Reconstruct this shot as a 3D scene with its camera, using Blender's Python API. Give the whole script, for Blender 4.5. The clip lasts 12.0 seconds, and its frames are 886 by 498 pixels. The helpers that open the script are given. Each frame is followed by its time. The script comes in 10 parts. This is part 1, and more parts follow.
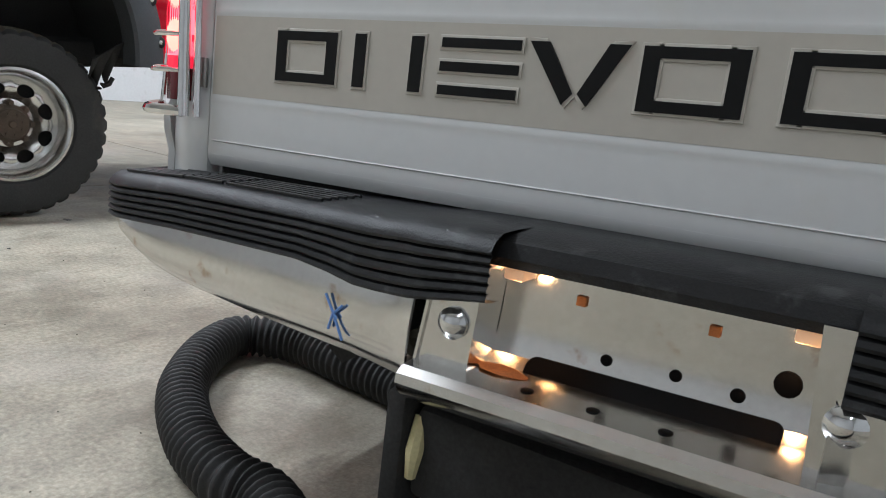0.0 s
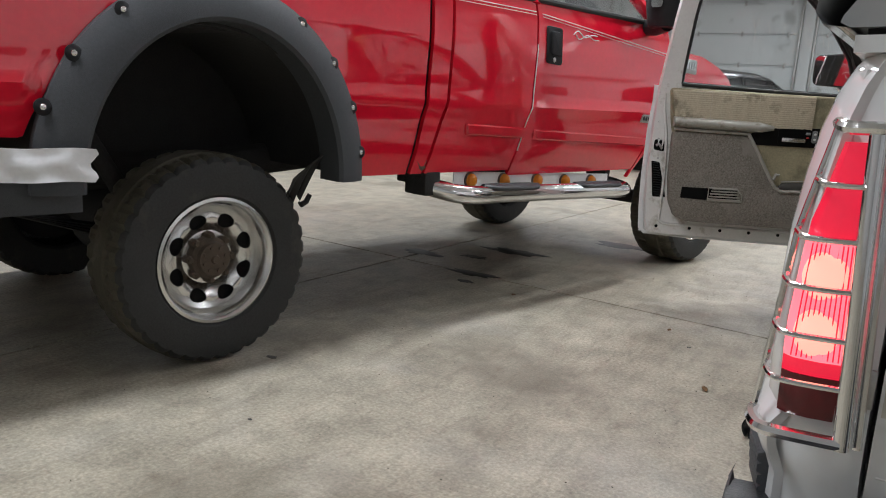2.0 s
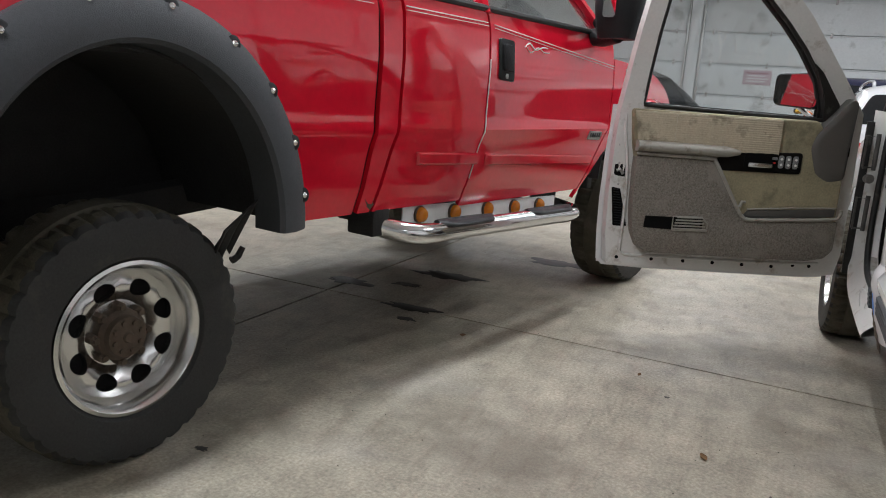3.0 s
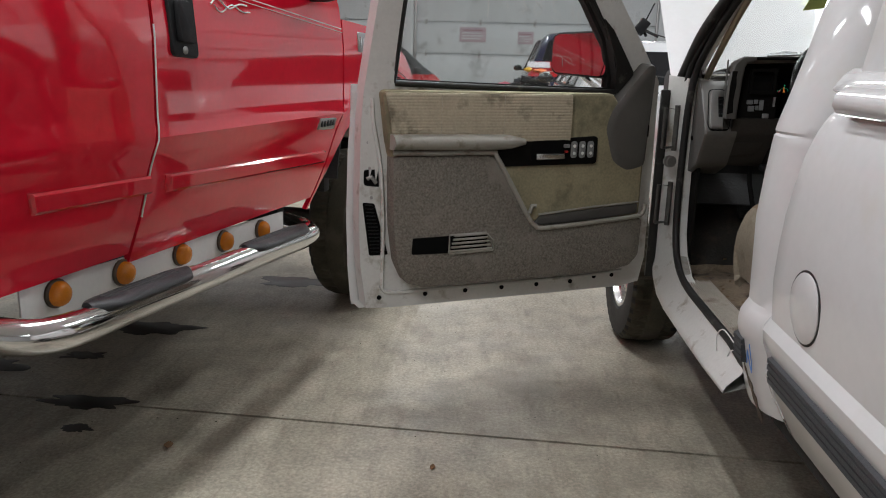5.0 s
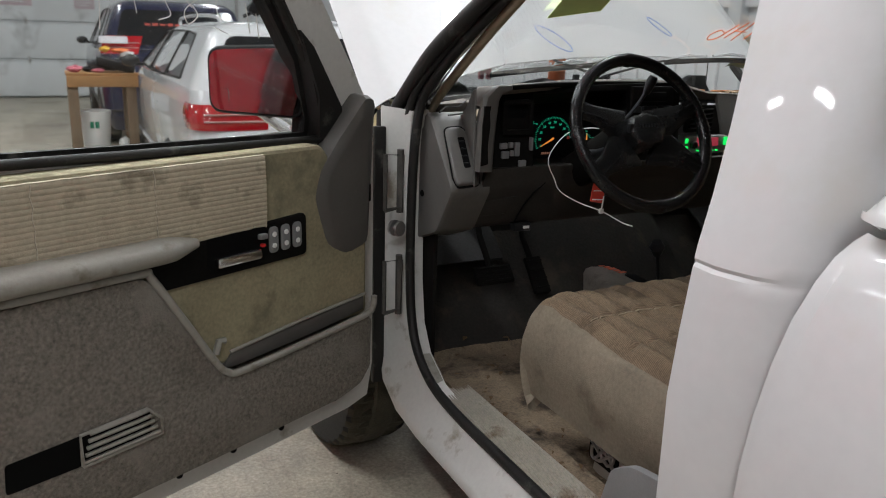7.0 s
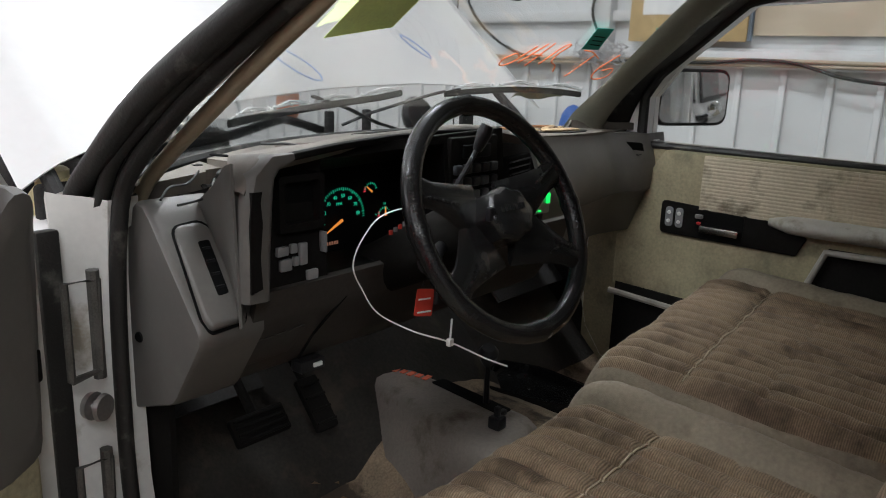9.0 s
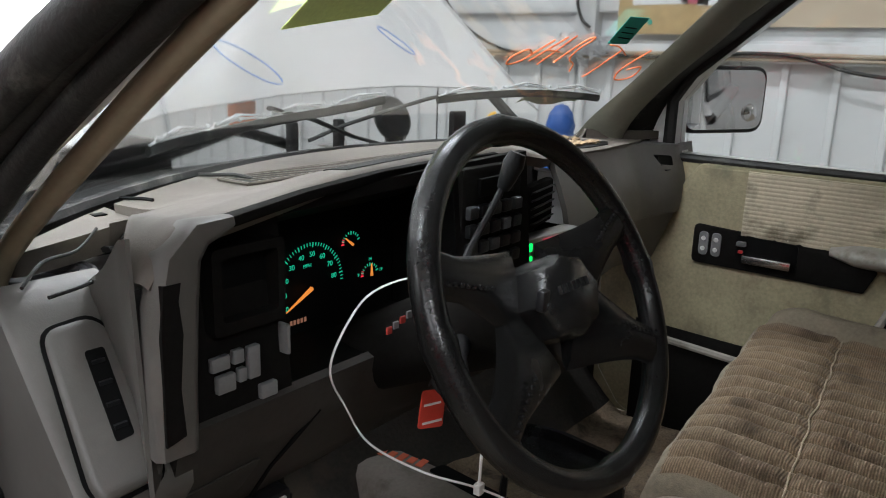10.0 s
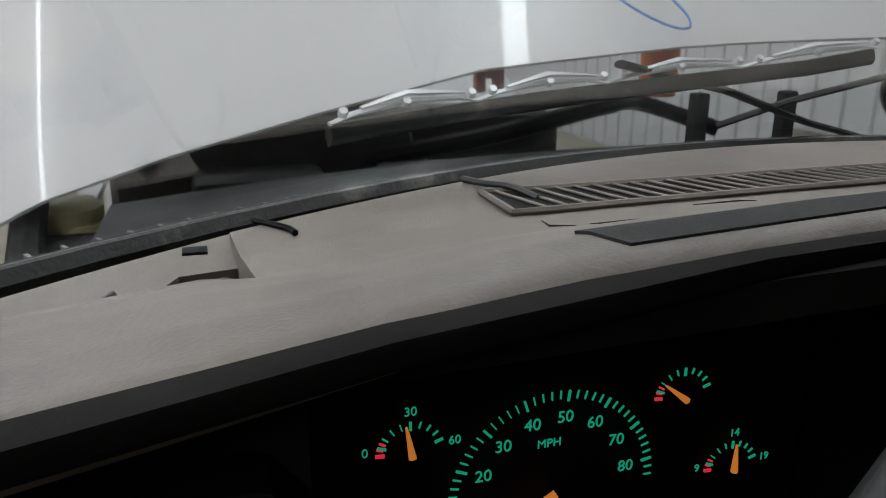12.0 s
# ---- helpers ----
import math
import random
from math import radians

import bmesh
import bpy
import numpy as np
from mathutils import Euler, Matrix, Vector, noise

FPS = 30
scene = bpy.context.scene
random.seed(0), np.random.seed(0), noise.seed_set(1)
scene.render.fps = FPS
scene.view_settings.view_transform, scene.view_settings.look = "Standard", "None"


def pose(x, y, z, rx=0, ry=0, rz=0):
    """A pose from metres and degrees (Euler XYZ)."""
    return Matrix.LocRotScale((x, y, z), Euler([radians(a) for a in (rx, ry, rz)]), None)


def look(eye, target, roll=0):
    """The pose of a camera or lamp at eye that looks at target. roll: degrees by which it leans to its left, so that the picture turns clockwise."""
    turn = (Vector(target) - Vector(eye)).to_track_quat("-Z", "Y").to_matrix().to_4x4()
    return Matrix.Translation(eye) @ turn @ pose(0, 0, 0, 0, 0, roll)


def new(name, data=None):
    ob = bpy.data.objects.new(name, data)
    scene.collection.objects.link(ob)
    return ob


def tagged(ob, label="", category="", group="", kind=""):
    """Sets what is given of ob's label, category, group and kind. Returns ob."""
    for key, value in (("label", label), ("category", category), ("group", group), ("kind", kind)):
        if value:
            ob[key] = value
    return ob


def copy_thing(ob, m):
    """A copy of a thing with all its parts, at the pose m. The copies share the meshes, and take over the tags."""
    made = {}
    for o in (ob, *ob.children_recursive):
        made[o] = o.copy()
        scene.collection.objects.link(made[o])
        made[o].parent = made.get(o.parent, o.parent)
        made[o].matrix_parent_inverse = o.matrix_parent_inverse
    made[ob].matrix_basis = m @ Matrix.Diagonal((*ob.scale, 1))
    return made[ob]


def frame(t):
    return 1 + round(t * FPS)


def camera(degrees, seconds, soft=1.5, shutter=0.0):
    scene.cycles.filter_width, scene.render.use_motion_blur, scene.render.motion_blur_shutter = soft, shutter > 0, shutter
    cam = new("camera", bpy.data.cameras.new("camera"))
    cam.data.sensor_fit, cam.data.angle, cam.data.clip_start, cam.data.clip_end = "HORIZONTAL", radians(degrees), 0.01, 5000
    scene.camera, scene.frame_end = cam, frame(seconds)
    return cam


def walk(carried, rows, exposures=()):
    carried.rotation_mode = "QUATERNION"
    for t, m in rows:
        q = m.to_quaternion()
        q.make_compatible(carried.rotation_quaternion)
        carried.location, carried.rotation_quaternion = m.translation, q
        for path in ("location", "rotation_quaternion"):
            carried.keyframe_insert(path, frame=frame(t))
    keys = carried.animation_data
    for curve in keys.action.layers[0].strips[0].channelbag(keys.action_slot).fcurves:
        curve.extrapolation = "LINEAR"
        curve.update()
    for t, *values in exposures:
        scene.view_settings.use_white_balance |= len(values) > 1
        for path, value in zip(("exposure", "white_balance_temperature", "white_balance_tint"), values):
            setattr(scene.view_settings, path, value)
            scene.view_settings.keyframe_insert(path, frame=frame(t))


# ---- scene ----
cam = camera(59.8, 12.0, soft=1.05)
PATH = [
    (0, (0.26, -0.922, 0.764), (-0.749, 0.756, 0.355), 6.9),
    (0.5, (0.005, -0.983, 0.882), (-1.051, 0.662, 0.459), 4.5),
    (1, (-0.253, -1.013, 0.962), (-1.372, 0.591, 0.54), 3.4),
    (1.5, (-0.527, -1.065, 0.996), (-1.674, 0.522, 0.587), 3.2),
    (2, (-0.773, -1.037, 1.06), (-1.821, 0.62, 0.665), 3.5),
    (2.5, (-1.054, -0.902, 1.152), (-2.011, 0.808, 0.752), 3.3),
    (3, (-1.268, -0.743, 1.193), (-2.059, 1.048, 0.783), 3.9),
    (3.2, (-1.362, -0.659, 1.205), (-2.015, 1.188, 0.805), 4.0),
    (4.8, (-1.539, 0.308, 1.249), (-1.779, 2.238, 0.783), 1.6),
    (5, (-1.585, 0.401, 1.247), (-1.718, 2.341, 0.777), 1.6),
    (5.5, (-1.68, 0.704, 1.293), (-1.527, 2.644, 0.829), 0.1),
    (6, (-1.71, 0.972, 1.291), (-1.406, 2.892, 0.824), -0.7),
    (6.5, (-1.722, 1.286, 1.356), (-1.139, 3.136, 0.869), -0.0),
    (7, (-1.721, 1.536, 1.406), (-0.858, 3.26, 0.874), 1.8),
    (7.5, (-1.702, 1.799, 1.451), (-0.599, 3.372, 0.895), 1.0),
    (7.7, (-1.692, 1.894, 1.458), (-0.467, 3.37, 0.892), 2.0),
    (9.3, (-1.353, 2.403, 1.433), (0.157, 3.623, 0.954), 1.4),
    (9.5, (-1.305, 2.471, 1.435), (0.218, 3.674, 0.951), 1.1),
    (10, (-1.139, 2.63, 1.442), (0.403, 3.803, 0.946), 1.8),
    (10.5, (-0.986, 2.766, 1.447), (0.534, 3.966, 0.948), 1.9),
    (11, (-0.865, 2.882, 1.452), (0.617, 4.125, 0.945), 1.6),
    (11.5, (-0.749, 2.977, 1.424), (0.384, 4.539, 0.897), -0.9),
    (12, (-0.647, 3.022, 1.388), (-0.071, 4.843, 0.793), 0.6),
]
walk(cam, [(t, look(eye, target, roll)) for t, eye, target, roll in PATH],
     [(0, 0.36, 5850, 8), (0.6, 0.28, 6100, 10), (1, 0.05, 6250, 10), (1.6, 0.0, 6150, 10), (3, -0.12, 6150, 10), (5.5, -0.35, 6300, 10), (7.5, -0.3, 6300, 10), (9.5, -0.03, 6250, 10), (10.1, 0.05, 6200, 9), (10.5, 0.0, 6150, 8), (11, -0.05, 6050, 6), (11.5, -0.35, 6100, 8), (12, -0.8, 6200, 9)])

# ---- light ----
EXPOSURE = 0.0
scene.view_settings.exposure = EXPOSURE
world = bpy.data.worlds.new("shop_air")
scene.world = world
world.use_nodes = True
world.node_tree.nodes["Background"].inputs[0].default_value = (0.60, 0.63, 0.66, 1)
world.node_tree.nodes["Background"].inputs[1].default_value = 0.12

CEIL = 4.4
TUBES = [(-6.2, 1.0), (-6.2, 6.5), (-6.2, 12.0), (-2.3, 3.6), (-2.3, 9.0), (-2.3, 14.2),
         (0.85, 4.6), (0.85, 9.6), (0.85, 14.4), (-3.3, -1.25), (1.4, -3.6)]
for k, (tx, ty) in enumerate(TUBES):
    ld = bpy.data.lights.new("tube_light", "AREA")
    ld.shape, ld.size, ld.size_y = "RECTANGLE", 0.14, 2.4
    ld.energy, ld.color = (26.0 if ty < -3 else 140.0 if ty < 0 else 90.0 if (tx, ty) == (0.85, 4.6) else 95.0 if ty > 8 else 112.0), (0.97, 0.985, 1.0)
    lo = new("tube_light", ld)
    lo.matrix_world = pose(tx, ty, CEIL - 0.13)

for px_ in (-0.110, 0.192):
    pl = bpy.data.lights.new("plate_lamp_light", "POINT")
    pl.energy, pl.color, pl.shadow_soft_size = 0.08, (1.0, 0.50, 0.20), 0.008
    po = new("plate_lamp_light", pl)
    po.matrix_world = pose(px_, -0.122, 0.524 + 0.033 * (px_ + 0.8))

# ---- materials ----
def mat(name, col, rough=0.5, metal=0.0, var=0.10, scale=5.0, bump=0.0, bscale=120.0, coat=0.0, rvar=0.12,
        col2=None, c2amt=0.5, c2scale=2.0, stretch=None, emit=None, estr=0.0, trans=0.0, ior=1.45, alpha=1.0, spec=0.5):
    m = bpy.data.materials.new(name)
    m.use_nodes = True
    nt = m.node_tree
    nd, lk = nt.nodes, nt.links
    b = nd["Principled BSDF"]
    tc = nd.new("ShaderNodeTexCoord")
    mp = nd.new("ShaderNodeMapping")
    lk.new(tc.outputs["Object"], mp.inputs["Vector"])
    if stretch:
        mp.inputs["Scale"].default_value = stretch
    n1 = nd.new("ShaderNodeTexNoise")
    n1.inputs["Scale"].default_value, n1.inputs["Detail"].default_value = scale, 6
    n2 = nd.new("ShaderNodeTexNoise")
    n2.inputs["Scale"].default_value, n2.inputs["Detail"].default_value = scale * 14, 4
    for n in (n1, n2):
        lk.new(mp.outputs[0], n.inputs["Vector"])
    add = nd.new("ShaderNodeMath")
    add.operation = "ADD"
    lk.new(n1.outputs["Fac"], add.inputs[0])
    lk.new(n2.outputs["Fac"], add.inputs[1])
    mr = nd.new("ShaderNodeMapRange")
    mr.inputs["From Min"].default_value, mr.inputs["From Max"].default_value = 0.65, 1.35
    lk.new(add.outputs[0], mr.inputs["Value"])
    mx = nd.new("ShaderNodeMix")
    mx.data_type = "RGBA"
    mx.inputs["A"].default_value = tuple(c * (1 - var) for c in col) + (1,)
    mx.inputs["B"].default_value = tuple(min(1, c * (1 + var)) for c in col) + (1,)
    lk.new(mr.outputs[0], mx.inputs["Factor"])
    out = mx.outputs["Result"]
    if col2:
        n3 = nd.new("ShaderNodeTexNoise")
        n3.inputs["Scale"].default_value, n3.inputs["Detail"].default_value, n3.inputs["Roughness"].default_value = c2scale, 8, 0.62
        lk.new(tc.outputs["Object"], n3.inputs["Vector"])
        r3 = nd.new("ShaderNodeMapRange")
        r3.inputs["From Min"].default_value, r3.inputs["From Max"].default_value = 0.62 - 0.24 * c2amt, 0.74 - 0.24 * c2amt
        lk.new(n3.outputs["Fac"], r3.inputs["Value"])
        m2 = nd.new("ShaderNodeMix")
        m2.data_type = "RGBA"
        m2.inputs["B"].default_value = tuple(col2) + (1,)
        lk.new(r3.outputs[0], m2.inputs["Factor"])
        lk.new(out, m2.inputs["A"])
        out = m2.outputs["Result"]
    lk.new(out, b.inputs["Base Color"])
    rr = nd.new("ShaderNodeMapRange")
    rr.inputs["To Min"].default_value, rr.inputs["To Max"].default_value = max(0.02, rough - rvar), min(1, rough + rvar)
    lk.new(n1.outputs["Fac"], rr.inputs["Value"])
    lk.new(rr.outputs[0], b.inputs["Roughness"])
    b.inputs["Metallic"].default_value = metal
    b.inputs["Coat Weight"].default_value = coat
    b.inputs["Coat Roughness"].default_value = 0.03
    b.inputs["Transmission Weight"].default_value = trans
    b.inputs["IOR"].default_value = ior
    b.inputs["Alpha"].default_value = alpha
    b.inputs["Specular IOR Level"].default_value = spec
    if emit:
        b.inputs["Emission Color"].default_value = tuple(emit) + (1,)
        b.inputs["Emission Strength"].default_value = estr
    if bump:
        nb = nd.new("ShaderNodeTexNoise")
        nb.inputs["Scale"].default_value, nb.inputs["Detail"].default_value = bscale, 3
        lk.new(mp.outputs[0], nb.inputs["Vector"])
        bp = nd.new("ShaderNodeBump")
        bp.inputs["Strength"].default_value, bp.inputs["Distance"].default_value = bump, 0.004
        lk.new(nb.outputs["Fac"], bp.inputs["Height"])
        lk.new(bp.outputs[0], b.inputs["Normal"])
    return m


WHITE = mat("white_truck_paint", (0.68, 0.68, 0.675), 0.42, var=0.03, scale=3, coat=1.0, rvar=0.06, col2=(0.66, 0.65, 0.62), c2amt=0.25, c2scale=4)
JAMB = mat("dirty_white_paint", (0.66, 0.65, 0.62), 0.42, var=0.06, scale=6, col2=(0.34, 0.30, 0.24), c2amt=0.22, c2scale=9)
BAND = mat("beige_tailgate_band", (0.52, 0.485, 0.425), 0.40, var=0.04, scale=4, coat=0.2)
LETTER = mat("black_inlay_paint", (0.006, 0.006, 0.006), 0.45, var=0.2, spec=0.25)
PAD = mat("ribbed_black_rubber", (0.012, 0.012, 0.013), 0.46, var=0.3, scale=12, bump=0.25, bscale=300, col2=(0.05, 0.05, 0.05), c2amt=0.2, c2scale=20)
PLASTIC = mat("black_plastic", (0.012, 0.012, 0.013), 0.45, var=0.25, scale=10, bump=0.15, bscale=400, spec=0.3)
TRIM = mat("grey_textured_trim", (0.045, 0.048, 0.052), 0.62, var=0.18, scale=9, bump=0.35, bscale=350)
CHROME = mat("chrome", (0.78, 0.78, 0.78), 0.10, metal=1.0, var=0.05, scale=8, rvar=0.06)
CHROME_OLD = mat("worn_chrome", (0.70, 0.69, 0.67), 0.17, metal=1.0, var=0.08, scale=8, rvar=0.09, col2=(0.36, 0.22, 0.12), c2amt=0.06, c2scale=14, bump=0.05, bscale=25)
STEEL = mat("dull_steel", (0.42, 0.41, 0.40), 0.42, metal=0.9, var=0.12, scale=14)
ALU = mat("cast_aluminium", (0.70, 0.70, 0.69), 0.24, metal=1.0, var=0.06, scale=8, rvar=0.06)
RUST = mat("rusty_hub", (0.10, 0.075, 0.055), 0.75, metal=0.3, var=0.35, scale=25, bump=0.5, bscale=150)
RUST2 = mat("orange_rust", (0.42, 0.17, 0.06), 0.85, var=0.35, scale=30, bump=0.4, bscale=120)
TYRE = mat("tyre_rubber", (0.030, 0.030, 0.029), 0.68, var=0.3, scale=10, bump=0.25, bscale=180, col2=(0.055, 0.050, 0.042), c2amt=0.22, c2scale=6)
TREAD = mat("dusty_tread", (0.070, 0.062, 0.043), 0.85, var=0.35, scale=14, bump=0.5, bscale=160, col2=(0.10, 0.088, 0.066), c2amt=0.4, c2scale=7)
REDP = mat("red_truck_paint", (0.69, 0.0095, 0.030), 0.07, var=0.07, scale=3, coat=1.0, rvar=0.03)
REDP2 = mat("red_car_paint", (0.50, 0.015, 0.015), 0.28, var=0.06, scale=3, coat=0.8, rvar=0.05)
DARK = mat("underbody_black", (0.026, 0.025, 0.024), 0.85, var=0.4, scale=12, bump=0.5, bscale=60)
SEAL = mat("black_weatherstrip", (0.014, 0.013, 0.012), 0.55, var=0.3, scale=20, bump=0.2, bscale=200, col2=(0.09, 0.085, 0.075), c2amt=0.15, c2scale=14)
GLASS = mat("clear_glass", (0.92, 0.95, 0.94), 0.02, var=0.0, trans=1.0, ior=1.45, rvar=0.01)
TINT = mat("dark_window_glass", (0.012, 0.013, 0.015), 0.06, var=0.1, rvar=0.02)
MIRROR = mat("mirror_glass", (0.80, 0.80, 0.82), 0.02, metal=1.0, var=0.0, rvar=0.01)
LENS = mat("red_lens", (0.55, 0.01, 0.03), 0.12, var=0.08, trans=0.25, rvar=0.04, emit=(1.0, 0.03, 0.08), estr=0.50)
LENS_LIT = mat("lit_red_lens", (0.9, 0.10, 0.10), 0.15, var=0.05, rvar=0.04, emit=(1.0, 0.13, 0.16), estr=1.9)
LENS_HOT = mat("bulb_glow_in_lens", (1.0, 0.4, 0.3), 0.15, var=0.02, rvar=0.02, emit=(1.0, 0.27, 0.20), estr=1.7)
LENS_OFF = mat("dark_red_lens", (0.10, 0.012, 0.014), 0.14, var=0.1, rvar=0.04)
AMBER = mat("amber_lens", (0.62, 0.20, 0.015), 0.2, var=0.15, scale=20)
VELOUR = mat("olive_velour", (0.31, 0.272, 0.172), 0.9, var=0.24, scale=9, bump=0.25, bscale=500, col2=(0.19, 0.17, 0.11), c2amt=0.35, c2scale=7)
CORD = mat("beige_corduroy", (0.50, 0.435, 0.32), 0.9, var=0.14, scale=8, bump=0.3, bscale=500, col2=(0.20, 0.17, 0.12), c2amt=0.33, c2scale=8)
def corduroy(name, col, col2, pitch):
    """Worn ribbed cloth: fine ribs along x, with pale crests."""
    m = mat(name, col, 0.92, var=0.30, scale=14, bump=0.4, bscale=380, col2=col2, c2amt=0.40, c2scale=8)
    nd, lk = m.node_tree.nodes, m.node_tree.links
    b = nd["Principled BSDF"]
    src = b.inputs["Base Color"].links[0].from_socket
    tc, wv = nd.new("ShaderNodeTexCoord"), nd.new("ShaderNodeTexWave")
    wv.bands_direction = "Y"
    wv.inputs["Scale"].default_value = 0.314 / pitch
    wv.inputs["Distortion"].default_value, wv.inputs["Detail"].default_value, wv.inputs["Detail Scale"].default_value = 1.2, 2, 0.6
    lk.new(tc.outputs["Object"], wv.inputs["Vector"])
    mx = nd.new("ShaderNodeMix")
    mx.data_type, mx.blend_type = "RGBA", "MULTIPLY"
    mx.inputs["Factor"].default_value = 0.40
    lk.new(src, mx.inputs["A"])
    lk.new(wv.outputs["Color"], mx.inputs["B"])
    br = nd.new("ShaderNodeMix")
    br.data_type, br.blend_type = "RGBA", "MULTIPLY"
    br.inputs["Factor"].default_value = 1.0
    br.inputs["B"].default_value = (1.25, 1.25, 1.25, 1)
    lk.new(mx.outputs["Result"], br.inputs["A"])
    lk.new(br.outputs["Result"], b.inputs["Base Color"])
    old = b.inputs["Normal"].links[0].from_socket
    bp = nd.new("ShaderNodeBump")
    bp.inputs["Strength"].default_value, bp.inputs["Distance"].default_value = 0.6, 0.0015
    lk.new(wv.outputs["Fac"], bp.inputs["Height"])
    lk.new(old, bp.inputs["Normal"])
    lk.new(bp.outputs[0], b.inputs["Normal"])
    return m


SEATC = corduroy("tan_seat_fabric", (0.158, 0.112, 0.069), (0.070, 0.047, 0.027), 0.0040)
SEATP = mat("plain_seat_velour", (0.195, 0.163, 0.118), 0.92, var=0.22, scale=9, bump=0.3, bscale=420, col2=(0.110, 0.085, 0.055), c2amt=0.3, c2scale=6)
ARMV = mat("grey_beige_vinyl", (0.33, 0.315, 0.275), 0.42, var=0.08, scale=8, bump=0.12, bscale=300, col2=(0.19, 0.17, 0.13), c2amt=0.2, c2scale=12)
CARPET = mat("grey_carpet", (0.205, 0.184, 0.154), 0.97, var=0.60, scale=130, bump=1.0, bscale=200, col2=(0.260, 0.236, 0.202), c2amt=0.32, c2scale=5)
FLOORC = mat("dirty_cab_carpet", (0.200, 0.150, 0.100), 0.95, var=0.45, scale=14, bump=0.9, bscale=160, col2=(0.045, 0.033, 0.022), c2amt=0.45, c2scale=7)
SILLP = mat("grey_sill_plate", (0.36, 0.33, 0.28), 0.6, var=0.2, scale=10, col2=(0.16, 0.12, 0.08), c2amt=0.3, c2scale=10)
DASH = mat("grey_dash_vinyl", (0.100, 0.094, 0.086), 0.46, var=0.06, scale=8, bump=0.06, bscale=520, col2=(0.13, 0.12, 0.108), c2amt=0.25, c2scale=5)
DASHT = mat("faded_dash_top", (0.108, 0.094, 0.080), 0.55, var=0.10, scale=7, bump=0.10, bscale=480, spec=0.3, col2=(0.082, 0.070, 0.058), c2amt=0.3, c2scale=5)
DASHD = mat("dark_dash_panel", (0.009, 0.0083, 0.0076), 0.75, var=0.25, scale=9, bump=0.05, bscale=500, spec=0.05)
KNEE = mat("lower_dash_vinyl", (0.040, 0.036, 0.032), 0.6, var=0.15, scale=9, bump=0.06, bscale=500, spec=0.25)
GAUGE = mat("gauge_face", (0.004, 0.004, 0.004), 0.6, var=0.1, spec=0.1)
WHEELV = mat("black_wheel_vinyl", (0.011, 0.011, 0.011), 0.24, var=0.3, scale=14, bump=0.05, bscale=700, spec=0.50)
BEIGE = mat("beige_pillar_trim", (0.30, 0.245, 0.165), 0.6, var=0.1, scale=9)
GREYP = mat("grey_pillar_trim", (0.20, 0.195, 0.155), 0.65, var=0.08, scale=6, bump=0.15, bscale=300)
BUTTON = mat("grey_switch_plastic", (0.20, 0.20, 0.20), 0.45, var=0.08, scale=20)
GREEN = mat("green_backlight", (0.0, 0.25, 0.13), 0.5, var=0.05, emit=(0.03, 0.62, 0.34), estr=0.62)
ORANGE = mat("orange_needle", (0.8, 0.25, 0.03), 0.5, var=0.05, emit=(1.0, 0.30, 0.05), estr=0.7)
REDG = mat("red_backlight", (0.6, 0.02, 0.03), 0.5, var=0.05, emit=(1.0, 0.04, 0.07), estr=0.9)
CYAN = mat("cyan_backlight", (0.02, 0.4, 0.5), 0.5, var=0.05, emit=(0.05, 0.7, 0.85), estr=1.0)
GREENB = mat("bright_green_button", (0.0, 0.5, 0.1), 0.5, var=0.05, emit=(0.02, 0.9, 0.12), estr=1.3)
WHITEP = mat("white_plastic", (0.75, 0.75, 0.73), 0.4, var=0.04)
PAPER = mat("white_paper", (0.78, 0.78, 0.79), 0.85, var=0.04, scale=6, bump=0.4, bscale=14)
BLUEM = mat("blue_marker", (0.16, 0.30, 0.66), 0.6, var=0.1)
ORANGEM = mat("orange_marker", (0.85, 0.22, 0.07), 0.6, var=0.1)
WHITEM = mat("white_marker", (0.72, 0.70, 0.66), 0.7, var=0.1)
WOOD = mat("pine_board", (0.36, 0.19, 0.075), 0.65, var=0.25, scale=5, stretch=(1, 8, 8), bump=0.2, bscale=40)
WOODG = mat("grey_timber", (0.20, 0.14, 0.09), 0.75, var=0.25, scale=5, stretch=(8, 8, 1), bump=0.2, bscale=40)
OSB = mat("strand_board", (0.50, 0.36, 0.18), 0.8, var=0.25, scale=14, bump=0.3, bscale=60)
PLY = mat("pale_plywood", (0.60, 0.50, 0.38), 0.7, var=0.10, scale=3, stretch=(1, 1, 6))
WALLM = mat("white_metal_sheet", (0.66, 0.67, 0.68), 0.45, var=0.05, scale=2, col2=(0.52, 0.52, 0.52), c2amt=0.2, c2scale=3)
DOORM = mat("garage_door_panel", (0.66, 0.68, 0.69), 0.5, var=0.06, scale=2, col2=(0.42, 0.43, 0.43), c2amt=0.25, c2scale=2)
CEILM = mat("white_ceiling", (0.78, 0.78, 0.77), 0.7, var=0.04, scale=2)
ENGINE = mat("engine_bay_grime", (0.03, 0.029, 0.028), 0.6, metal=0.2, var=0.5, scale=16, bump=0.5, bscale=60)
NAVY = mat("dark_blue_paint", (0.012, 0.015, 0.045), 0.25, var=0.1, coat=0.8, rvar=0.05)
BLACKP = mat("black_car_paint", (0.012, 0.012, 0.014), 0.22, var=0.1, coat=0.8, rvar=0.05)
TEAL = mat("teal_paper", (0.03, 0.36, 0.28), 0.7, var=0.06)
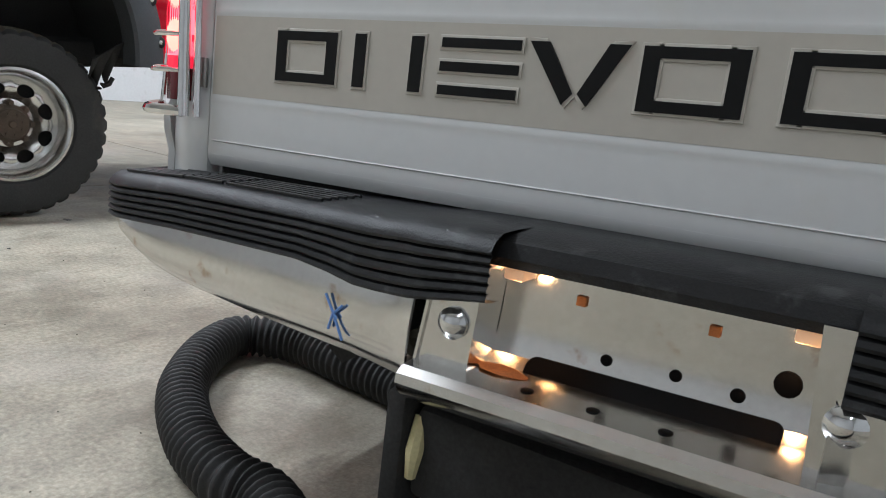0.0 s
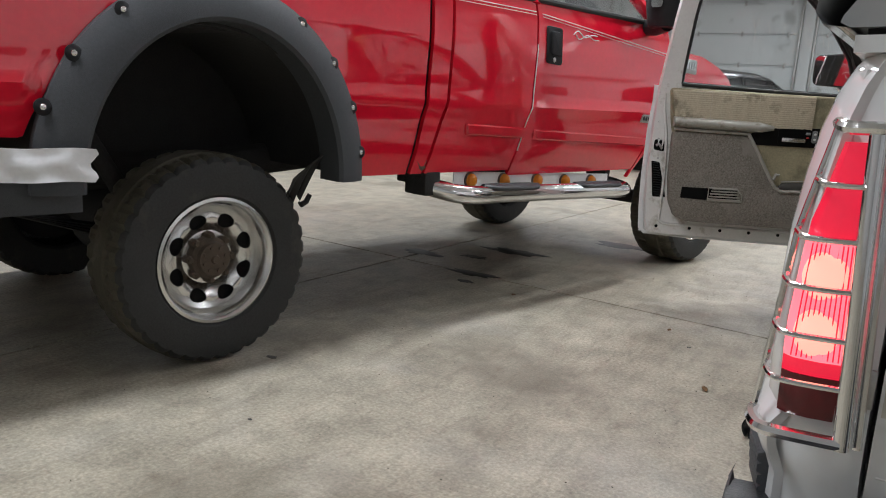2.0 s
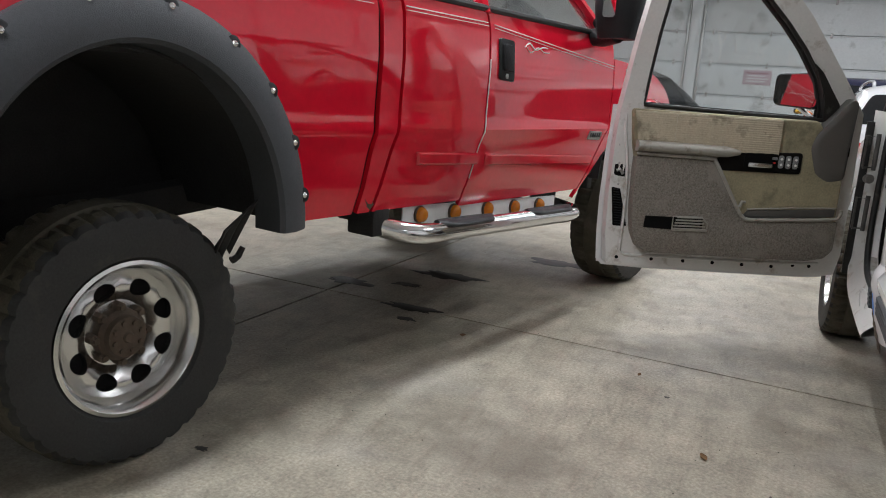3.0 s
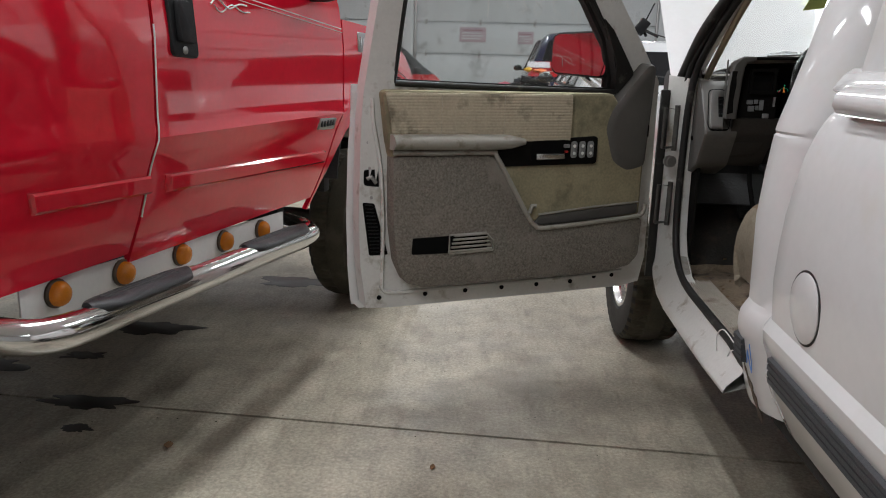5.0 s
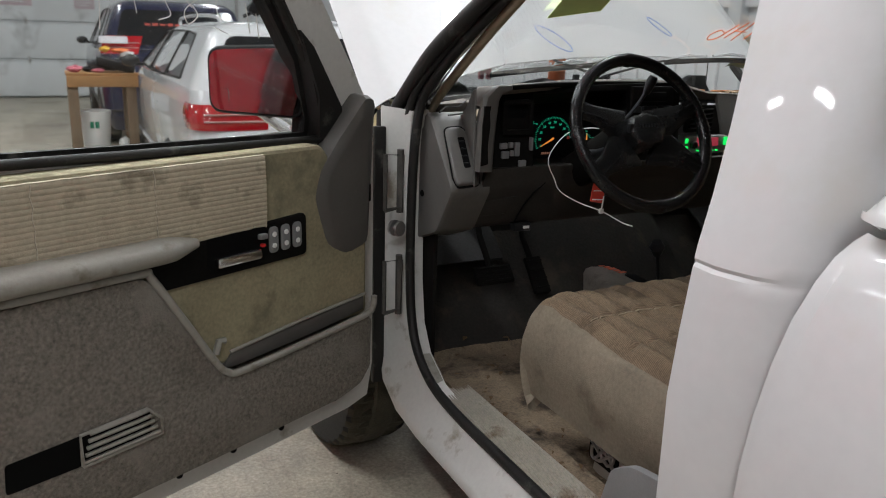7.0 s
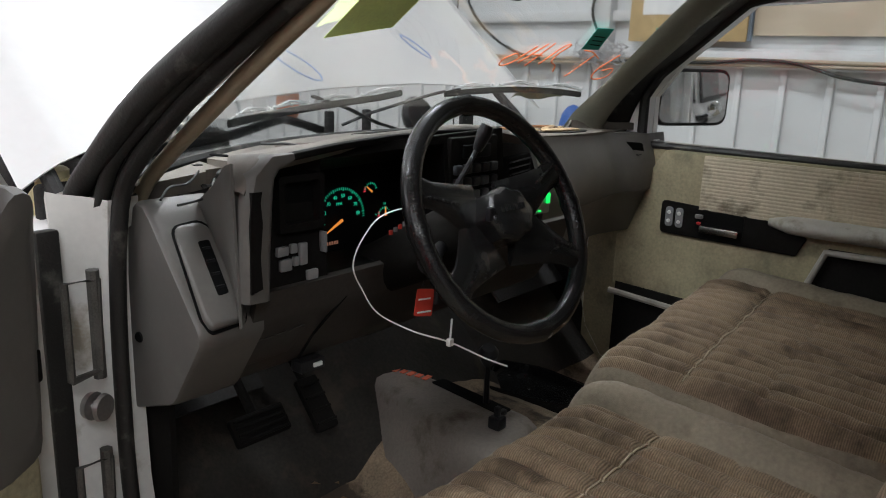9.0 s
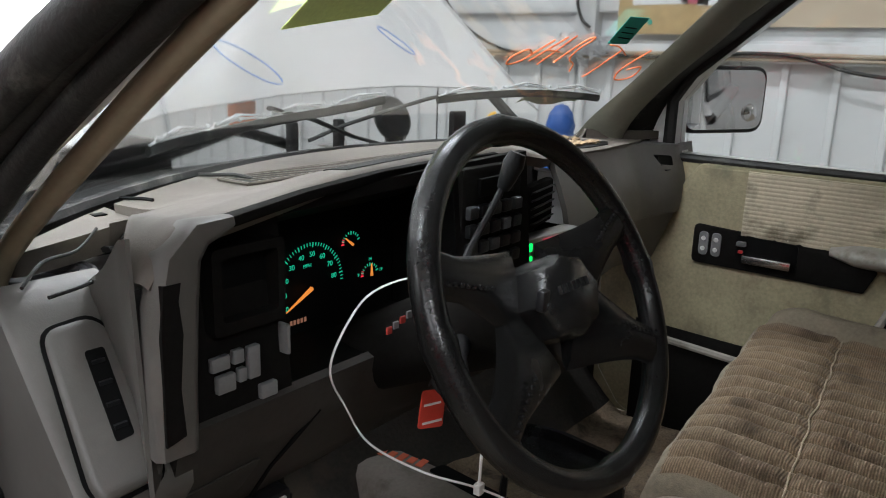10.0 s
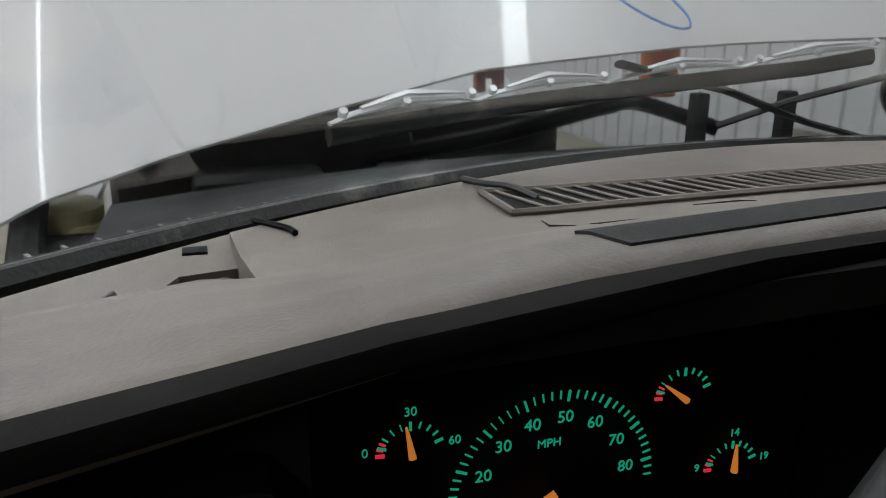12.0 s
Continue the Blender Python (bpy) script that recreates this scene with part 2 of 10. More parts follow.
LIME = mat("yellow_green_card", (0.55, 0.66, 0.20), 0.7, var=0.15, scale=14)
YELLOW = mat("yellow_plastic", (0.75, 0.42, 0.03), 0.5, var=0.08)
BLUEP = mat("blue_plastic", (0.03, 0.10, 0.36), 0.5, var=0.12)
PINK = mat("pink_cloth", (0.55, 0.16, 0.20), 0.9, var=0.15)
COPPER = mat("copper_wire", (0.55, 0.26, 0.12), 0.4, metal=0.7, var=0.2)
STAIN = mat("oil_stain", (0.035, 0.032, 0.028), 0.45, var=0.35, scale=8)
CREAM = mat("cream_reservoir", (0.62, 0.55, 0.30), 0.5, var=0.15, scale=12)


def concrete():
    m = mat("worn_concrete", (0.385, 0.348, 0.272), 0.50, var=0.36, scale=5.2, bump=0.45, bscale=80, rvar=0.16,
            col2=(0.250, 0.222, 0.172), c2amt=0.42, c2scale=1.1)
    nt = m.node_tree
    nd, lk = nt.nodes, nt.links
    b = nd["Principled BSDF"]
    src = b.inputs["Base Color"].links[0].from_socket
    tc = nd.new("ShaderNodeTexCoord")
    # long drag marks and pale patches
    mp = nd.new("ShaderNodeMapping")
    mp.inputs["Scale"].default_value = (5.0, 1.1, 1)
    mp.inputs["Rotation"].default_value = (0, 0, 0.9)
    lk.new(tc.outputs["Object"], mp.inputs["Vector"])
    n = nd.new("ShaderNodeTexNoise")
    n.inputs["Scale"].default_value, n.inputs["Detail"].default_value, n.inputs["Roughness"].default_value = 2.8, 12, 0.78
    lk.new(mp.outputs[0], n.inputs["Vector"])
    r = nd.new("ShaderNodeMapRange")
    r.inputs["From Min"].default_value, r.inputs["From Max"].default_value = 0.50, 0.72
    r.inputs["To Max"].default_value = 0.6
    lk.new(n.outputs["Fac"], r.inputs["Value"])
    mx = nd.new("ShaderNodeMix")
    mx.data_type = "RGBA"
    mx.inputs["B"].default_value = (0.14, 0.112, 0.078, 1)
    lk.new(r.outputs[0], mx.inputs["Factor"])
    lk.new(src, mx.inputs["A"])
    n2 = nd.new("ShaderNodeTexNoise")
    n2.inputs["Scale"].default_value, n2.inputs["Detail"].default_value = 1.7, 7
    lk.new(tc.outputs["Object"], n2.inputs["Vector"])
    r2 = nd.new("ShaderNodeMapRange")
    r2.inputs["From Min"].default_value, r2.inputs["From Max"].default_value = 0.54, 0.72
    r2.inputs["To Max"].default_value = 0.40
    lk.new(n2.outputs["Fac"], r2.inputs["Value"])
    m2 = nd.new("ShaderNodeMix")
    m2.data_type = "RGBA"
    m2.inputs["B"].default_value = (0.54, 0.51, 0.45, 1)
    lk.new(r2.outputs[0], m2.inputs["Factor"])
    lk.new(mx.outputs["Result"], m2.inputs["A"])
    # sand grains and pin holes
    n4 = nd.new("ShaderNodeTexNoise")
    n4.inputs["Scale"].default_value, n4.inputs["Detail"].default_value, n4.inputs["Roughness"].default_value = 95, 4, 0.75
    lk.new(tc.outputs["Object"], n4.inputs["Vector"])
    r4 = nd.new("ShaderNodeMapRange")
    r4.inputs["From Min"].default_value, r4.inputs["From Max"].default_value = 0.30, 0.70
    r4.inputs["To Min"].default_value, r4.inputs["To Max"].default_value = 0.78, 1.24
    lk.new(n4.outputs["Fac"], r4.inputs["Value"])
    # dark scuffs at hand size
    n5 = nd.new("ShaderNodeTexNoise")
    n5.inputs["Scale"].default_value, n5.inputs["Detail"].default_value, n5.inputs["Roughness"].default_value, n5.inputs["Distortion"].default_value = 6.5, 10, 0.72, 0.6
    lk.new(tc.outputs["Object"], n5.inputs["Vector"])
    r5 = nd.new("ShaderNodeMapRange")
    r5.inputs["From Min"].default_value, r5.inputs["From Max"].default_value = 0.36, 0.52
    r5.inputs["To Min"].default_value = 0.82
    lk.new(n5.outputs["Fac"], r5.inputs["Value"])
    mm = nd.new("ShaderNodeMath")
    mm.operation = "MULTIPLY"
    lk.new(r4.outputs[0], mm.inputs[0])
    lk.new(r5.outputs[0], mm.inputs[1])
    m4 = nd.new("ShaderNodeMix")
    m4.data_type, m4.blend_type = "RGBA", "MULTIPLY"
    m4.inputs["Factor"].default_value = 1.0
    lk.new(m2.outputs["Result"], m4.inputs["A"])
    lk.new(mm.outputs[0], m4.inputs["B"])
    lk.new(m4.outputs["Result"], b.inputs["Base Color"])
    return m


CONCRETE = concrete()

# ---- geometry helpers ----
def V(*a):
    return Vector(a)


def finish(bm, angle=38):
    bmesh.ops.remove_doubles(bm, verts=bm.verts, dist=1e-6)
    bmesh.ops.recalc_face_normals(bm, faces=bm.faces)
    lim = radians(angle)
    for f in bm.faces:
        f.smooth = True
    for e in bm.edges:
        e.smooth = len(e.link_faces) == 2 and e.calc_face_angle(0.0) < lim


def thing(name, label, category, at=(0, 0, 0), turn=0.0, group="", kind=""):
    ob = new(name)
    ob.empty_display_size = 0.1
    ob.matrix_basis = pose(*at, 0, 0, turn)
    return tagged(ob, label, category, group, kind)


def part(name, bm, material, parent=None, label="", local=False, angle=38):
    """One mesh. Its vertices are in the world's frame, or in its thing's own frame where local."""
    finish(bm, angle)
    me = bpy.data.meshes.new(name)
    bm.to_mesh(me)
    bm.free()
    for m in material if isinstance(material, (list, tuple)) else (material,):
        me.materials.append(m)
    ob = new(name, me)
    if parent:
        ob.parent = parent
        if not local and parent.parent is None and parent.data is None:
            ob.matrix_parent_inverse = parent.matrix_basis.inverted()
    if label:
        ob["label"] = label
    return ob


def solo(name, bm, material, label, category, kind="", group="", angle=38):
    return tagged(part(name, bm, material, angle=angle), label, category, group, kind)


def B():
    return bmesh.new()


def box(bm, c, s, bev=0.0, m=None, seg=2):
    """A box with rounded edges: centre, size, and a turn."""
    r = bmesh.ops.create_cube(bm, size=1.0)
    vs = r["verts"]
    bmesh.ops.scale(bm, vec=s, verts=vs)
    if bev > 0:
        es = list({e for v in vs for e in v.link_edges})
        q = bmesh.ops.bevel(bm, geom=es, offset=min(bev, 0.49 * min(s)), segments=seg, profile=0.5, affect="EDGES")
        vs = list({v for f in q["faces"] for v in f.verts} | {v for v in vs if v.is_valid})
    if m is not None:
        bmesh.ops.transform(bm, matrix=m.to_4x4(), verts=vs)
    bmesh.ops.translate(bm, vec=c, verts=vs)
    return vs


def boxm(bm, M, s, bev=0.0, seg=2):
    vs = box(bm, (0, 0, 0), s, bev, None, seg)
    bmesh.ops.transform(bm, matrix=M, verts=vs)
    return vs


def loft(bm, rings, closed=True, caps=True, mi=0):
    """Quads between rings of equal length."""
    vr = [[bm.verts.new(p) for p in r] for r in rings]
    n = len(vr[0])
    for a, b in zip(vr, vr[1:]):
        for i in range(n if closed else n - 1):
            j = (i + 1) % n
            f = bm.faces.new((a[i], a[j], b[j], b[i]))
            f.material_index = mi
    if caps and closed:
        for r in (vr[0], vr[-1]):
            try:
                bm.faces.new(r).material_index = mi
            except ValueError:
                pass
    return vr


def sweep(bm, pts, r, n=10, closed=False, caps=True, flat=None):
    """A tube along points; r may be one radius or one for each point; flat: (a, b) squashes the ring."""
    pts = [Vector(p) for p in pts]
    k = len(pts)
    rs = r if isinstance(r, (list, tuple)) else [r] * k
    up = None
    rings = []
    for i, p in enumerate(pts):
        a = pts[i - 1] if i or closed else p
        b = pts[(i + 1) % k] if i < k - 1 or closed else p
        t = (b - a).normalized()
        if up is None:
            up = t.orthogonal().normalized() if abs(t.z) > 0.95 else V(0, 0, 1)
        s = t.cross(up)
        s = s.normalized() if s.length > 1e-6 else t.orthogonal().normalized()
        up = s.cross(t).normalized()
        fa, fb = flat or (1, 1)
        rings.append([p + rs[i] * (fa * math.cos(q) * s + fb * math.sin(q) * up) for q in [2 * math.pi * j / n for j in range(n)]])
    if closed:
        rings.append(rings[0])
    loft(bm, rings, True, caps and not closed)


def smooth_path(pts, k=6, closed=False):
    """Catmull-Rom through points."""
    pts = [Vector(p) for p in pts]
    n = len(pts)
    out = []
    for i in range(n if closed else n - 1):
        g = lambda j: pts[j % n] if closed else pts[max(0, min(n - 1, j))]
        p0, p1, p2, p3 = g(i - 1), g(i), g(i + 1), g(i + 2)
        for s in range(k):
            t = s / k
            out.append(0.5 * (2 * p1 + (p2 - p0) * t + (2 * p0 - 5 * p1 + 4 * p2 - p3) * t * t + (3 * p1 - p0 - 3 * p2 + p3) * t ** 3))
    if not closed:
        out.append(pts[-1])
    return out


def rounded(poly, r=0.02, seg=4):
    """Polygon corners rounded; r one radius or one for each corner."""
    n = len(poly)
    rs = r if isinstance(r, (list, tuple)) else [r] * n
    out = []
    for i in range(n):
        a, p, b = Vector(poly[i - 1]), Vector(poly[i]), Vector(poly[(i + 1) % n])
        d1, d2 = a - p, b - p
        q = min(rs[i], 0.45 * d1.length, 0.45 * d2.length)
        s, e = p + d1.normalized() * q, p + d2.normalized() * q
        for k in range(seg + 1):
            t = k / seg
            out.append((1 - t) ** 2 * s + 2 * t * (1 - t) * p + t * t * e)
    return out


def slab(bm, poly, fn, d0, d1, bev=0.0, mi=0):
    """A flat polygon made thick: fn(a, b, d) gives the place. bev pulls the front rim in."""
    ring = lambda d, ins: [fn(*(q if not ins else inset_pt(poly, i, ins)), d) for i, q in enumerate(poly)]
    if bev:
        s = 1 if d1 > d0 else -1
        rings = [ring(d0, 0), ring(d1 - s * bev, 0), ring(d1 - s * bev * 0.3, bev * 0.3), ring(d1, bev)]
    else:
        rings = [ring(d0, 0), ring(d1, 0)]
    loft(bm, rings, True, True, mi)


def inset_pt(poly, i, w):
    n = len(poly)
    a, p, b = Vector(poly[i - 1]), Vector(poly[i]), Vector(poly[(i + 1) % n])
    area = sum(poly[k - 1][0] * poly[k][1] - poly[k][0] * poly[k - 1][1] for k in range(n))
    t = (b - a)
    if t.length < 1e-9:
        return p
    t.normalize()
    nrm = Vector((-t.y, t.x)) if area > 0 else Vector((t.y, -t.x))
    return p + nrm * w


def rim(bm, outer, inner, fn, d0, d1, mi=0):
    """A flat ring between two polygons of equal length, made thick."""
    n = len(outer)
    vs = [[bm.verts.new(fn(*p, d)) for p in loop] for loop, d in ((outer, d0), (outer, d1), (inner, d1), (inner, d0))]
    for a in range(4):
        for i in range(n):
            j = (i + 1) % n
            bm.faces.new((vs[a][i], vs[a][j], vs[(a + 1) % 4][j], vs[(a + 1) % 4][i])).material_index = mi


def lathe(bm, prof, M, n=36, caps=False, mi=0):
    """A turned form: (radius, height) pairs about the z of M."""
    rings = [[M @ V(r * math.cos(2 * math.pi * k / n), r * math.sin(2 * math.pi * k / n), h) for k in range(n)] for r, h in prof]
    loft(bm, rings, True, caps, mi)


def sheet(bm, fn, us, vs, thick=0.0, mi=0):
    """A curved sheet fn(u, v), made thick along its normals."""
    g = [[Vector(fn(u, v)) for v in vs] for u in us]
    nu, nv = len(us), len(vs)
    def nrm(i, j):
        a = g[min(i + 1, nu - 1)][j] - g[max(i - 1, 0)][j]
        b = g[i][min(j + 1, nv - 1)] - g[i][max(j - 1, 0)]
        c = a.cross(b)
        return c.normalized() if c.length > 1e-9 else V(0, 0, 1)
    top = [[bm.verts.new(g[i][j]) for j in range(nv)] for i in range(nu)]
    for i in range(nu - 1):
        for j in range(nv - 1):
            bm.faces.new((top[i][j], top[i + 1][j], top[i + 1][j + 1], top[i][j + 1])).material_index = mi
    if thick:
        bot = [[bm.verts.new(g[i][j] - thick * nrm(i, j)) for j in range(nv)] for i in range(nu)]
        for i in range(nu - 1):
            for j in range(nv - 1):
                bm.faces.new((bot[i][j], bot[i][j + 1], bot[i + 1][j + 1], bot[i + 1][j])).material_index = mi
        edge = [(i, 0) for i in range(nu)] + [(nu - 1, j) for j in range(1, nv)] + [(i, nv - 1) for i in range(nu - 2, -1, -1)] + [(0, j) for j in range(nv - 2, 0, -1)]
        for (a, b), (c, d) in zip(edge, edge[1:] + edge[:1]):
            bm.faces.new((top[a][b], bot[a][b], bot[c][d], top[c][d])).material_index = mi


def lin(a, b, n):
    return [a + (b - a) * i / (n - 1) for i in range(n)]


def interp(x, pts):
    """Piecewise-linear table."""
    if x <= pts[0][0]:
        return pts[0][1]
    for (a, p), (b, q) in zip(pts, pts[1:]):
        if x <= b:
            return p + (q - p) * (x - a) / (b - a)
    return pts[-1][1]


def disc(bm, c, nrm, r, h, n=14, dome=0.0):
    """A small round head on a surface."""
    M = Matrix.Translation(c) @ Vector(nrm).to_track_quat("Z", "Y").to_matrix().to_4x4()
    prof = [(r, 0), (r, h * 0.6), (r * 0.8, h)] + ([(r * 0.4, h + dome)] if dome else [])
    lathe(bm, prof, M, n, True)


def blob(bm, c, s, seed=0, n=2, amp=0.2):
    r = bmesh.ops.create_icosphere(bm, subdivisions=n, radius=1.0)
    for v in r["verts"]:
        k = 1 + amp * noise.noise(v.co * 1.7 + V(seed * 3.1, seed, 0))
        v.co = V(v.co.x * s[0] * k + c[0], v.co.y * s[1] * k + c[1], v.co.z * s[2] * k + c[2])


def wheel(parent, c, side, R, W, rim_r, style, tread=True, local=True, steer=0.0):
    """A wheel as a part with tyre and rim under it; its axle along x, its outer face towards side."""
    M = Matrix.Translation(c) @ Matrix.Rotation(steer, 4, "Z") @ Matrix.Rotation(math.pi / 2 * side, 4, "Y")
    h = W / 2
    bm = B()
    n = 144
    prof = [(rim_r * 1.02, -h * 0.80), (rim_r * 1.10, -h * 0.98), (0.5 * (R + rim_r), -h * 1.06), (R * 0.93, -h * 1.0), (R * 0.972, -h * 0.88),
            (R * 0.992, -h * 0.66), (R, -h * 0.34), (R, -h * 0.28), (R, h * 0.28), (R, h * 0.34), (R * 0.992, h * 0.66), (R * 0.972, h * 0.88), (R * 0.93, h * 1.0),
            (0.5 * (R + rim_r), h * 1.06), (rim_r * 1.10, h * 0.98), (rim_r * 1.02, h * 0.80)]
    rings = []
    for k, (r, z) in enumerate(prof):
        ring = []
        for i in range(n):
            rr = r
            if tread and 3 <= k <= 12:
                ph = (i + (2 if k in (6, 7, 8, 9) else 0) + (1 if k > 8 else 0)) % 4
                if ph == 0 and k not in (7, 8):
                    rr = r - 0.012 * (0.55 if k in (3, 12) else 1)
                if k in (6, 9):
                    rr -= 0.006
            elif tread and k in (2, 13) and i % 9 < 4:
                rr = r
            a = 2 * math.pi * i / n
            ring.append(M @ V(rr * math.cos(a), rr * math.sin(a), z))
        rings.append(ring)
    loft(bm, rings, True, False)
    for f in bm.faces:
        rad = (f.calc_center_median() - Vector(c))
        rad.x = 0
        f.material_index = 1 if rad.length > R * 0.955 else 0
    ty = part("tyre", bm, (TYRE, TREAD), parent, local=local, angle=30)
    bm = B()
    if style == "eight":
        lathe(bm, [(rim_r * 1.03, h * 0.84), (rim_r * 1.05, h * 0.93), (rim_r * 1.0, h * 0.96), (rim_r * 0.94, h * 0.86), (rim_r * 0.90, h * 0.62),
                   (rim_r * 0.87, h * 0.42)], M, 48)
        depth = lambda q: h * (0.42 - 0.14 * (0.87 - q) / 0.42 + 0.22 * math.sin(math.pi * min(1, max(0, (0.87 - q) / 0.42))))
        a0, r0, r1 = math.pi / 8, 0.45, 0.87
        for k in range(8):
            ca = 2 * math.pi * (k + 0.5) / 8
            ho, bo, hi = [], [], []
            for j in range(24):
                ph = 2 * math.pi * j / 24
                x, y = math.cos(ph), math.sin(ph)
                mx = max(abs(x), abs(y))
                for lst, px, py in ((ho, 0.60 * x, 0.56 * y), (bo, x / mx, y / mx)):
                    q = 0.5 * (r0 + r1) + 0.5 * (r1 - r0) * py
                    a = ca + a0 * px
                    lst.append(M @ V(q * rim_r * math.cos(a), q * rim_r * math.sin(a), depth(q)))
                hi.append(ho[-1] + M.to_3x3() @ V(0, 0, -0.03))
            loft(bm, [bo, ho, hi], True, False)
        lathe(bm, [(rim_r * 0.45, depth(0.45)), (rim_r * 0.40, h * 0.30), (rim_r * 0.2, h * 0.30)], M, 32)
    else:
        lathe(bm, [(rim_r * 1.03, h * 0.84), (rim_r * 1.04, h * 0.94), (rim_r * 0.97, h * 0.93), (rim_r * 0.90, h * 0.60), (rim_r * 0.88, h * 0.2)], M, 40)
        for k in range(5):
            a = 2 * math.pi * k / 5
            pts = [M @ V(q * rim_r * math.cos(a), q * rim_r * math.sin(a), h * z) for q, z in ((0.12, 0.62), (0.4, 0.66), (0.7, 0.62), (0.92, 0.52))]
            sweep(bm, pts, [rim_r * 0.17, rim_r * 0.13, rim_r * 0.11, rim_r * 0.14], 8)
        lathe(bm, [(rim_r * 0.24, h * 0.5), (rim_r * 0.22, h * 0.72), (rim_r * 0.05, h * 0.76)], M, 20, True)
    rm = part("rim", bm, ALU, parent, "polished aluminium wheel with oval holes" if style == "eight" else "", local=local, angle=30)
    bm = B()
    lathe(bm, [(rim_r * 0.93, h * 0.1), (rim_r * 0.3, h * 0.02), (0.01, h * 0.02)], M, 24, True)
    part("brake_drum", bm, DARK, parent, local=local)
    if style == "eight":
        bm = B()
        lathe(bm, [(rim_r * 0.36, h * 0.28), (rim_r * 0.35, h * 0.52), (rim_r * 0.29, h * 0.60), (rim_r * 0.27, h * 0.74), (rim_r * 0.08, h * 0.76), (rim_r * 0.06, h * 0.82), (0.005, h * 0.82)], M, 28, True)
        for k in range(8):
            a = 2 * math.pi * k / 8
            lathe(bm, [(0.017, h * 0.28), (0.017, h * 0.50), (0.011, h * 0.54), (0.010, h * 0.60)], M @ Matrix.Translation((rim_r * 0.375 * math.cos(a), rim_r * 0.375 * math.sin(a), 0)), 6, True)
            a += 0.3
            lathe(bm, [(0.009, h * 0.70), (0.009, h * 0.80)], M @ Matrix.Translation((rim_r * 0.20 * math.cos(a), rim_r * 0.20 * math.sin(a), 0)), 6, True)
        part("hub", bm, RUST, parent, "rusty hub with lug nuts", local=local, angle=30)
    return ty

# ---- the shop ----
WX0, WX1, WY0, WY1 = -10.0, 3.55, -5.5, 19.0
bm = B()
box(bm, ((WX0 + WX1) / 2, (WY0 + WY1) / 2, -0.17), (WX1 - WX0 + 0.6, WY1 - WY0 + 0.6, 0.30))
floor = solo("floor", bm, DARK, "worn grey concrete shop floor with saw-cut joints", "floor", kind="structure")


def joint_y(x):
    return 2.80 - 0.055 * (x + 0.9)


XS = [WX0, -3.612, 0.55, WX1]
rows_y = [lambda x: WY0, lambda x: joint_y(x) - 4.4, joint_y, lambda x: joint_y(x) + 4.6, lambda x: joint_y(x) + 9.2, lambda x: WY1]
for xa, xb in zip(XS, XS[1:]):
    for ya, yb in zip(rows_y, rows_y[1:]):
        bm = B()
        g = 0.007
        poly = [(xa + g, ya(xa) + g), (xb - g, ya(xb) + g), (xb - g, yb(xb) - g), (xa + g, yb(xa) - g)]
        slab(bm, [Vector(p) for p in poly], lambda a, b, d: V(a, b, d), -0.02, 0.0)
        part("slab", bm, CONCRETE, floor)


def wall(name, c, s, material, label):
    b_ = B()
    box(b_, c, s)
    return solo(name, b_, material, label, "wall", kind="structure")


wall("wall_west", (WX0 - 0.1, (WY0 + WY1) / 2, CEIL / 2), (0.2, WY1 - WY0 + 0.4, CEIL), WALLM, "plain white metal shop wall")
wall("wall_south", ((WX0 + WX1) / 2, WY0 - 0.1, CEIL / 2), (WX1 - WX0, 0.2, CEIL), mat("dull_grey_wall", (0.48, 0.48, 0.475), 0.6, var=0.1, scale=2), "plain grey shop wall")
wall_n = wall("wall_north", ((WX0 + WX1) / 2, WY1 + 0.1, CEIL / 2), (WX1 - WX0, 0.2, CEIL), DOORM, "white end wall behind the garage doors")
wall_e = wall("wall_east", (WX1 + 0.1, (WY0 + WY1) / 2, CEIL / 2), (0.2, WY1 - WY0 + 0.4, CEIL), WALLM, "white ribbed metal shop wall")
bm = B()
box(bm, ((WX0 + WX1) / 2, (WY0 + WY1) / 2, CEIL + 0.1), (WX1 - WX0 + 0.4, WY1 - WY0 + 0.4, 0.2))
solo("ceiling", bm, CEILM, "white painted shop ceiling", "ceiling", kind="structure")

lamp0 = None
for tx, ty in TUBES:
    if lamp0 is None:
        lamp0 = thing("ceiling_light", "long white tube light fixture on the ceiling", "ceiling light", (tx, ty, CEIL), group="tube lights on the ceiling")
        bm = B()
        box(bm, (0, 0, -0.04), (0.20, 2.5, 0.08), 0.01)
        part("housing", bm, WHITEP, lamp0, local=True)
        for s in (-1, 1):
            bm = B()
            box(bm, (0, s * 1.22, -0.11), (0.18, 0.03, 0.06), 0.006)
            part("end_cap", bm, WHITEP, lamp0, local=True)
    else:
        copy_thing(lamp0, pose(tx, ty, CEIL))

# ---- red pickup ----
RED_TURN = -11.5
red = thing("red_pickup_truck", "glossy red four-door pickup with black fender flares and chrome step bar", "truck", (-3.879, 1.071, 0), RED_TURN)


def rx_side(z):
    return interp(z, [(0.55, 0.93), (0.68, 0.965), (0.80, 0.99), (0.95, 1.005), (1.02, 1.022), (1.06, 1.012), (1.30, 1.005), (1.46, 0.985), (1.56, 0.955)])


def rseam(base, z, k=1.0):
    return base + (-0.03 * max(0, 1.45 - max(z, 1.05)) / 0.4 - 0.09 * k * max(0, 1.05 - z) / 0.33)


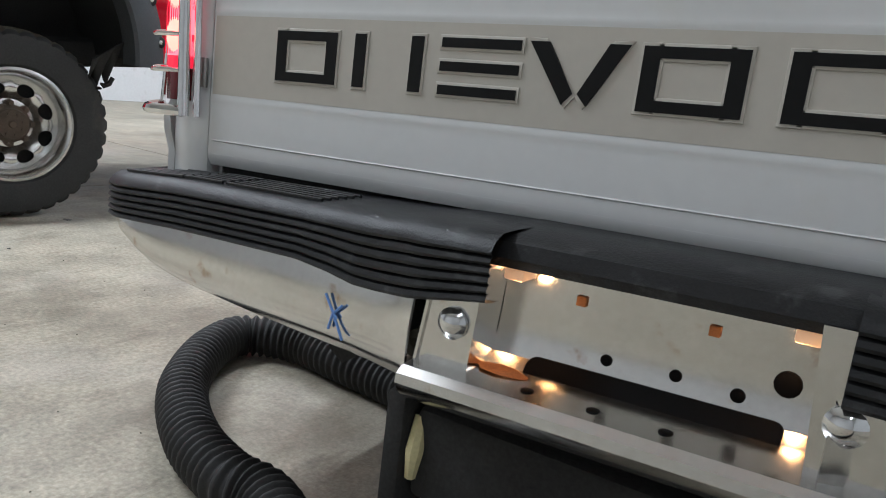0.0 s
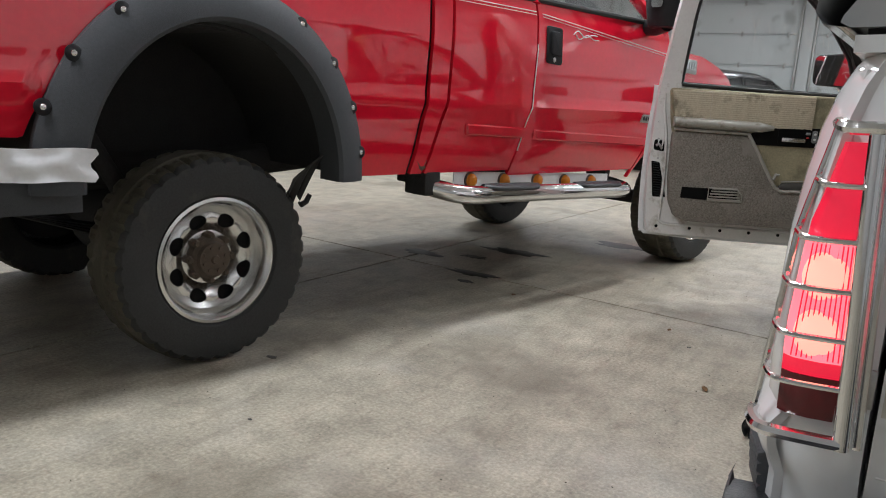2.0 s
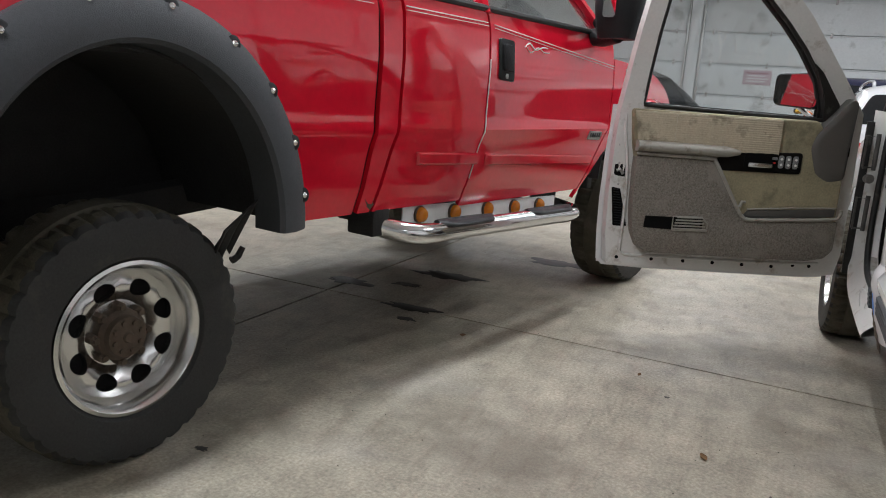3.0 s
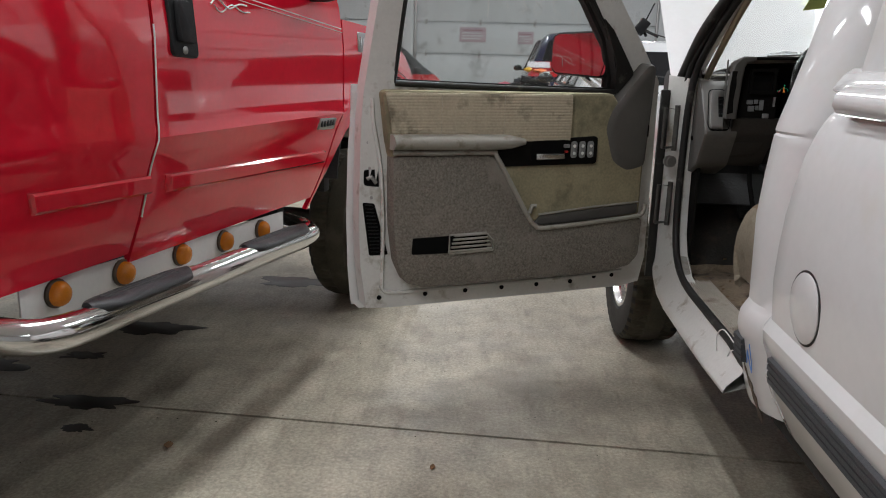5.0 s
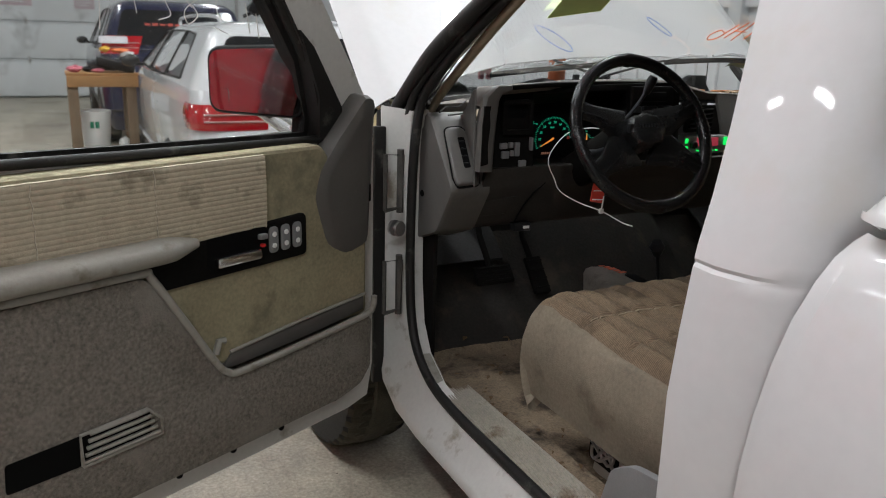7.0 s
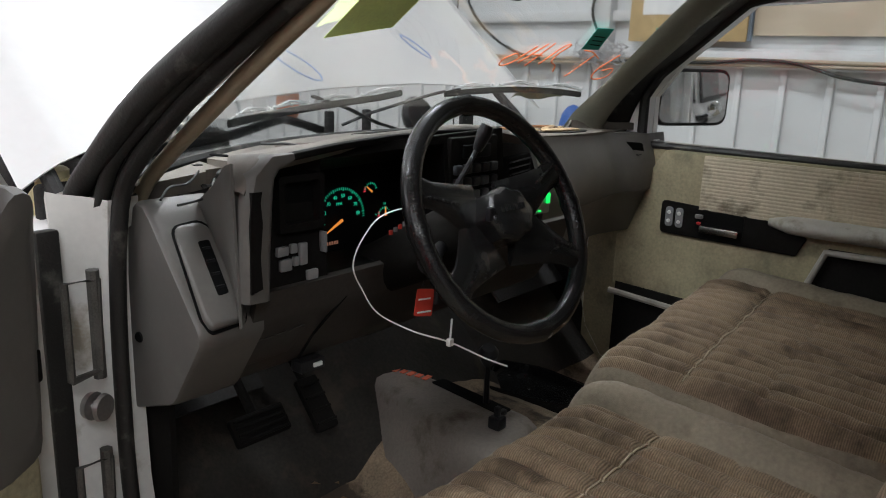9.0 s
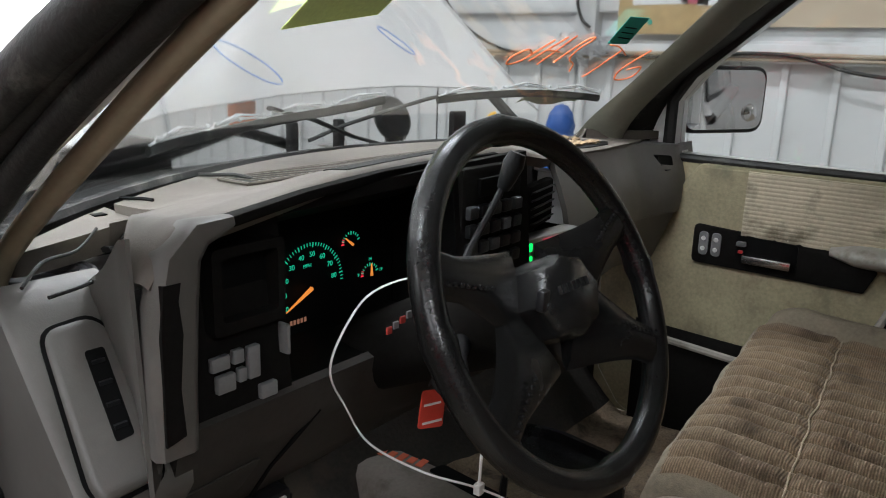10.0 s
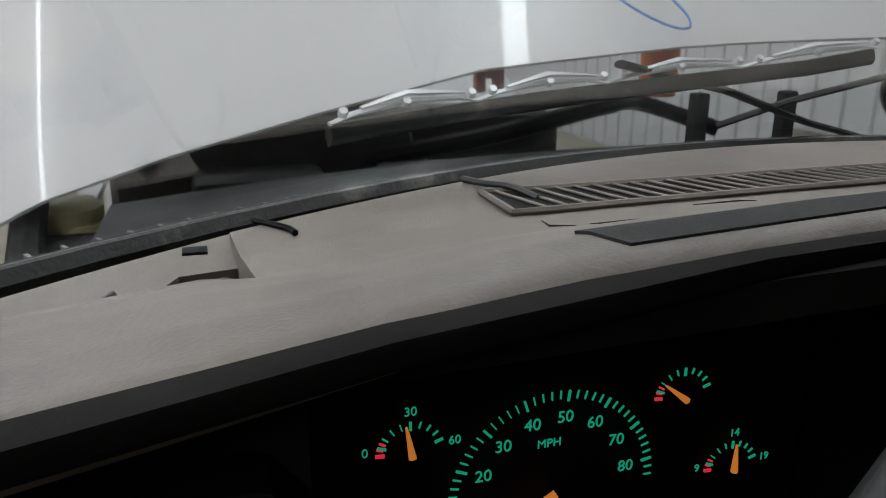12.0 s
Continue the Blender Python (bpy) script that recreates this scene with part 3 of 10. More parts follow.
def red_panel(name, y0, y1, z0, z1, k0=1.0, k1=1.0, ny=14, arch=None, mirror=True, label="", zlow=None, zhigh=None):
    zs_n = 26
    for s in ((1, -1) if mirror else (1,)):
        b_ = B()
        def fn(u, v):
            zb = z0
            yy0 = y0 + u * (y1 - y0)
            if zlow:
                zb = zlow(yy0)
            if arch:
                q = (yy0 - arch[0]) / arch[1]
                if abs(q) < 1:
                    zb = max(zb, arch[3] + arch[2] * math.sqrt(1 - q * q))
            z = zb + v * ((zhigh(yy0) if zhigh else z1) - zb)
            y = (1 - u) * rseam(y0, z, k0) + u * rseam(y1, z, k1) if k0 or k1 else yy0
            return V(s * rx_side(z), y, z)
        us = lin(0, 1, ny) if not arch else sorted(set(lin(0, 1, 15) + [min(1, max(0, (arch[0] + arch[1] * math.sin(t) - y0) / (y1 - y0))) for t in lin(-math.pi / 2, math.pi / 2, 33)]))
        sheet(b_, fn, us, lin(0, 1, zs_n), 0.02 * s)
        part(name, b_, REDP, red, label if s == 1 else "", local=True, angle=24)


FA = (-0.067, 0.60, 0.60, 0.69)
red_panel("bed_side", -1.22, 0.965, 0.70, 1.52, 0, 0.55, arch=FA, zlow=lambda y: interp(y, [(-0.62, 0.86), (-0.55, 0.70)]), label="red bed side with a round wheel opening")
red_panel("cab_corner", 0.995, 1.105, 0.70, 1.56, 0.55, 1.0, 5)
red_panel("rear_door", 1.125, 1.715, 0.700, 1.54, 1, 1, 12)
red_panel("front_door", 1.73, 3.055, 0.672, 1.54, 1, 2.3, 16)
red_panel("front_fender", 3.07, 4.13, 0.62, 1.42, 2.3, 0, arch=(3.68, 0.60, 0.60, 0.60), zhigh=lambda y: interp(y, [(3.07, 1.42), (3.50, 1.40), (3.75, 1.345), (3.92, 1.27), (4.05, 1.17), (4.13, 1.05)]))

# wheel-arch flares with bolts
def bo(a):
    return 0.610 if math.cos(a) > 0 else 0.610 - 0.03 * math.cos(a)


for yc in (-0.045,):
    b_ = B()
    rings = []
    for a in lin(-0.02, math.pi + 0.02, 41):
        ca, sa = math.cos(a), math.sin(a)
        ring = []
        for ra, rb, x in ((0.632, 0.692, 1.004), (0.630, 0.689, 1.030), (0.606, 0.666, 1.048), (0.548, 0.612, 1.075), (0.496, 0.562, 1.080), (0.482, 0.549, 1.068), (0.480, 0.546, 0.95), (0.50, 0.57, 0.95)):
            ring.append(V(x, yc + ra * ca, 0.705 + rb * max(sa, -0.02)))
        rings.append(ring)
    loft(b_, rings, True, True)
    part("fender_flare", b_, TRIM, red, "black textured plastic fender flare", local=True, angle=30)
    for a in [radians(q) for q in (9, 25, 42, 60, 81, 103, 124, 142, 158)]:
        b_ = B()
        disc(b_, (1.042, yc + bo(a) * math.cos(a), 0.705 + 0.660 * math.sin(a)), (1, 0, 0.1), 0.026, 0.006)
        part("pocket_washer", b_, PLASTIC, red, local=True)
        b_ = B()
        disc(b_, (1.047, yc + bo(a) * math.cos(a), 0.705 + 0.660 * math.sin(a)), (1, 0, 0.1), 0.011, 0.008, 8, 0.003)
        part("flare_bolt", b_, CHROME, red, local=True)
# front arch lip
b_ = B()
sweep(b_, [(1.0, 3.68 + 0.58 * math.cos(a), 0.60 + 0.595 * math.sin(a)) for a in lin(0.0, 2.55, 30)], 0.022, 8, flat=(1.3, 0.8))
part("arch_lip", b_, REDP, red, local=True)

# inner wheel housings, box, cab core and underbody
for yc, r in ((-0.067, 0.58), (3.61, 0.56)):
    for s in (1, -1):
        b_ = B()
        sheet(b_, lambda u, v: V(s * (0.35 + 0.62 * v), yc + r * math.cos(u), 0.66 + r * 1.02 * math.sin(u)), lin(0.10, math.pi - 0.10, 22), lin(0, 1, 4), 0.01)
        part("wheel_housing", b_, DARK, red, local=True)
b_ = B()
box(b_, (0, -0.10, 1.27), (1.90, 2.12, 0.05), 0.01)
box(b_, (0, 0.94, 1.10), (1.90, 0.05, 0.80), 0.01)
box(b_, (0, -1.20, 1.10), (1.94, 0.05, 0.80), 0.01)
part("cargo_bed", b_, DARK, red, local=True)
b_ = B()
box(b_, (0, 2.05, 0.78), (1.84, 2.05, 0.10), 0.02)
box(b_, (0, 1.03, 1.10), (1.90, 0.05, 0.85), 0.01)
box(b_, (0, 3.10, 1.02), (1.80, 0.06, 0.75), 0.01)
part("cab_floor", b_, DARK, red, local=True)
for s in (1, -1):
    b_ = B()
    sweep(b_, [(s * 0.45, -1.3, 0.66), (s * 0.45, -0.5, 0.68), (s * 0.45, 0.2, 0.70), (s * 0.45, 0.9, 0.76), (s * 0.45, 3.0, 0.76), (s * 0.45, 4.3, 0.66)], 0.07, 8, flat=(0.6, 1.0))
    part("frame_rail", b_, DARK, red, local=True)
    b_ = B()
    for j in range(4):
        sweep(b_, [(s * 0.55, -0.75 + 0.05 * j, 0.60 - 0.012 * j), (s * 0.55, -0.3, 0.50 - 0.012 * j), (s * 0.55, 0, 0.475 - 0.012 * j), (s * 0.55, 0.5 - 0.04 * j, 0.56 - 0.012 * j)], 0.012, 6, flat=(2.6, 0.6))
    part("leaf_spring", b_, DARK, red, local=True)
    b_ = B()
    sweep(b_, [(s * 0.62, -0.12, 0.44), (s * 0.50, -0.42, 1.02)], 0.035, 10)
    part("shock_absorber", b_, DARK, red, local=True)
b_ = B()
sweep(b_, [(-0.75, 0, 0.40), (-0.2, 0, 0.40), (-0.12, 0, 0.40), (0.12, 0, 0.40), (0.2, 0, 0.40), (0.75, 0, 0.40)], [0.05, 0.05, 0.15, 0.15, 0.05, 0.05], 14)
part("axle", b_, DARK, red, local=True)
b_ = B()
sweep(b_, [(-0.75, 3.61, 0.40), (0.0, 3.61, 0.40), (0.75, 3.61, 0.40)], 0.05, 10)
part("axle", b_, DARK, red, local=True)
b_ = B()
box(b_, (0.20, 1.9, 0.76), (0.5, 1.6, 0.14), 0.05)
part("skid_plate", b_, DARK, red, local=True)
b_ = B()
box(b_, (-0.2, -0.75, 0.62), (0.9, 0.7, 0.2), 0.08)
part("fuel_tank", b_, DARK, red, local=True)
# torn splash guard hanging in front of the rear wheel
b_ = B()
sheet(b_, lambda u, v: V(0.97 - 0.10 * v, 0.445 - 0.15 * u - 0.03 * v * (1 - u), 0.80 - 0.10 * u - v * (0.10 + 0.07 * abs(math.sin(7 * u + 0.6)) + 0.05 * noise.noise(V(u * 6, 0.3, 2)))), lin(0, 1, 26), lin(0, 1, 7), 0.006)
part("splash_guard", b_, DARK, red, "torn black splash guard", local=True)
b_ = B()
sweep(b_, [(0.93, 0.40, 0.63), (0.925, 0.385, 0.60), (0.93, 0.36, 0.590), (0.935, 0.345, 0.60)], [0.010, 0.012, 0.012, 0.006], 7)
part("torn_tab", b_, DARK, red, local=True)

for s in (1, -1):
    b_ = B()
    box(b_, (s * 0.33, -0.06, 1.01), (0.03, 1.9, 0.54), 0.005)
    part("inner_liner", b_, DARK, red, local=True)
b_ = B()
box(b_, (0, -0.10, 1.235), (1.86, 2.08, 0.012))
part("bed_underside", b_, DARK, red, local=True)
# greenhouse and roof, hood
for s in (1, -1):
    def gx(z):
        return s * interp(z, [(1.50, 0.968), (1.56, 0.955), (1.97, 0.76)])
    b_ = B()
    for pts, r in (([(1.05, 1.50), (1.10, 1.95)], 0.06), ([(1.72, 1.52), (1.74, 1.96)], 0.035), ([(3.02, 1.50), (2.45, 1.95)], 0.04)):
        sweep(b_, [(gx(z) * 0.985, y, z) for y, z in pts], r, 8)
    sweep(b_, [(gx(1.95), 1.05, 1.95), (gx(1.96), 1.8, 1.97), (gx(1.95), 2.47, 1.95)], 0.05, 8)
    part("window_pillar", b_, REDP, red, local=True)
    b_ = B()
    sweep(b_, [(gx(1.545), 1.10, 1.548), (gx(1.545), 3.02, 1.545)], 0.016, 8)
    part("window_belt_seal", b_, SEAL, red, local=True)
    b_ = B()
    poly = [(1.14, 1.54), (1.70, 1.54), (1.70, 1.94), (1.16, 1.94)]
    slab(b_, [Vector(p) for p in poly], lambda a, b, d: V(gx(b) - s * d, a, b), 0.012, 0.016)
    part("side_window", b_, GLASS, red, local=True).visible_shadow = False
    b_ = B()
    poly = [(1.75, 1.54), (3.00, 1.54), (2.46, 1.94), (1.76, 1.94)]
    slab(b_, [Vector(p) for p in poly], lambda a, b, d: V(gx(b) - s * d, a, b), 0.012, 0.016)
    part("side_window", b_, GLASS, red, local=True).visible_shadow = False
b_ = B()
sheet(b_, lambda u, v: V(-0.78 + 1.56 * u, 1.0 + 1.5 * v, 1.97 + 0.04 * math.sin(math.pi * u)), lin(0, 1, 9), lin(0, 1, 5), 0.03)
part("roof", b_, REDP, red, local=True)
b_ = B()
sheet(b_, lambda u, v: V((-0.92 + 1.84 * u) * (1 - 0.14 * v), 3.05 - 0.62 * v, 1.50 + 0.46 * v), lin(0, 1, 7), lin(0, 1, 3), 0.006)
part("windshield", b_, GLASS, red, local=True).visible_shadow = False
b_ = B()
sheet(b_, lambda u, v: V((-1 + 2 * u) * (0.98 - 0.06 * v), 3.05 + (1.10 - 0.05 * (2 * u - 1) ** 4) * v, interp(v, [(0, 1.47), (0.4, 1.445), (0.65, 1.39), (0.82, 1.31), (0.93, 1.21), (1, 1.09)]) + 0.06 * (1 - (2 * u - 1) ** 2) - 0.05 * (2 * u - 1) ** 6),
      lin(0, 1, 21), lin(0, 1, 21), 0.02)
part("hood", b_, REDP, red, local=True)
b_ = B()
box(b_, (0, 4.05, 1.0), (1.70, 0.12, 0.42), 0.05)
part("grille", b_, CHROME, red, local=True)
b_ = B()
box(b_, (0, 4.10, 0.68), (1.80, 0.16, 0.24), 0.06)
part("front_bumper", b_, CHROME, red, local=True)
b_ = B()
box(b_, (0, 2.2, 1.05), (1.5, 0.5, 0.5), 0.08)
box(b_, (0, 2.02, 1.5), (1.4, 0.14, 0.5), 0.06)
part("bench_seat", b_, TRIM, red, local=True)
b_ = B()
box(b_, (0, 2.92, 1.36), (1.7, 0.3, 0.22), 0.06)
part("dashboard", b_, TRIM, red, local=True)

# mouldings, pinstripes, handles, badges
b_ = B()
sweep(b_, [(rx_side(z) + 0.0015, rseam(1.727, z, 1.0), z) for z in lin(0.80, 1.33, 16)], 0.0028, 5)
part("chipped_edge", b_, WHITEP, red, "pale chipped paint along the door edge", local=True)
for z0, z1, w in ((1.492, 1.485, 0.0035), (1.478, 1.471, 0.002)):
    for y0, y1 in ((-1.0, 0.94), (1.13, 1.71), (1.76, 3.05)):
        b_ = B()
        zf = lambda y: interp(y, [(-1.2, z0), (1.7, z1), (3.1, 1.372 + (z0 - 1.492))])
        sheet(b_, lambda u, v: V(rx_side(zf(y0 + u * (y1 - y0)) + v * w) + 0.0035, y0 + u * (y1 - y0), zf(y0 + u * (y1 - y0)) + v * w), lin(0, 1, 14), [0, 1], 0.002)
        part("pinstripe", b_, WHITEP, red, "thin pale pinstripe", local=True)
b_ = B()
pts = []
for i in range(40):
    t = i / 39
    pts.append((rx_side(1.40) + 0.004, 2.02 + 0.22 * t, 1.405 + 0.022 * math.sin(9 * t) * (1 - t) + 0.01 * t))
sweep(b_, pts, 0.003, 5)
sweep(b_, [(x, y + 0.02, 2.81 - z) for x, y, z in pts], 0.0025, 5)
part("scroll_stripe", b_, WHITEP, red, local=True)
for yc in (1.85,):
    b_ = B()
    slab(b_, rounded([(yc - 0.066, 1.245), (yc + 0.062, 1.238), (yc + 0.066, 1.425), (yc - 0.06, 1.43)], 0.02), lambda a, b, d: V(rx_side(b) + d, a, b), -0.004, 0.012, 0.005)
    h_ = part("door_handle", b_, PLASTIC, red, "black plastic door handle in its recess", local=True)
    b_ = B()
    slab(b_, rounded([(yc - 0.04, 1.285), (yc + 0.035, 1.28), (yc + 0.04, 1.40), (yc - 0.035, 1.405)], 0.012), lambda a, b, d: V(rx_side(b) + d, a, b), 0.010, 0.026, 0.006)
    part("lever", b_, PLASTIC, h_, local=True)
    b_ = B()
    disc(b_, (rx_side(1.26) + 0.012, yc - 0.01, 1.262), (1, 0, 0), 0.012, 0.004)
    part("keyhole", b_, STEEL, h_, local=True)
for y0, y1, zc, hh in ((2.76, 2.92, 0.985, 0.024), (3.22, 3.40, 1.33, 0.045)):
    b_ = B()
    slab(b_, rounded([(y0, zc - hh), (y1, zc - hh - 0.006), (y1 + 0.01, zc + hh - 0.006), (y0 + 0.01, zc + hh)], 0.01), lambda a, b, d: V(rx_side(b) + d, a, b), -0.004, 0.008, 0.003)
    bd = part("badge", b_, STEEL, red, "chrome badge plate", local=True)
    b_ = B()
    for j in range(5):
        yy = y0 + (y1 - y0) * (0.14 + 0.18 * j)
        box(b_, (rx_side(zc) + 0.009, yy, zc), (0.004, 0.016, hh * 1.0))
    part("badge_bar", b_, PLASTIC if hh < 0.03 else CHROME, bd, local=True)

# towing mirror
b_ = B()
rings = []
for t in lin(0, 1, 9):
    w = 0.40 + 0.6 * math.sin(math.pi * (0.16 + 0.70 * t)) ** 0.7
    rings.append([V(1.17 + 0.135 * w * math.cos(q), 2.66 + 0.115 * w * math.sin(q), 1.500 + 0.46 * t) for q in lin(0, 2 * math.pi * 15 / 16, 16)])
loft(b_, rings, True, True)
mr_ = part("mirror", b_, PLASTIC, red, "tall black towing mirror", local=True)
b_ = B()
slab(b_, rounded([(1.13, 1.60), (1.20, 1.60), (1.20, 1.88), (1.13, 1.88)], 0.02), lambda a, b, d: V(a, 2.545 - d, b), -0.02, 0.006)
part("mirror_glass", b_, MIRROR, mr_, local=True)
b_ = B()
sweep(b_, [(0.97, 2.80, 1.52), (1.06, 2.74, 1.50), (1.16, 2.68, 1.53)], [0.05, 0.035, 0.05], 10)
sweep(b_, [(0.96, 2.86, 1.60), (1.05, 2.80, 1.62), (1.14, 2.72, 1.66)], [0.035, 0.03, 0.035], 10)
part("mirror_arm", b_, PLASTIC, mr_, local=True)

# chrome step bar, pads, bracket and clearance-lamp strip
b_ = B()
bar = smooth_path([(0.86, 1.06, 0.645), (0.95, 1.10, 0.625), (1.06, 1.20, 0.604), (1.07, 1.5, 0.597), (1.07, 2.2, 0.580), (1.07, 2.50, 0.570), (1.03, 2.61, 0.568), (0.90, 2.66, 0.58)], 6)
sweep(b_, bar, 0.044, 20)
sb = part("step_bar", b_, CHROME, red, "round chrome side step bar", local=True)
for y0, y1 in ((1.30, 1.72), (2.05, 2.50)):
    b_ = B()
    rings = []
    for t in lin(0, 1, 13):
        y = y0 + (y1 - y0) * t
        e = min(1, 6 * min(t, 1 - t) + 0.35)
        zc = interp(y, [(1.2, 0.604), (2.6, 0.568)])
        rings.append([V(1.068 + 0.052 * e * math.cos(q), y, zc + 0.030 + 0.022 * math.sin(q)) for q in lin(math.radians(0), math.radians(180), 11)] +
                     [V(1.068 - 0.040 * e, y, zc + 0.018), V(1.068 + 0.040 * e, y, zc + 0.018)])
    loft(b_, rings, True, True)
    for dx in (-0.024, -0.012, 0.0, 0.012, 0.024):
        sweep(b_, [(1.068 + dx, y, interp(y, [(1.2, 0.604), (2.6, 0.568)]) + 0.0515 - 9.0 * dx * dx) for y in lin(y0 + 0.06, y1 - 0.06, 8)], 0.0030, 5)
    part("step_pad", b_, PAD, sb, "dark rubber step pad", local=True)
b_ = B()
box(b_, (0.90, 1.06, 0.655), (0.14, 0.10, 0.12), 0.01)
box(b_, (0.80, 1.06, 0.72), (0.10, 0.06, 0.16), 0.01)
part("step_bracket", b_, DARK, red, local=True)
b_ = B()
box(b_, (0.84, 2.62, 0.63), (0.14, 0.06, 0.10), 0.01)
part("step_bracket", b_, DARK, red, local=True)
b_ = B()
slab(b_, [Vector(p) for p in ((1.22, 0.575), (2.56, 0.535), (2.56, 0.648), (1.22, 0.70))], lambda a, b, d: V(0.945 + d, a, b), -0.003, 0.003)
st = part("lamp_strip", b_, WHITEP, red, "white strip with amber marker lamps", local=True)
for y, z in ((1.35, 0.640), (1.60, 0.630), (1.877, 0.620), (2.13, 0.608), (2.39, 0.597)):
    b_ = B()
    disc(b_, (0.949, y - 0.02, z + 0.016), (1, 0, 0), 0.038, 0.012, 20)
    part("lamp_base", b_, RUST, st, local=True)
    b_ = B()
    M_ = Matrix.Translation((0.957, y - 0.02, z + 0.016)) @ Matrix.Rotation(math.pi / 2, 4, "Y")
    lathe(b_, [(0.033, 0), (0.032, 0.012), (0.026, 0.022), (0.014, 0.028), (0.003, 0.029)], M_, 20, True)
    part("amber_lamp", b_, AMBER, st, "amber round marker lamp", local=True)

# rust hole at the foot of the cab corner
b_ = B()
blob(b_, (0.965, 0.965, 0.755), (0.012, 0.05, 0.045), 3, 2, 0.6)
part("rust_patch", b_, RUST, red, "rusted-through lower bed corner", local=True)

# masking paper along the rear quarter
b_ = B()
random.seed(4)
sheet(b_, lambda u, v: V(1.030 + 0.070 * interp(-1.22 + 0.70 * u, [(-0.72, 0), (-0.60, 1)]) + 0.004 * math.sin(40 * u + 6 * v), -1.24 + 0.725 * u + 0.012 * math.sin(9 * v) * u, 0.725 + 0.10 * v + 0.012 * u + 0.003 * math.sin(23 * u)), lin(0, 1, 40), lin(0, 1, 8), 0.0015)
solo_m = part("masking_paper", b_, PAPER, red, "crumpled white masking paper taped over the lower flare", local=True)
b_ = B()
sheet(b_, lambda u, v: V(1.01, -1.22 + 0.70 * u, 0.63 + 0.10 * v), lin(0, 1, 6), lin(0, 1, 3), 0.02)
part("lower_valance", b_, TRIM, red, local=True)
b_ = B()
box(b_, (0, -1.35, 0.72), (1.9, 0.2, 0.22), 0.04)
part("rear_bumper", b_, CHROME, red, local=True)

wheel(red, (0.795, 0, 0.398), 1, 0.398, 0.27, 0.228, "eight")
wheel(red, (0.885, 3.61, 0.398), 1, 0.398, 0.31, 0.228, "eight")
wheel(red, (-0.795, 0, 0.398), -1, 0.398, 0.27, 0.228, "eight")
wheel(red, (-0.795, 3.61, 0.398), -1, 0.398, 0.27, 0.228, "eight")

# raised mouldings along the doors
for ya, yb, za, zb in ((1.22, 1.66, 0.930, 0.915), (1.735, 2.86, 0.908, 0.868)):
    b_ = B()
    rings = []
    for t in [0, 0.006, 0.014, 0.03] + lin(0.1, 0.9, 7) + [0.97, 0.986, 0.994, 1]:
        y, z = ya + (yb - ya) * t, za + (zb - za) * t
        k = min(1, t / 0.02 + 0.3, (1 - t) / 0.02 + 0.3)
        rings.append([V(rx_side(z + dz) + dx * k, y - 0.14 * (0.02 + dz), z + dz) for dz, dx in ((-0.052, -0.002), (-0.052, 0.009), (-0.045, 0.015), (-0.007, 0.015), (0.0, 0.009), (0.0, -0.002))])
    loft(b_, rings, True, True)
    part("door_moulding", b_, REDP, red, local=True, angle=30)

# ---- white pickup: bed, tailgate, bumper ----
wt = thing("white_pickup_truck", "white older pickup, driver door open, hood raised, tail lamps lit", "truck", (0, 2.0, 0))


def sh(p):
    """The bed sits slightly askew on its springs."""
    k = max(0.0, 1 - p[1] / 2.1) if p[1] > 0 else 1.0
    return V(p[0], p[1], p[2] + 0.033 * (p[0] + 0.8) * k)


def bed_x(z):
    return interp(z, [(0.40, 0.86), (0.50, 0.915), (0.555, 0.938), (0.60, 0.938), (0.635, 0.952), (0.665, 0.955), (0.69, 0.938), (0.80, 0.945), (0.95, 0.938), (1.08, 0.915), (1.14, 0.885), (1.16, 0.86)])


def taper(y):
    """The rear corner rounds in towards the tail lamps."""
    return interp(y, [(0.0, 0.045), (0.03, 0.030), (0.08, 0.012), (0.16, 0.0)])


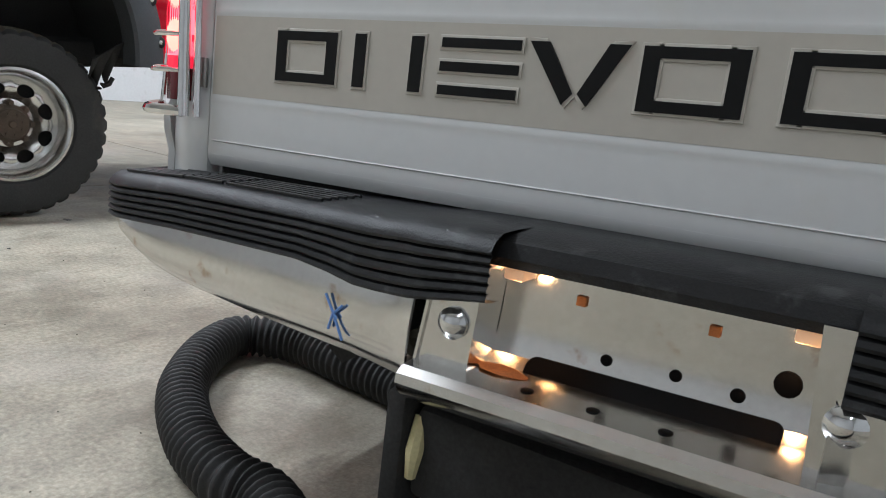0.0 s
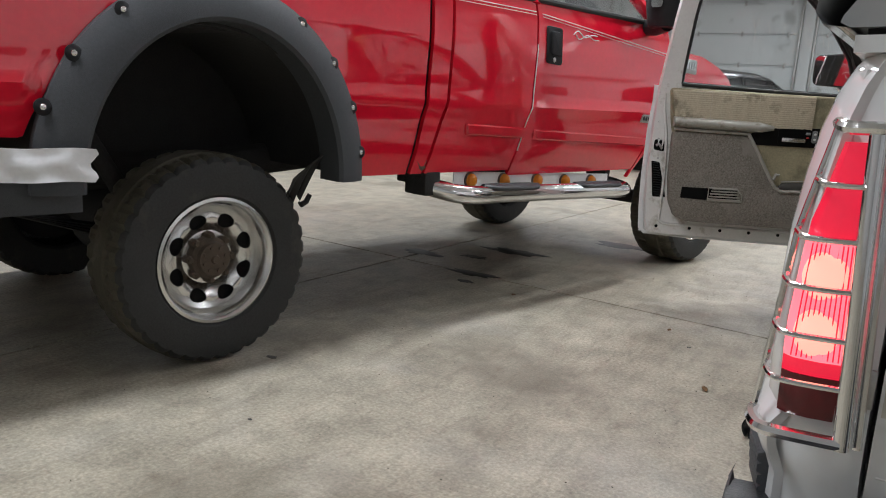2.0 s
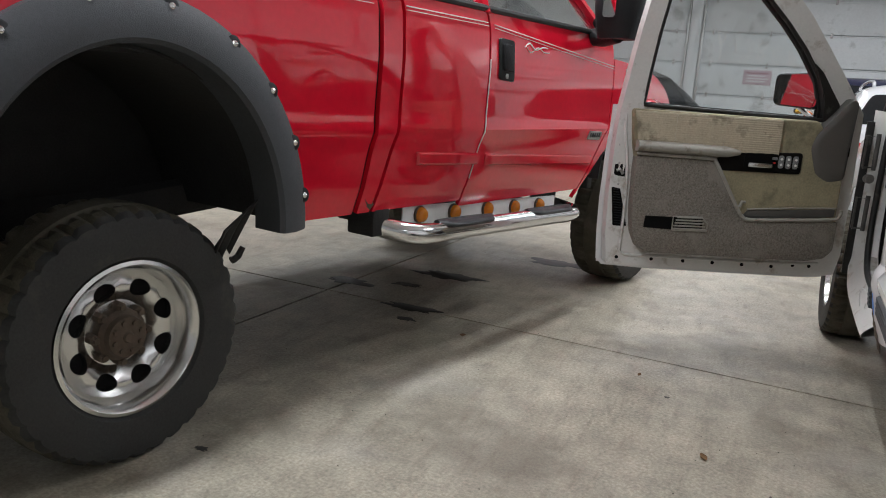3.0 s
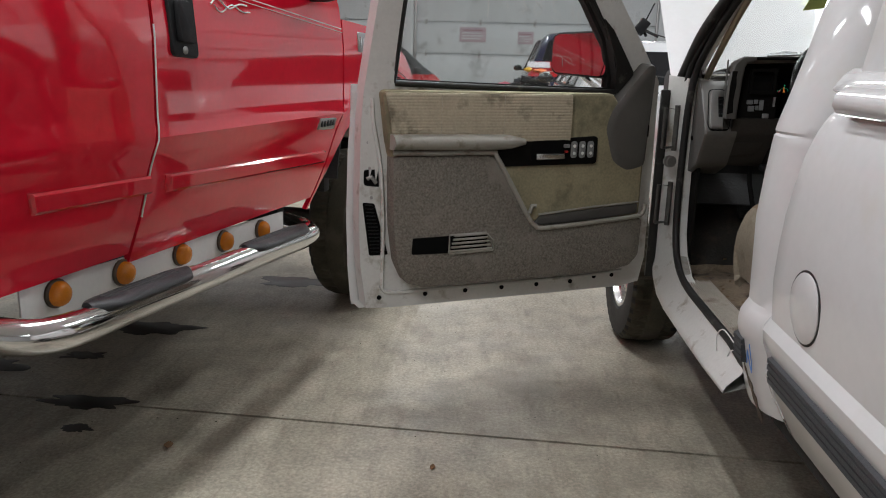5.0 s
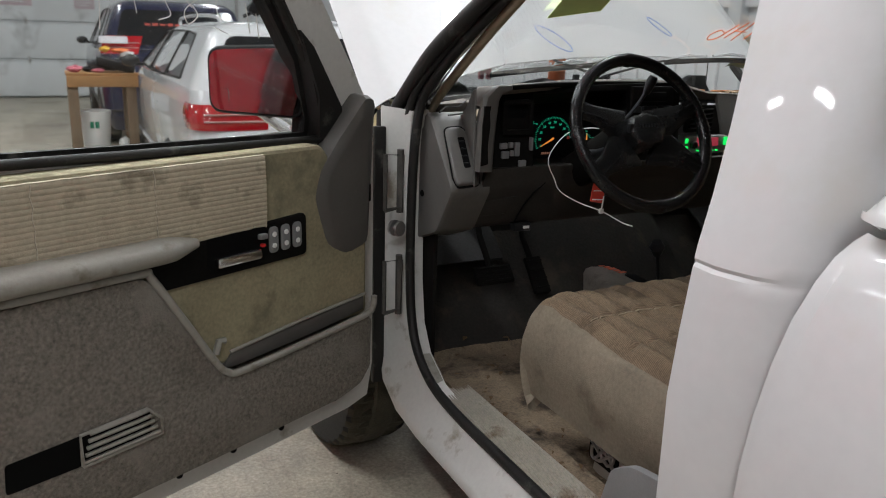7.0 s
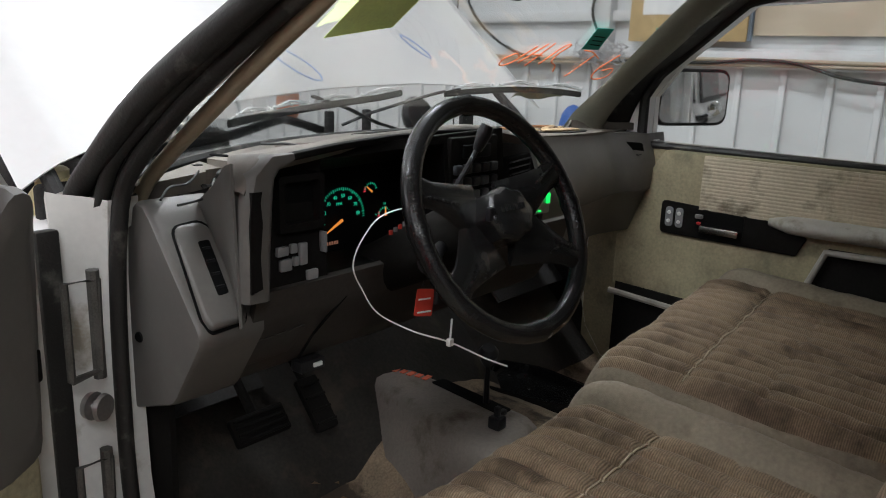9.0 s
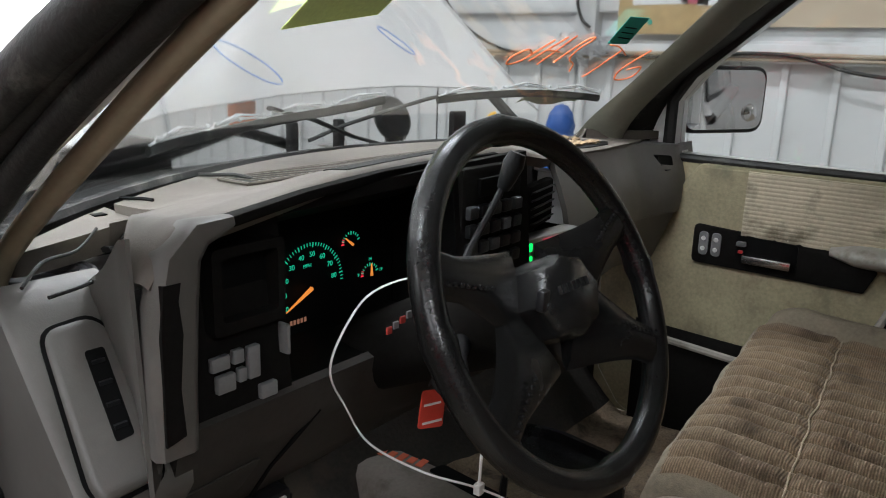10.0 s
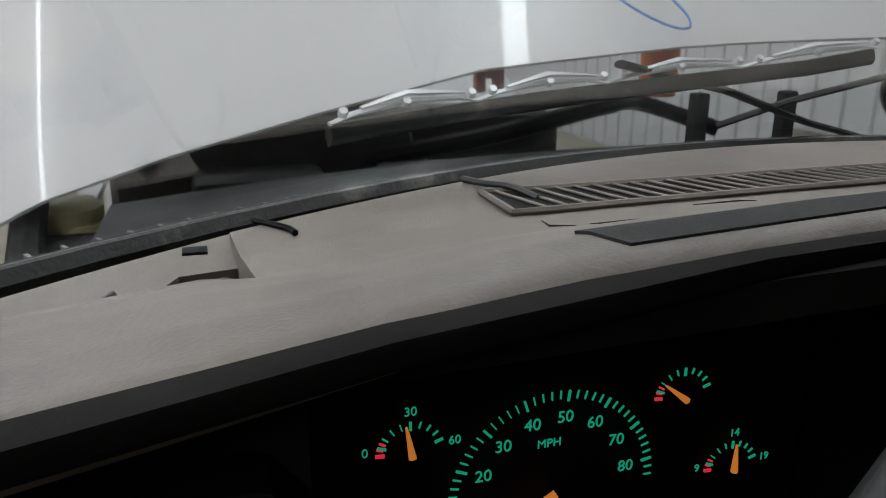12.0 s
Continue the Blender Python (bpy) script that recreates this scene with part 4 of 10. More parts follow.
ZS = [0.42, 0.46, 0.50, 0.53, 0.555, 0.58, 0.60, 0.62, 0.635, 0.65, 0.665, 0.678, 0.69, 0.72, 0.78, 0.85, 0.92, 0.99, 1.05, 1.10, 1.13, 1.15, 1.16]
YS = [0.0, 0.015, 0.03, 0.055, 0.08, 0.12, 0.16, 0.25, 0.35, 0.45] + [0.93 + 0.43 * math.sin(t) for t in lin(-math.pi / 2, math.pi / 2, 21)] + [1.5, 1.6, 1.7, 1.8, 1.9, 2.0, 2.10, 2.16, 2.185, 2.20]
for s in (-1, 1):
    bm = B()
    def fn(u, v):
        y = YS[int(u)]
        q = (y - 0.93) / 0.43
        zb = 0.42 if abs(q) >= 1 else max(0.42, 0.40 + 0.43 * math.sqrt(1 - q * q))
        zz = ZS[int(v)]
        z = zb + (zz - 0.42) * (1.16 - zb) / 0.74
        x = bed_x(z) - taper(y)
        z += 0.03 * max(0, min(1, (y - 0.5) / 1.3)) * max(0, z - 0.8) / 0.36
        if y > 2.0:
            f = (y - 2.0) / 0.2
            y = 2.0 + f * (interp(z, [(0.42, 2.17), (0.67, 2.187), (0.80, 2.196), (0.92, 2.186), (1.04, 2.172), (1.13, 2.150), (1.17, 2.138), (1.19, 2.125)]) - 2.0)
            x -= 0.014 * max(0, f - 0.8) / 0.2
        return sh((s * x, y, z))
    sheet(bm, fn, range(len(YS)), range(len(ZS)), 0.012 * s)
    part("bed_side", bm, WHITE, wt, "white bed side with a flared wheel opening", angle=22)
    # inner wheel housing and inner wall
    bm = B()
    sheet(bm, lambda u, v: sh((s * (0.50 + 0.42 * v), 0.93 + 0.44 * math.cos(u), 0.42 + 0.44 * math.sin(u))), lin(-0.1, math.pi + 0.1, 18), lin(0, 1, 3), 0.008)
    part("wheel_housing", bm, DARK, wt)
    bm = B()
    sheet(bm, lambda u, v: sh((s * 0.80, 0.02 + 2.03 * u, 0.55 + 0.6 * v)), lin(0, 1, 6), lin(0, 1, 3), 0.006)
    part("inner_bed_wall", bm, WHITE, wt)
    bm = B()
    sheet(bm, lambda u, v: sh((s * (0.79 + 0.09 * v), 0.0 + 2.05 * u, 1.158)), lin(0, 1, 8), lin(0, 1, 3), 0.02)
    part("bed_rail", bm, WHITE, wt)
    # rail cap with a dark joint under it
    bm = B()
    rings = []
    for y in [0.06, 0.08, 0.12] + lin(0.3, 1.9, 8) + [2.0, 2.08, 2.105, 2.118]:
        e = 0.030 * max(0, (y - 2.07) / 0.048) ** 2
        top = 1.225 + 0.035 * max(0, min(1, (y - 0.5) / 1.3)) - e
        lo = top - 0.052 + e
        rings.append([sh((s * (x - e), y, z)) for x, z in ((0.80, lo), (0.893, lo), (0.905, lo + 0.006), (0.903, lo + 0.014), (0.885, top - 0.012), (0.868, top), (0.80, top + 0.003))])
    loft(bm, rings, True, True)
    part("rail_cap", bm, WHITE, wt, "white bed rail cap", angle=40)
    bm = B()
    loft(bm, [[sh((s * x, y, z + 0.035 * max(0, min(1, (y - 0.5) / 1.3)))) for x, z in ((0.80, 1.15), (0.875, 1.15), (0.875, 1.176), (0.80, 1.176))] for y in lin(0.08, 2.07, 6)], True, True)
    part("rail_joint", bm, DARK, wt)
    # ribbed black rub strip
    for (ya, yb) in ((0.02, 0.45), (1.40, 2.10)):
        bm = B()
        prof = [(0.935, 0.553), (0.949, 0.556), (0.949, 0.566), (0.944, 0.569), (0.951, 0.572), (0.951, 0.582), (0.946, 0.585), (0.953, 0.588), (0.953, 0.598), (0.948, 0.601), (0.954, 0.604), (0.954, 0.613), (0.944, 0.619), (0.935, 0.619)]
        loft(bm, [[sh((s * (x - taper(y)), y, z)) for x, z in prof] for y in lin(ya, yb, 6)], True, True)
        part("rub_strip", bm, TRIM, wt, "ribbed black rub strip", angle=20)

bm = B()
box(bm, (0, 1.03, 0.56), (1.7, 2.0, 0.06), 0.01)
box(bm, (0, 2.04, 0.85), (1.75, 0.04, 0.62), 0.01)
part("bed_floor", bm, WHITE, wt)

# fuel door
bm = B()
cy, cz, rr = 1.966, 0.776, 0.074
ring = lambda r, d: [sh((-(bed_x(cz + r * math.sin(a)) + d), cy + r * math.cos(a), cz + r * math.sin(a))) for a in lin(0, 2 * math.pi * 47 / 48, 48)]
loft(bm, [ring(rr, 0.000), ring(rr, 0.003), ring(rr - 0.003, 0.0045), ring(rr * 0.5, 0.006), ring(0.004, 0.006)], True, True)
fd = part("fuel_door", bm, WHITE, wt, "round white fuel door")
bm = B()
loft(bm, [ring(rr + 0.005, -0.002), ring(rr + 0.005, 0.0012), ring(rr - 0.001, 0.0012), ring(rr - 0.001, -0.002)], True, False)
part("door_gap", bm, SEAL, fd)

# rear corner posts beside the tailgate
for s in (-1, 1):
    bm = B()
    prof = [(0.795, 0.045), (0.798, 0.004), (0.812, -0.004), (0.85, -0.003), (0.885, 0.006), (0.900, 0.02), (0.902, 0.05)]
    loft(bm, [[sh((s * (x + dx - (0.03 * max(0, z - 0.9) / 0.2)), y, z)) for x, y in prof] for z, dx in ((0.53, -0.006), (0.58, -0.003), (0.62, -0.001), (0.7, 0), (0.9, 0), (1.0, 0.0), (1.08, 0.0), (1.12, -0.004))], False, False)
    bmesh.ops.solidify(bm, geom=bm.faces[:], thickness=0.01)
    part("corner_post", bm, WHITE, wt)


def tail_lamp(s):
    LX0 = lambda z: s * interp(z, [(0.69, 0.902), (0.80, 0.905), (0.93, 0.897), (1.03, 0.872)])
    LX1 = lambda z: s * interp(z, [(0.69, 0.836), (0.80, 0.833), (1.03, 0.845)])
    def lens(z0, z1, d, depth=0.05):
        b_ = B()
        rings = []
        for z in lin(z0, z1, 7):
            a, c = LX0(z), LX1(z)
            rings.append([sh((c, 0.01, z)), sh((c, -d * 0.75, z)), sh((0.6 * c + 0.4 * a, -d, z)), sh((0.2 * c + 0.8 * a, -d * 0.8, z)), sh((a, -d * 0.1, z)), sh((a + s * 0.008, depth, z)), sh((0.5 * (a + c), depth, z))])
        loft(b_, rings, True, True)
        return b_
    tl = part("tail_lamp", lens(0.745, 1.035, 0.014), LENS, wt, "tall red tail lamp, lit")
    if s < 0:
        part("lit_segment", lens(0.765, 0.915, 0.0165), LENS_LIT, tl, "glowing brake-lamp segment")
    if s < 0:
        for zc in (0.800, 0.872):
            b_ = B()
            blob(b_, sh((0.5 * (LX0(zc) + LX1(zc)), -0.0118, zc)), (0.027, 0.0075, 0.034), 1, 3, 0.0)
            part("bulb_glow", b_, LENS_HOT, tl, "brighter spot where a bulb glows")
        for j in range(10):
            b_ = B()
            xa = interp(j / 9, [(0, LX1(0.76) + s * 0.006), (1, LX0(0.76) - s * 0.010)])
            xb = interp(j / 9, [(0, LX1(0.91) + s * 0.006), (1, LX0(0.91) - s * 0.010)])
            sweep(b_, [sh((xa, -0.0150, 0.768)), sh((0.5 * (xa + xb), -0.0165, 0.84)), sh((xb, -0.0150, 0.912))], 0.0009, 5)
            part("lens_rib", b_, LENS, tl)
    part("reverse_lens", lens(0.690, 0.744, 0.013), LENS_OFF, tl, "dark unlit lower lens")
    # chrome guard
    b_ = B()
    fx = lambda z: s * (interp(z, [(0.66, 0.822), (1.06, 0.838)]))
    sweep(b_, [sh((fx(z), -0.030, z)) for z in lin(0.665, 1.055, 9)], 0.010, 10)
    sweep(b_, [sh((fx(z) - s * 0.017, -0.016, z)) for z in lin(0.665, 1.055, 9)], 0.006, 8)
    gd = part("lamp_guard", b_, CHROME, wt, "chrome bar guard round the tail lamp")
    for z, o, r in ((1.052, 0.880, 0.008), (0.985, 0.894, 0.0040), (0.920, 0.908, 0.0040), (0.860, 0.914, 0.0040), (0.800, 0.918, 0.0040), (0.740, 0.921, 0.0040), (0.672, 0.930, 0.009)):
        b_ = B()
        pts = [(fx(z), -0.032, z), (s * (o - 0.045), -0.036, z), (s * (o - 0.014), -0.030, z), (s * o, -0.008, z + 0.004), (s * (o + 0.002), 0.016, z + 0.006)]
        sweep(b_, [sh(p) for p in smooth_path(pts, 5)], r, 8)
        part("guard_bar", b_, CHROME, gd)
    b_ = B()
    sweep(b_, [sh((s * interp(z, [(0.67, 0.932), (0.8, 0.920), (0.92, 0.910), (1.05, 0.882)]), 0.014, z + 0.006)) for z in lin(0.672, 1.052, 12)], 0.0048, 8)
    part("guard_upright", b_, CHROME, gd)
    for z in (0.74, 0.97):
        b_ = B()
        box(b_, sh((fx(z) - s * 0.022, -0.006, z)), (0.014, 0.006, 0.05), 0.002)
        part("guard_clamp", b_, STEEL, gd)


tail_lamp(-1)
tail_lamp(1)

# tailgate
TX, TZ0, TZ1 = 0.79, 0.585, 1.085


def tg(x, z, d=0.0):
    """A point of the tailgate's outer skin; d stands out to the rear."""
    y = interp(z, [(0.58, 0.010), (0.595, 0.002), (0.62, 0.0), (1.05, 0.0), (1.075, 0.006), (1.09, 0.022)])
    return sh((x, y - d, z))


bm = B()
zrow = [0.585, 0.588, 0.595, 0.605, 0.62, 0.65, 0.678, 0.684, 0.690, 0.694, 0.700, 0.705, 0.76, 0.82, 0.836, 0.840, 0.846, 0.850, 0.856, 0.862, 0.90, 0.96, 1.02, 1.05, 1.065, 1.075, 1.085, 1.09]
rel = {0.694: 0.0005, 0.700: 0.0012, 0.705: 0.0, 0.76: 0.0, 0.82: 0.0, 0.836: 0.0, 0.840: 0.0012, 0.846: 0.0005, 0.605: 0.0015, 0.595: 0.0}
sheet(bm, lambda u, v: tg(u, v, rel.get(v, 0.0)), lin(-TX, TX, 30), zrow, 0.03)
gate = part("tailgate", bm, WHITE, wt, "white tailgate with a beige band and black inlays", angle=30)
bm = B()
sheet(bm, lambda u, v: tg(u, v, 0.0005), lin(-TX + 0.004, TX - 0.004, 24), lin(0.706, 0.835, 4), 0.002)
part("band", bm, BAND, gate, "beige band across the tailgate")
for z in (0.605, 0.628):
    bm = B()
    sweep(bm, [tg(x, z, 0.0) for x in lin(-TX + 0.01, TX - 0.01, 12)], 0.0016, 6)
    part("crease", bm, WHITE, gate)

# nine raised inlays along the band, plain block shapes
TOP, BOT, ST = 0.815, 0.738, 0.021
def bars(cx, strokes):
    for poly in strokes:
        out, emb = B(), B()
        pts = [Vector((cx + x * 0.061, BOT + (z + 1) * 0.5 * (TOP - BOT))) for x, z in poly]
        slab(out, pts, lambda a, b, d: tg(a, b, d), 0.0, 0.0042)
        mx, mz = sum(p.x for p in pts) / len(pts), sum(p.y for p in pts) / len(pts)
        big = [Vector((p.x + (0.004 if p.x > mx else -0.004), p.y + (0.004 if p.y > mz else -0.004))) for p in pts]
        slab(emb, big, lambda a, b, d: tg(a, b, d), 0.0, 0.0028, 0.002)
        part("inlay_edge", emb, BAND, gate)
        part("inlay", out, LETTER, gate, "black inset block shape")


def rect(x0, x1, z0, z1):
    return [(x0, z0), (x1, z0), (x1, z1), (x0, z1)]


FRAME = [rect(-1, -0.66, -1, 1), rect(0.66, 1, -1, 1), rect(-0.66, 0.66, 0.64, 1), rect(-0.66, 0.66, -1, -0.64)]
PAIR = [rect(-1, -0.66, -1, 1), rect(0.66, 1, -1, 1)]
STACK = [rect(-1, 1, 0.66, 1), rect(-1, 1, -0.17, 0.17), rect(-1, 1, -1, -0.66)]
SLANT = [[(-1.1, 1), (-0.66, 1), (0.0, -0.62), (-0.22, -1)], [(0.66, 1), (1.1, 1), (0.32, -1), (0.10, -0.62)]]
shapes = [FRAME, PAIR, STACK, SLANT, FRAME, FRAME, PAIR, STACK, [rect(-1, 1, 0.64, 1)]]
for cx, strokes in zip((-0.580, -0.424, -0.272, -0.132, 0.012, 0.176, 0.330, 0.475, 0.615), shapes):
    bars(cx, strokes)
bm = B()
slab(bm, rounded([(-0.105, 0.905), (0.085, 0.905), (0.085, 0.975), (-0.105, 0.975)], 0.02), lambda a, b, d: tg(a, b, d), 0.001, 0.006, 0.003)
hb = part("gate_handle", bm, PLASTIC, gate, "black plastic tailgate handle")
bm = B()
slab(bm, rounded([(-0.075, 0.918), (0.055, 0.918), (0.055, 0.945), (-0.075, 0.945)], 0.01), lambda a, b, d: tg(a, b, d), 0.006, 0.018, 0.005)
part("lever", bm, PLASTIC, hb)
bm = B()
box(bm, (0, 0.08, 0.57), (1.56, 0.12, 0.05), 0.01)
part("rear_sill", bm, DARK, wt)

# chrome step bumper with ribbed pad
def bump_y(x):
    """The plan of the bumper's rear edge."""
    a = abs(x)
    return interp(a, [(0.0, -0.175), (0.22, -0.175), (0.27, -0.160), (0.40, -0.148), (0.70, -0.128), (0.80, -0.122), (0.88, -0.114), (0.93, -0.090), (0.952, -0.03), (0.957, 0.05)])


for s in (-1, 1):
    # face plate, curling under at the foot
    bm = B()
    xs = [0.235, 0.25, 0.27, 0.30, 0.34, 0.40, 0.5, 0.6, 0.7, 0.75, 0.80, 0.84, 0.88, 0.905, 0.93, 0.942, 0.952, 0.957]
    def face(u, v):
        x = xs[int(u)]
        z0 = interp(x, [(0.235, 0.352), (0.34, 0.362), (0.45, 0.366), (0.66, 0.376), (0.75, 0.385), (0.80, 0.396), (0.84, 0.415), (0.875, 0.438), (0.935, 0.470)])
        z = z0 + (0.505 - z0) * v
        y = bump_y(x) + 0.020 + 0.050 * max(0, 1 - v * 2.6) ** 2 - 0.010 * math.sin(math.pi * v)
        return sh((s * x, y, z))
    sheet(bm, face, range(len(xs)), lin(0, 1, 12), 0.004 * s)
    bp_ = part("bumper_face", bm, CHROME_OLD, wt, "chrome bumper face with scuffs and blue marker", angle=30)
    # ribbed pad, top and rolled edge
    bm = B()
    xs2 = [0.957, 0.955, 0.948, 0.938, 0.93, 0.91, 0.89, 0.87, 0.84, 0.80, 0.72, 0.62, 0.52, 0.44, 0.38, 0.33, 0.29, 0.26, 0.24] + ([0.225, 0.20, 0.165, 0.125] if s < 0 else [])
    def edge_z(x):
        return interp(x, [(0.13, 0.582), (0.24, 0.580), (0.30, 0.575), (0.7, 0.567), (0.95, 0.552)])
    rings = []
    for x in xs2:
        y, z1 = bump_y(x), edge_z(x)
        lo = interp(x, [(0.13, 0.508), (0.25, 0.487), (0.32, 0.482), (0.42, 0.497), (0.7, 0.492), (0.95, 0.480)])
        prof = [(0.045, z1 + 0.006)]
        t = lin(-0.01, 0.020, 3)
        prof += [(y + 0.05, z1 + 0.008), (y + 0.022, z1 + 0.007), (y + 0.008, z1 + 0.001)]
        nr = 6
        for k in range(nr):
            za = z1 - 0.008 - (z1 - 0.008 - lo) * k / nr
            zb = z1 - 0.008 - (z1 - 0.008 - lo) * (k + 1) / nr
            prof += [(y - 0.001, za - 0.001), (y - 0.003, 0.5 * (za + zb)), (y - 0.001, zb + 0.003), (y + 0.005, zb + 0.0015)]
        prof += [(y + 0.012, lo), (y + 0.03, lo)]
        rings.append([sh((s * x, yy, zz)) for yy, zz in prof])
    loft(bm, rings, False, False)
    bmesh.ops.solidify(bm, geom=bm.faces[:], thickness=0.004)
    pd = part("step_pad", bm, PAD, wt, "ribbed black rubber bumper pad", angle=25)
    # grip ridges on top
    for k in range(6):
        off = 0.018 + 0.017 * k
        for (xa, xb) in ((0.42, 0.62), (0.63, 0.72), (0.725, 0.885 - 0.012 * k)):
            pts = [sh((s * x, bump_y(x) + off + 0.006, edge_z(x) + 0.010)) for x in lin(xa, xb, 7)]
            if pts[0].y < 0.03:
                bm = B()
                sweep(bm, pts, 0.0028, 5)
                part("grip_ridge", bm, PAD, pd)

# centre step with a plate recess
bm = B()
plan = lambda v: None
def recess(u, v):
    # u along x, v down the profile: back wall then step tread then front roll
    x = u
    prof = [(-0.088, 0.560), (-0.086, 0.520), (-0.085, 0.480), (-0.086, 0.450), (-0.092, 0.430), (-0.105, 0.418), (-0.125, 0.414), (-0.155, 0.413), (-0.178, 0.412), (-0.190, 0.404), (-0.192, 0.392), (-0.182, 0.378), (-0.167, 0.366), (-0.152, 0.358)]
    y, z = prof[int(v)]
    return sh((x, y, z))
sheet(bm, recess, lin(-0.225, 0.295, 15), range(14), -0.004)
cs = part("plate_recess", bm, CHROME_OLD, wt, "chrome bumper step below the pad", angle=30)
for s in (-1, 1):
    bm = B()
    sheet(bm, lambda u, v: sh((0.035 + s * (0.178 + 0.010 * v if u < 0.5 else 0.238 + 0.02 * v), interp(u, [(0, -0.087), (0.5, -0.150), (1, -0.154)]), 0.560 - 0.15 * v)), [0, 0.25, 0.49, 0.51, 0.75, 1], lin(0, 1, 5), 0.004)
    part("recess_cheek", bm, CHROME_OLD, cs, angle=30)
    bm = B()
    disc(bm, sh((0.035 + s * 0.212, -0.150, 0.470)), (0, -1, 0), 0.020, 0.008, 16, 0.006)
    part("bumper_bolt", bm, CHROME, cs, "chrome carriage bolt")
bm = B()
slab(bm, rounded([(-0.098, 0.408), (0.194, 0.408), (0.194, 0.436), (-0.098, 0.436)], 0.014), lambda a, b, d: sh((a, -0.089 - d - 0.8 * (0.434 - b), b)), 0.0, 0.006)
part("hitch_slot", bm, GAUGE, cs, "dark slot in the step")
for x, z, r in ((0.187, 0.476, 0.014), (-0.005, 0.452, 0.007), (0.075, 0.455, 0.007), (0.142, 0.451, 0.008)):
    bm = B()
    disc(bm, sh((x, -0.086, z)), (0, -1, 0), r, 0.003, 14)
    part("mount_hole", bm, GAUGE, cs)
for x in (-0.045, 0.107):
    bm = B()
    box(bm, sh((x, -0.088, 0.515)), (0.012, 0.005, 0.012), 0.001)
    part("plate_clip", bm, RUST2, cs, "rusty plate clip")
for x in (-0.07, 0.01, 0.09):
    bm = B()
    disc(bm, sh((x, -0.150, 0.413)), (0, 0, 1), 0.008, 0.002, 10)
    part("drain_hole", bm, GAUGE, cs)
bm = B()
blob(bm, sh((-0.120, -0.118, 0.416)), (0.034, 0.014, 0.004), 2, 2, 0.4)
part("rust_streak", bm, RUST2, cs, "orange rust streak")
# rubber strip over the recess
bm = B()
loft(bm, [[sh((x, y, z)) for y, z in ((0.045, 0.588), (-0.06, 0.590), (-0.125, 0.586), (-0.142, 0.578), (-0.146, 0.560), (-0.140, 0.548), (-0.120, 0.546), (0.045, 0.556))] for x in lin(-0.150, 0.250, 8)], True, True)
part("centre_pad", bm, PAD, wt)
# blue marker cross on the bumper face
bm = B()
fx_ = lambda x, z: sh((x, bump_y(x) + 0.006 + 0.0, z))
for pts in ([(-0.382, 0.462), (-0.364, 0.437), (-0.345, 0.405)], [(-0.350, 0.452), (-0.366, 0.437), (-0.372, 0.415)], [(-0.37, 0.444), (-0.358, 0.432)]):
    sweep(bm, [fx_(*p) for p in pts], 0.0020, 6)
part("marker_cross", bm, BLUEM, wt, "blue marker cross on the bumper")
# number-plate lamps under the pad, lit
for x in (-0.118, 0.200):
    bm = B()
    boxm(bm, Matrix.Translation(sh((x, -0.108, 0.538))), (0.026, 0.040, 0.014), 0.003)
    part("plate_lamp", bm, mat("warm_lamp_lens", (0.8, 0.6, 0.4), 0.3, var=0.05, emit=(1.0, 0.50, 0.25), estr=0.30), cs, "small lit number-plate lamp")
# hitch beam and brackets below
for x in (-0.26, 0.40):
    bm = B()
    box(bm, (x, 0.02, 0.28), (0.03, 0.30, 0.18), 0.006)
    part("hitch_bracket", bm, DARK, wt)
bm = B()
box(bm, (0.07, -0.06, 0.285), (0.62, 0.10, 0.13), 0.012)
part("tow_hitch", bm, DARK, wt, "black receiver hitch beam under the bumper")
bm = B()
sweep(bm, [(-0.235, -0.10, 0.335), (-0.232, -0.115, 0.29), (-0.236, -0.112, 0.25)], [0.010, 0.013, 0.008], 8)
part("hanging_strap", bm, CREAM, wt, "dirty yellow strap hanging from the hitch")
bm = B()
for s in (-1, 1):
    sweep(bm, [(s * 0.42, -0.05, 0.40), (s * 0.42, 0.6, 0.45), (s * 0.42, 1.2, 0.52), (s * 0.42, 2.2, 0.38), (s * 0.42, 4.6, 0.38)], 0.06, 8, flat=(0.6, 1))
part("frame_rail", bm, DARK, wt)
bm = B()
sweep(bm, [(-0.75, 0.93, 0.35), (-0.15, 0.93, 0.35), (0, 0.93, 0.35), (0.15, 0.93, 0.35), (0.75, 0.93, 0.35)], [0.045, 0.045, 0.13, 0.045, 0.045], 12)
part("rear_axle", bm, DARK, wt)
# rough drivetrain and tank masses, added to keep light off the floor below
bm = B()
box(bm, (0.0, 3.0, 0.36), (0.80, 1.7, 0.20), 0.05)
sweep(bm, [(0.0, 0.95, 0.35), (0.0, 1.6, 0.37), (0.0, 2.3, 0.38)], 0.045, 10)
box(bm, (-0.40, 1.75, 0.42), (0.42, 1.0, 0.26), 0.05)
part("underbody_blocker", bm, DARK, wt, "rough drivetrain and tank masses added to block light under the cab")
for s in (-1, 1):
    wheel(wt, (s * 0.79, 0.93, 0.365), s, 0.365, 0.24, 0.20, "five", local=False)
    wheel(wt, (s * 0.85 - 0.03, 3.96, 0.345), s, 0.345, 0.24, 0.185, "five", local=False, steer=radians(3))

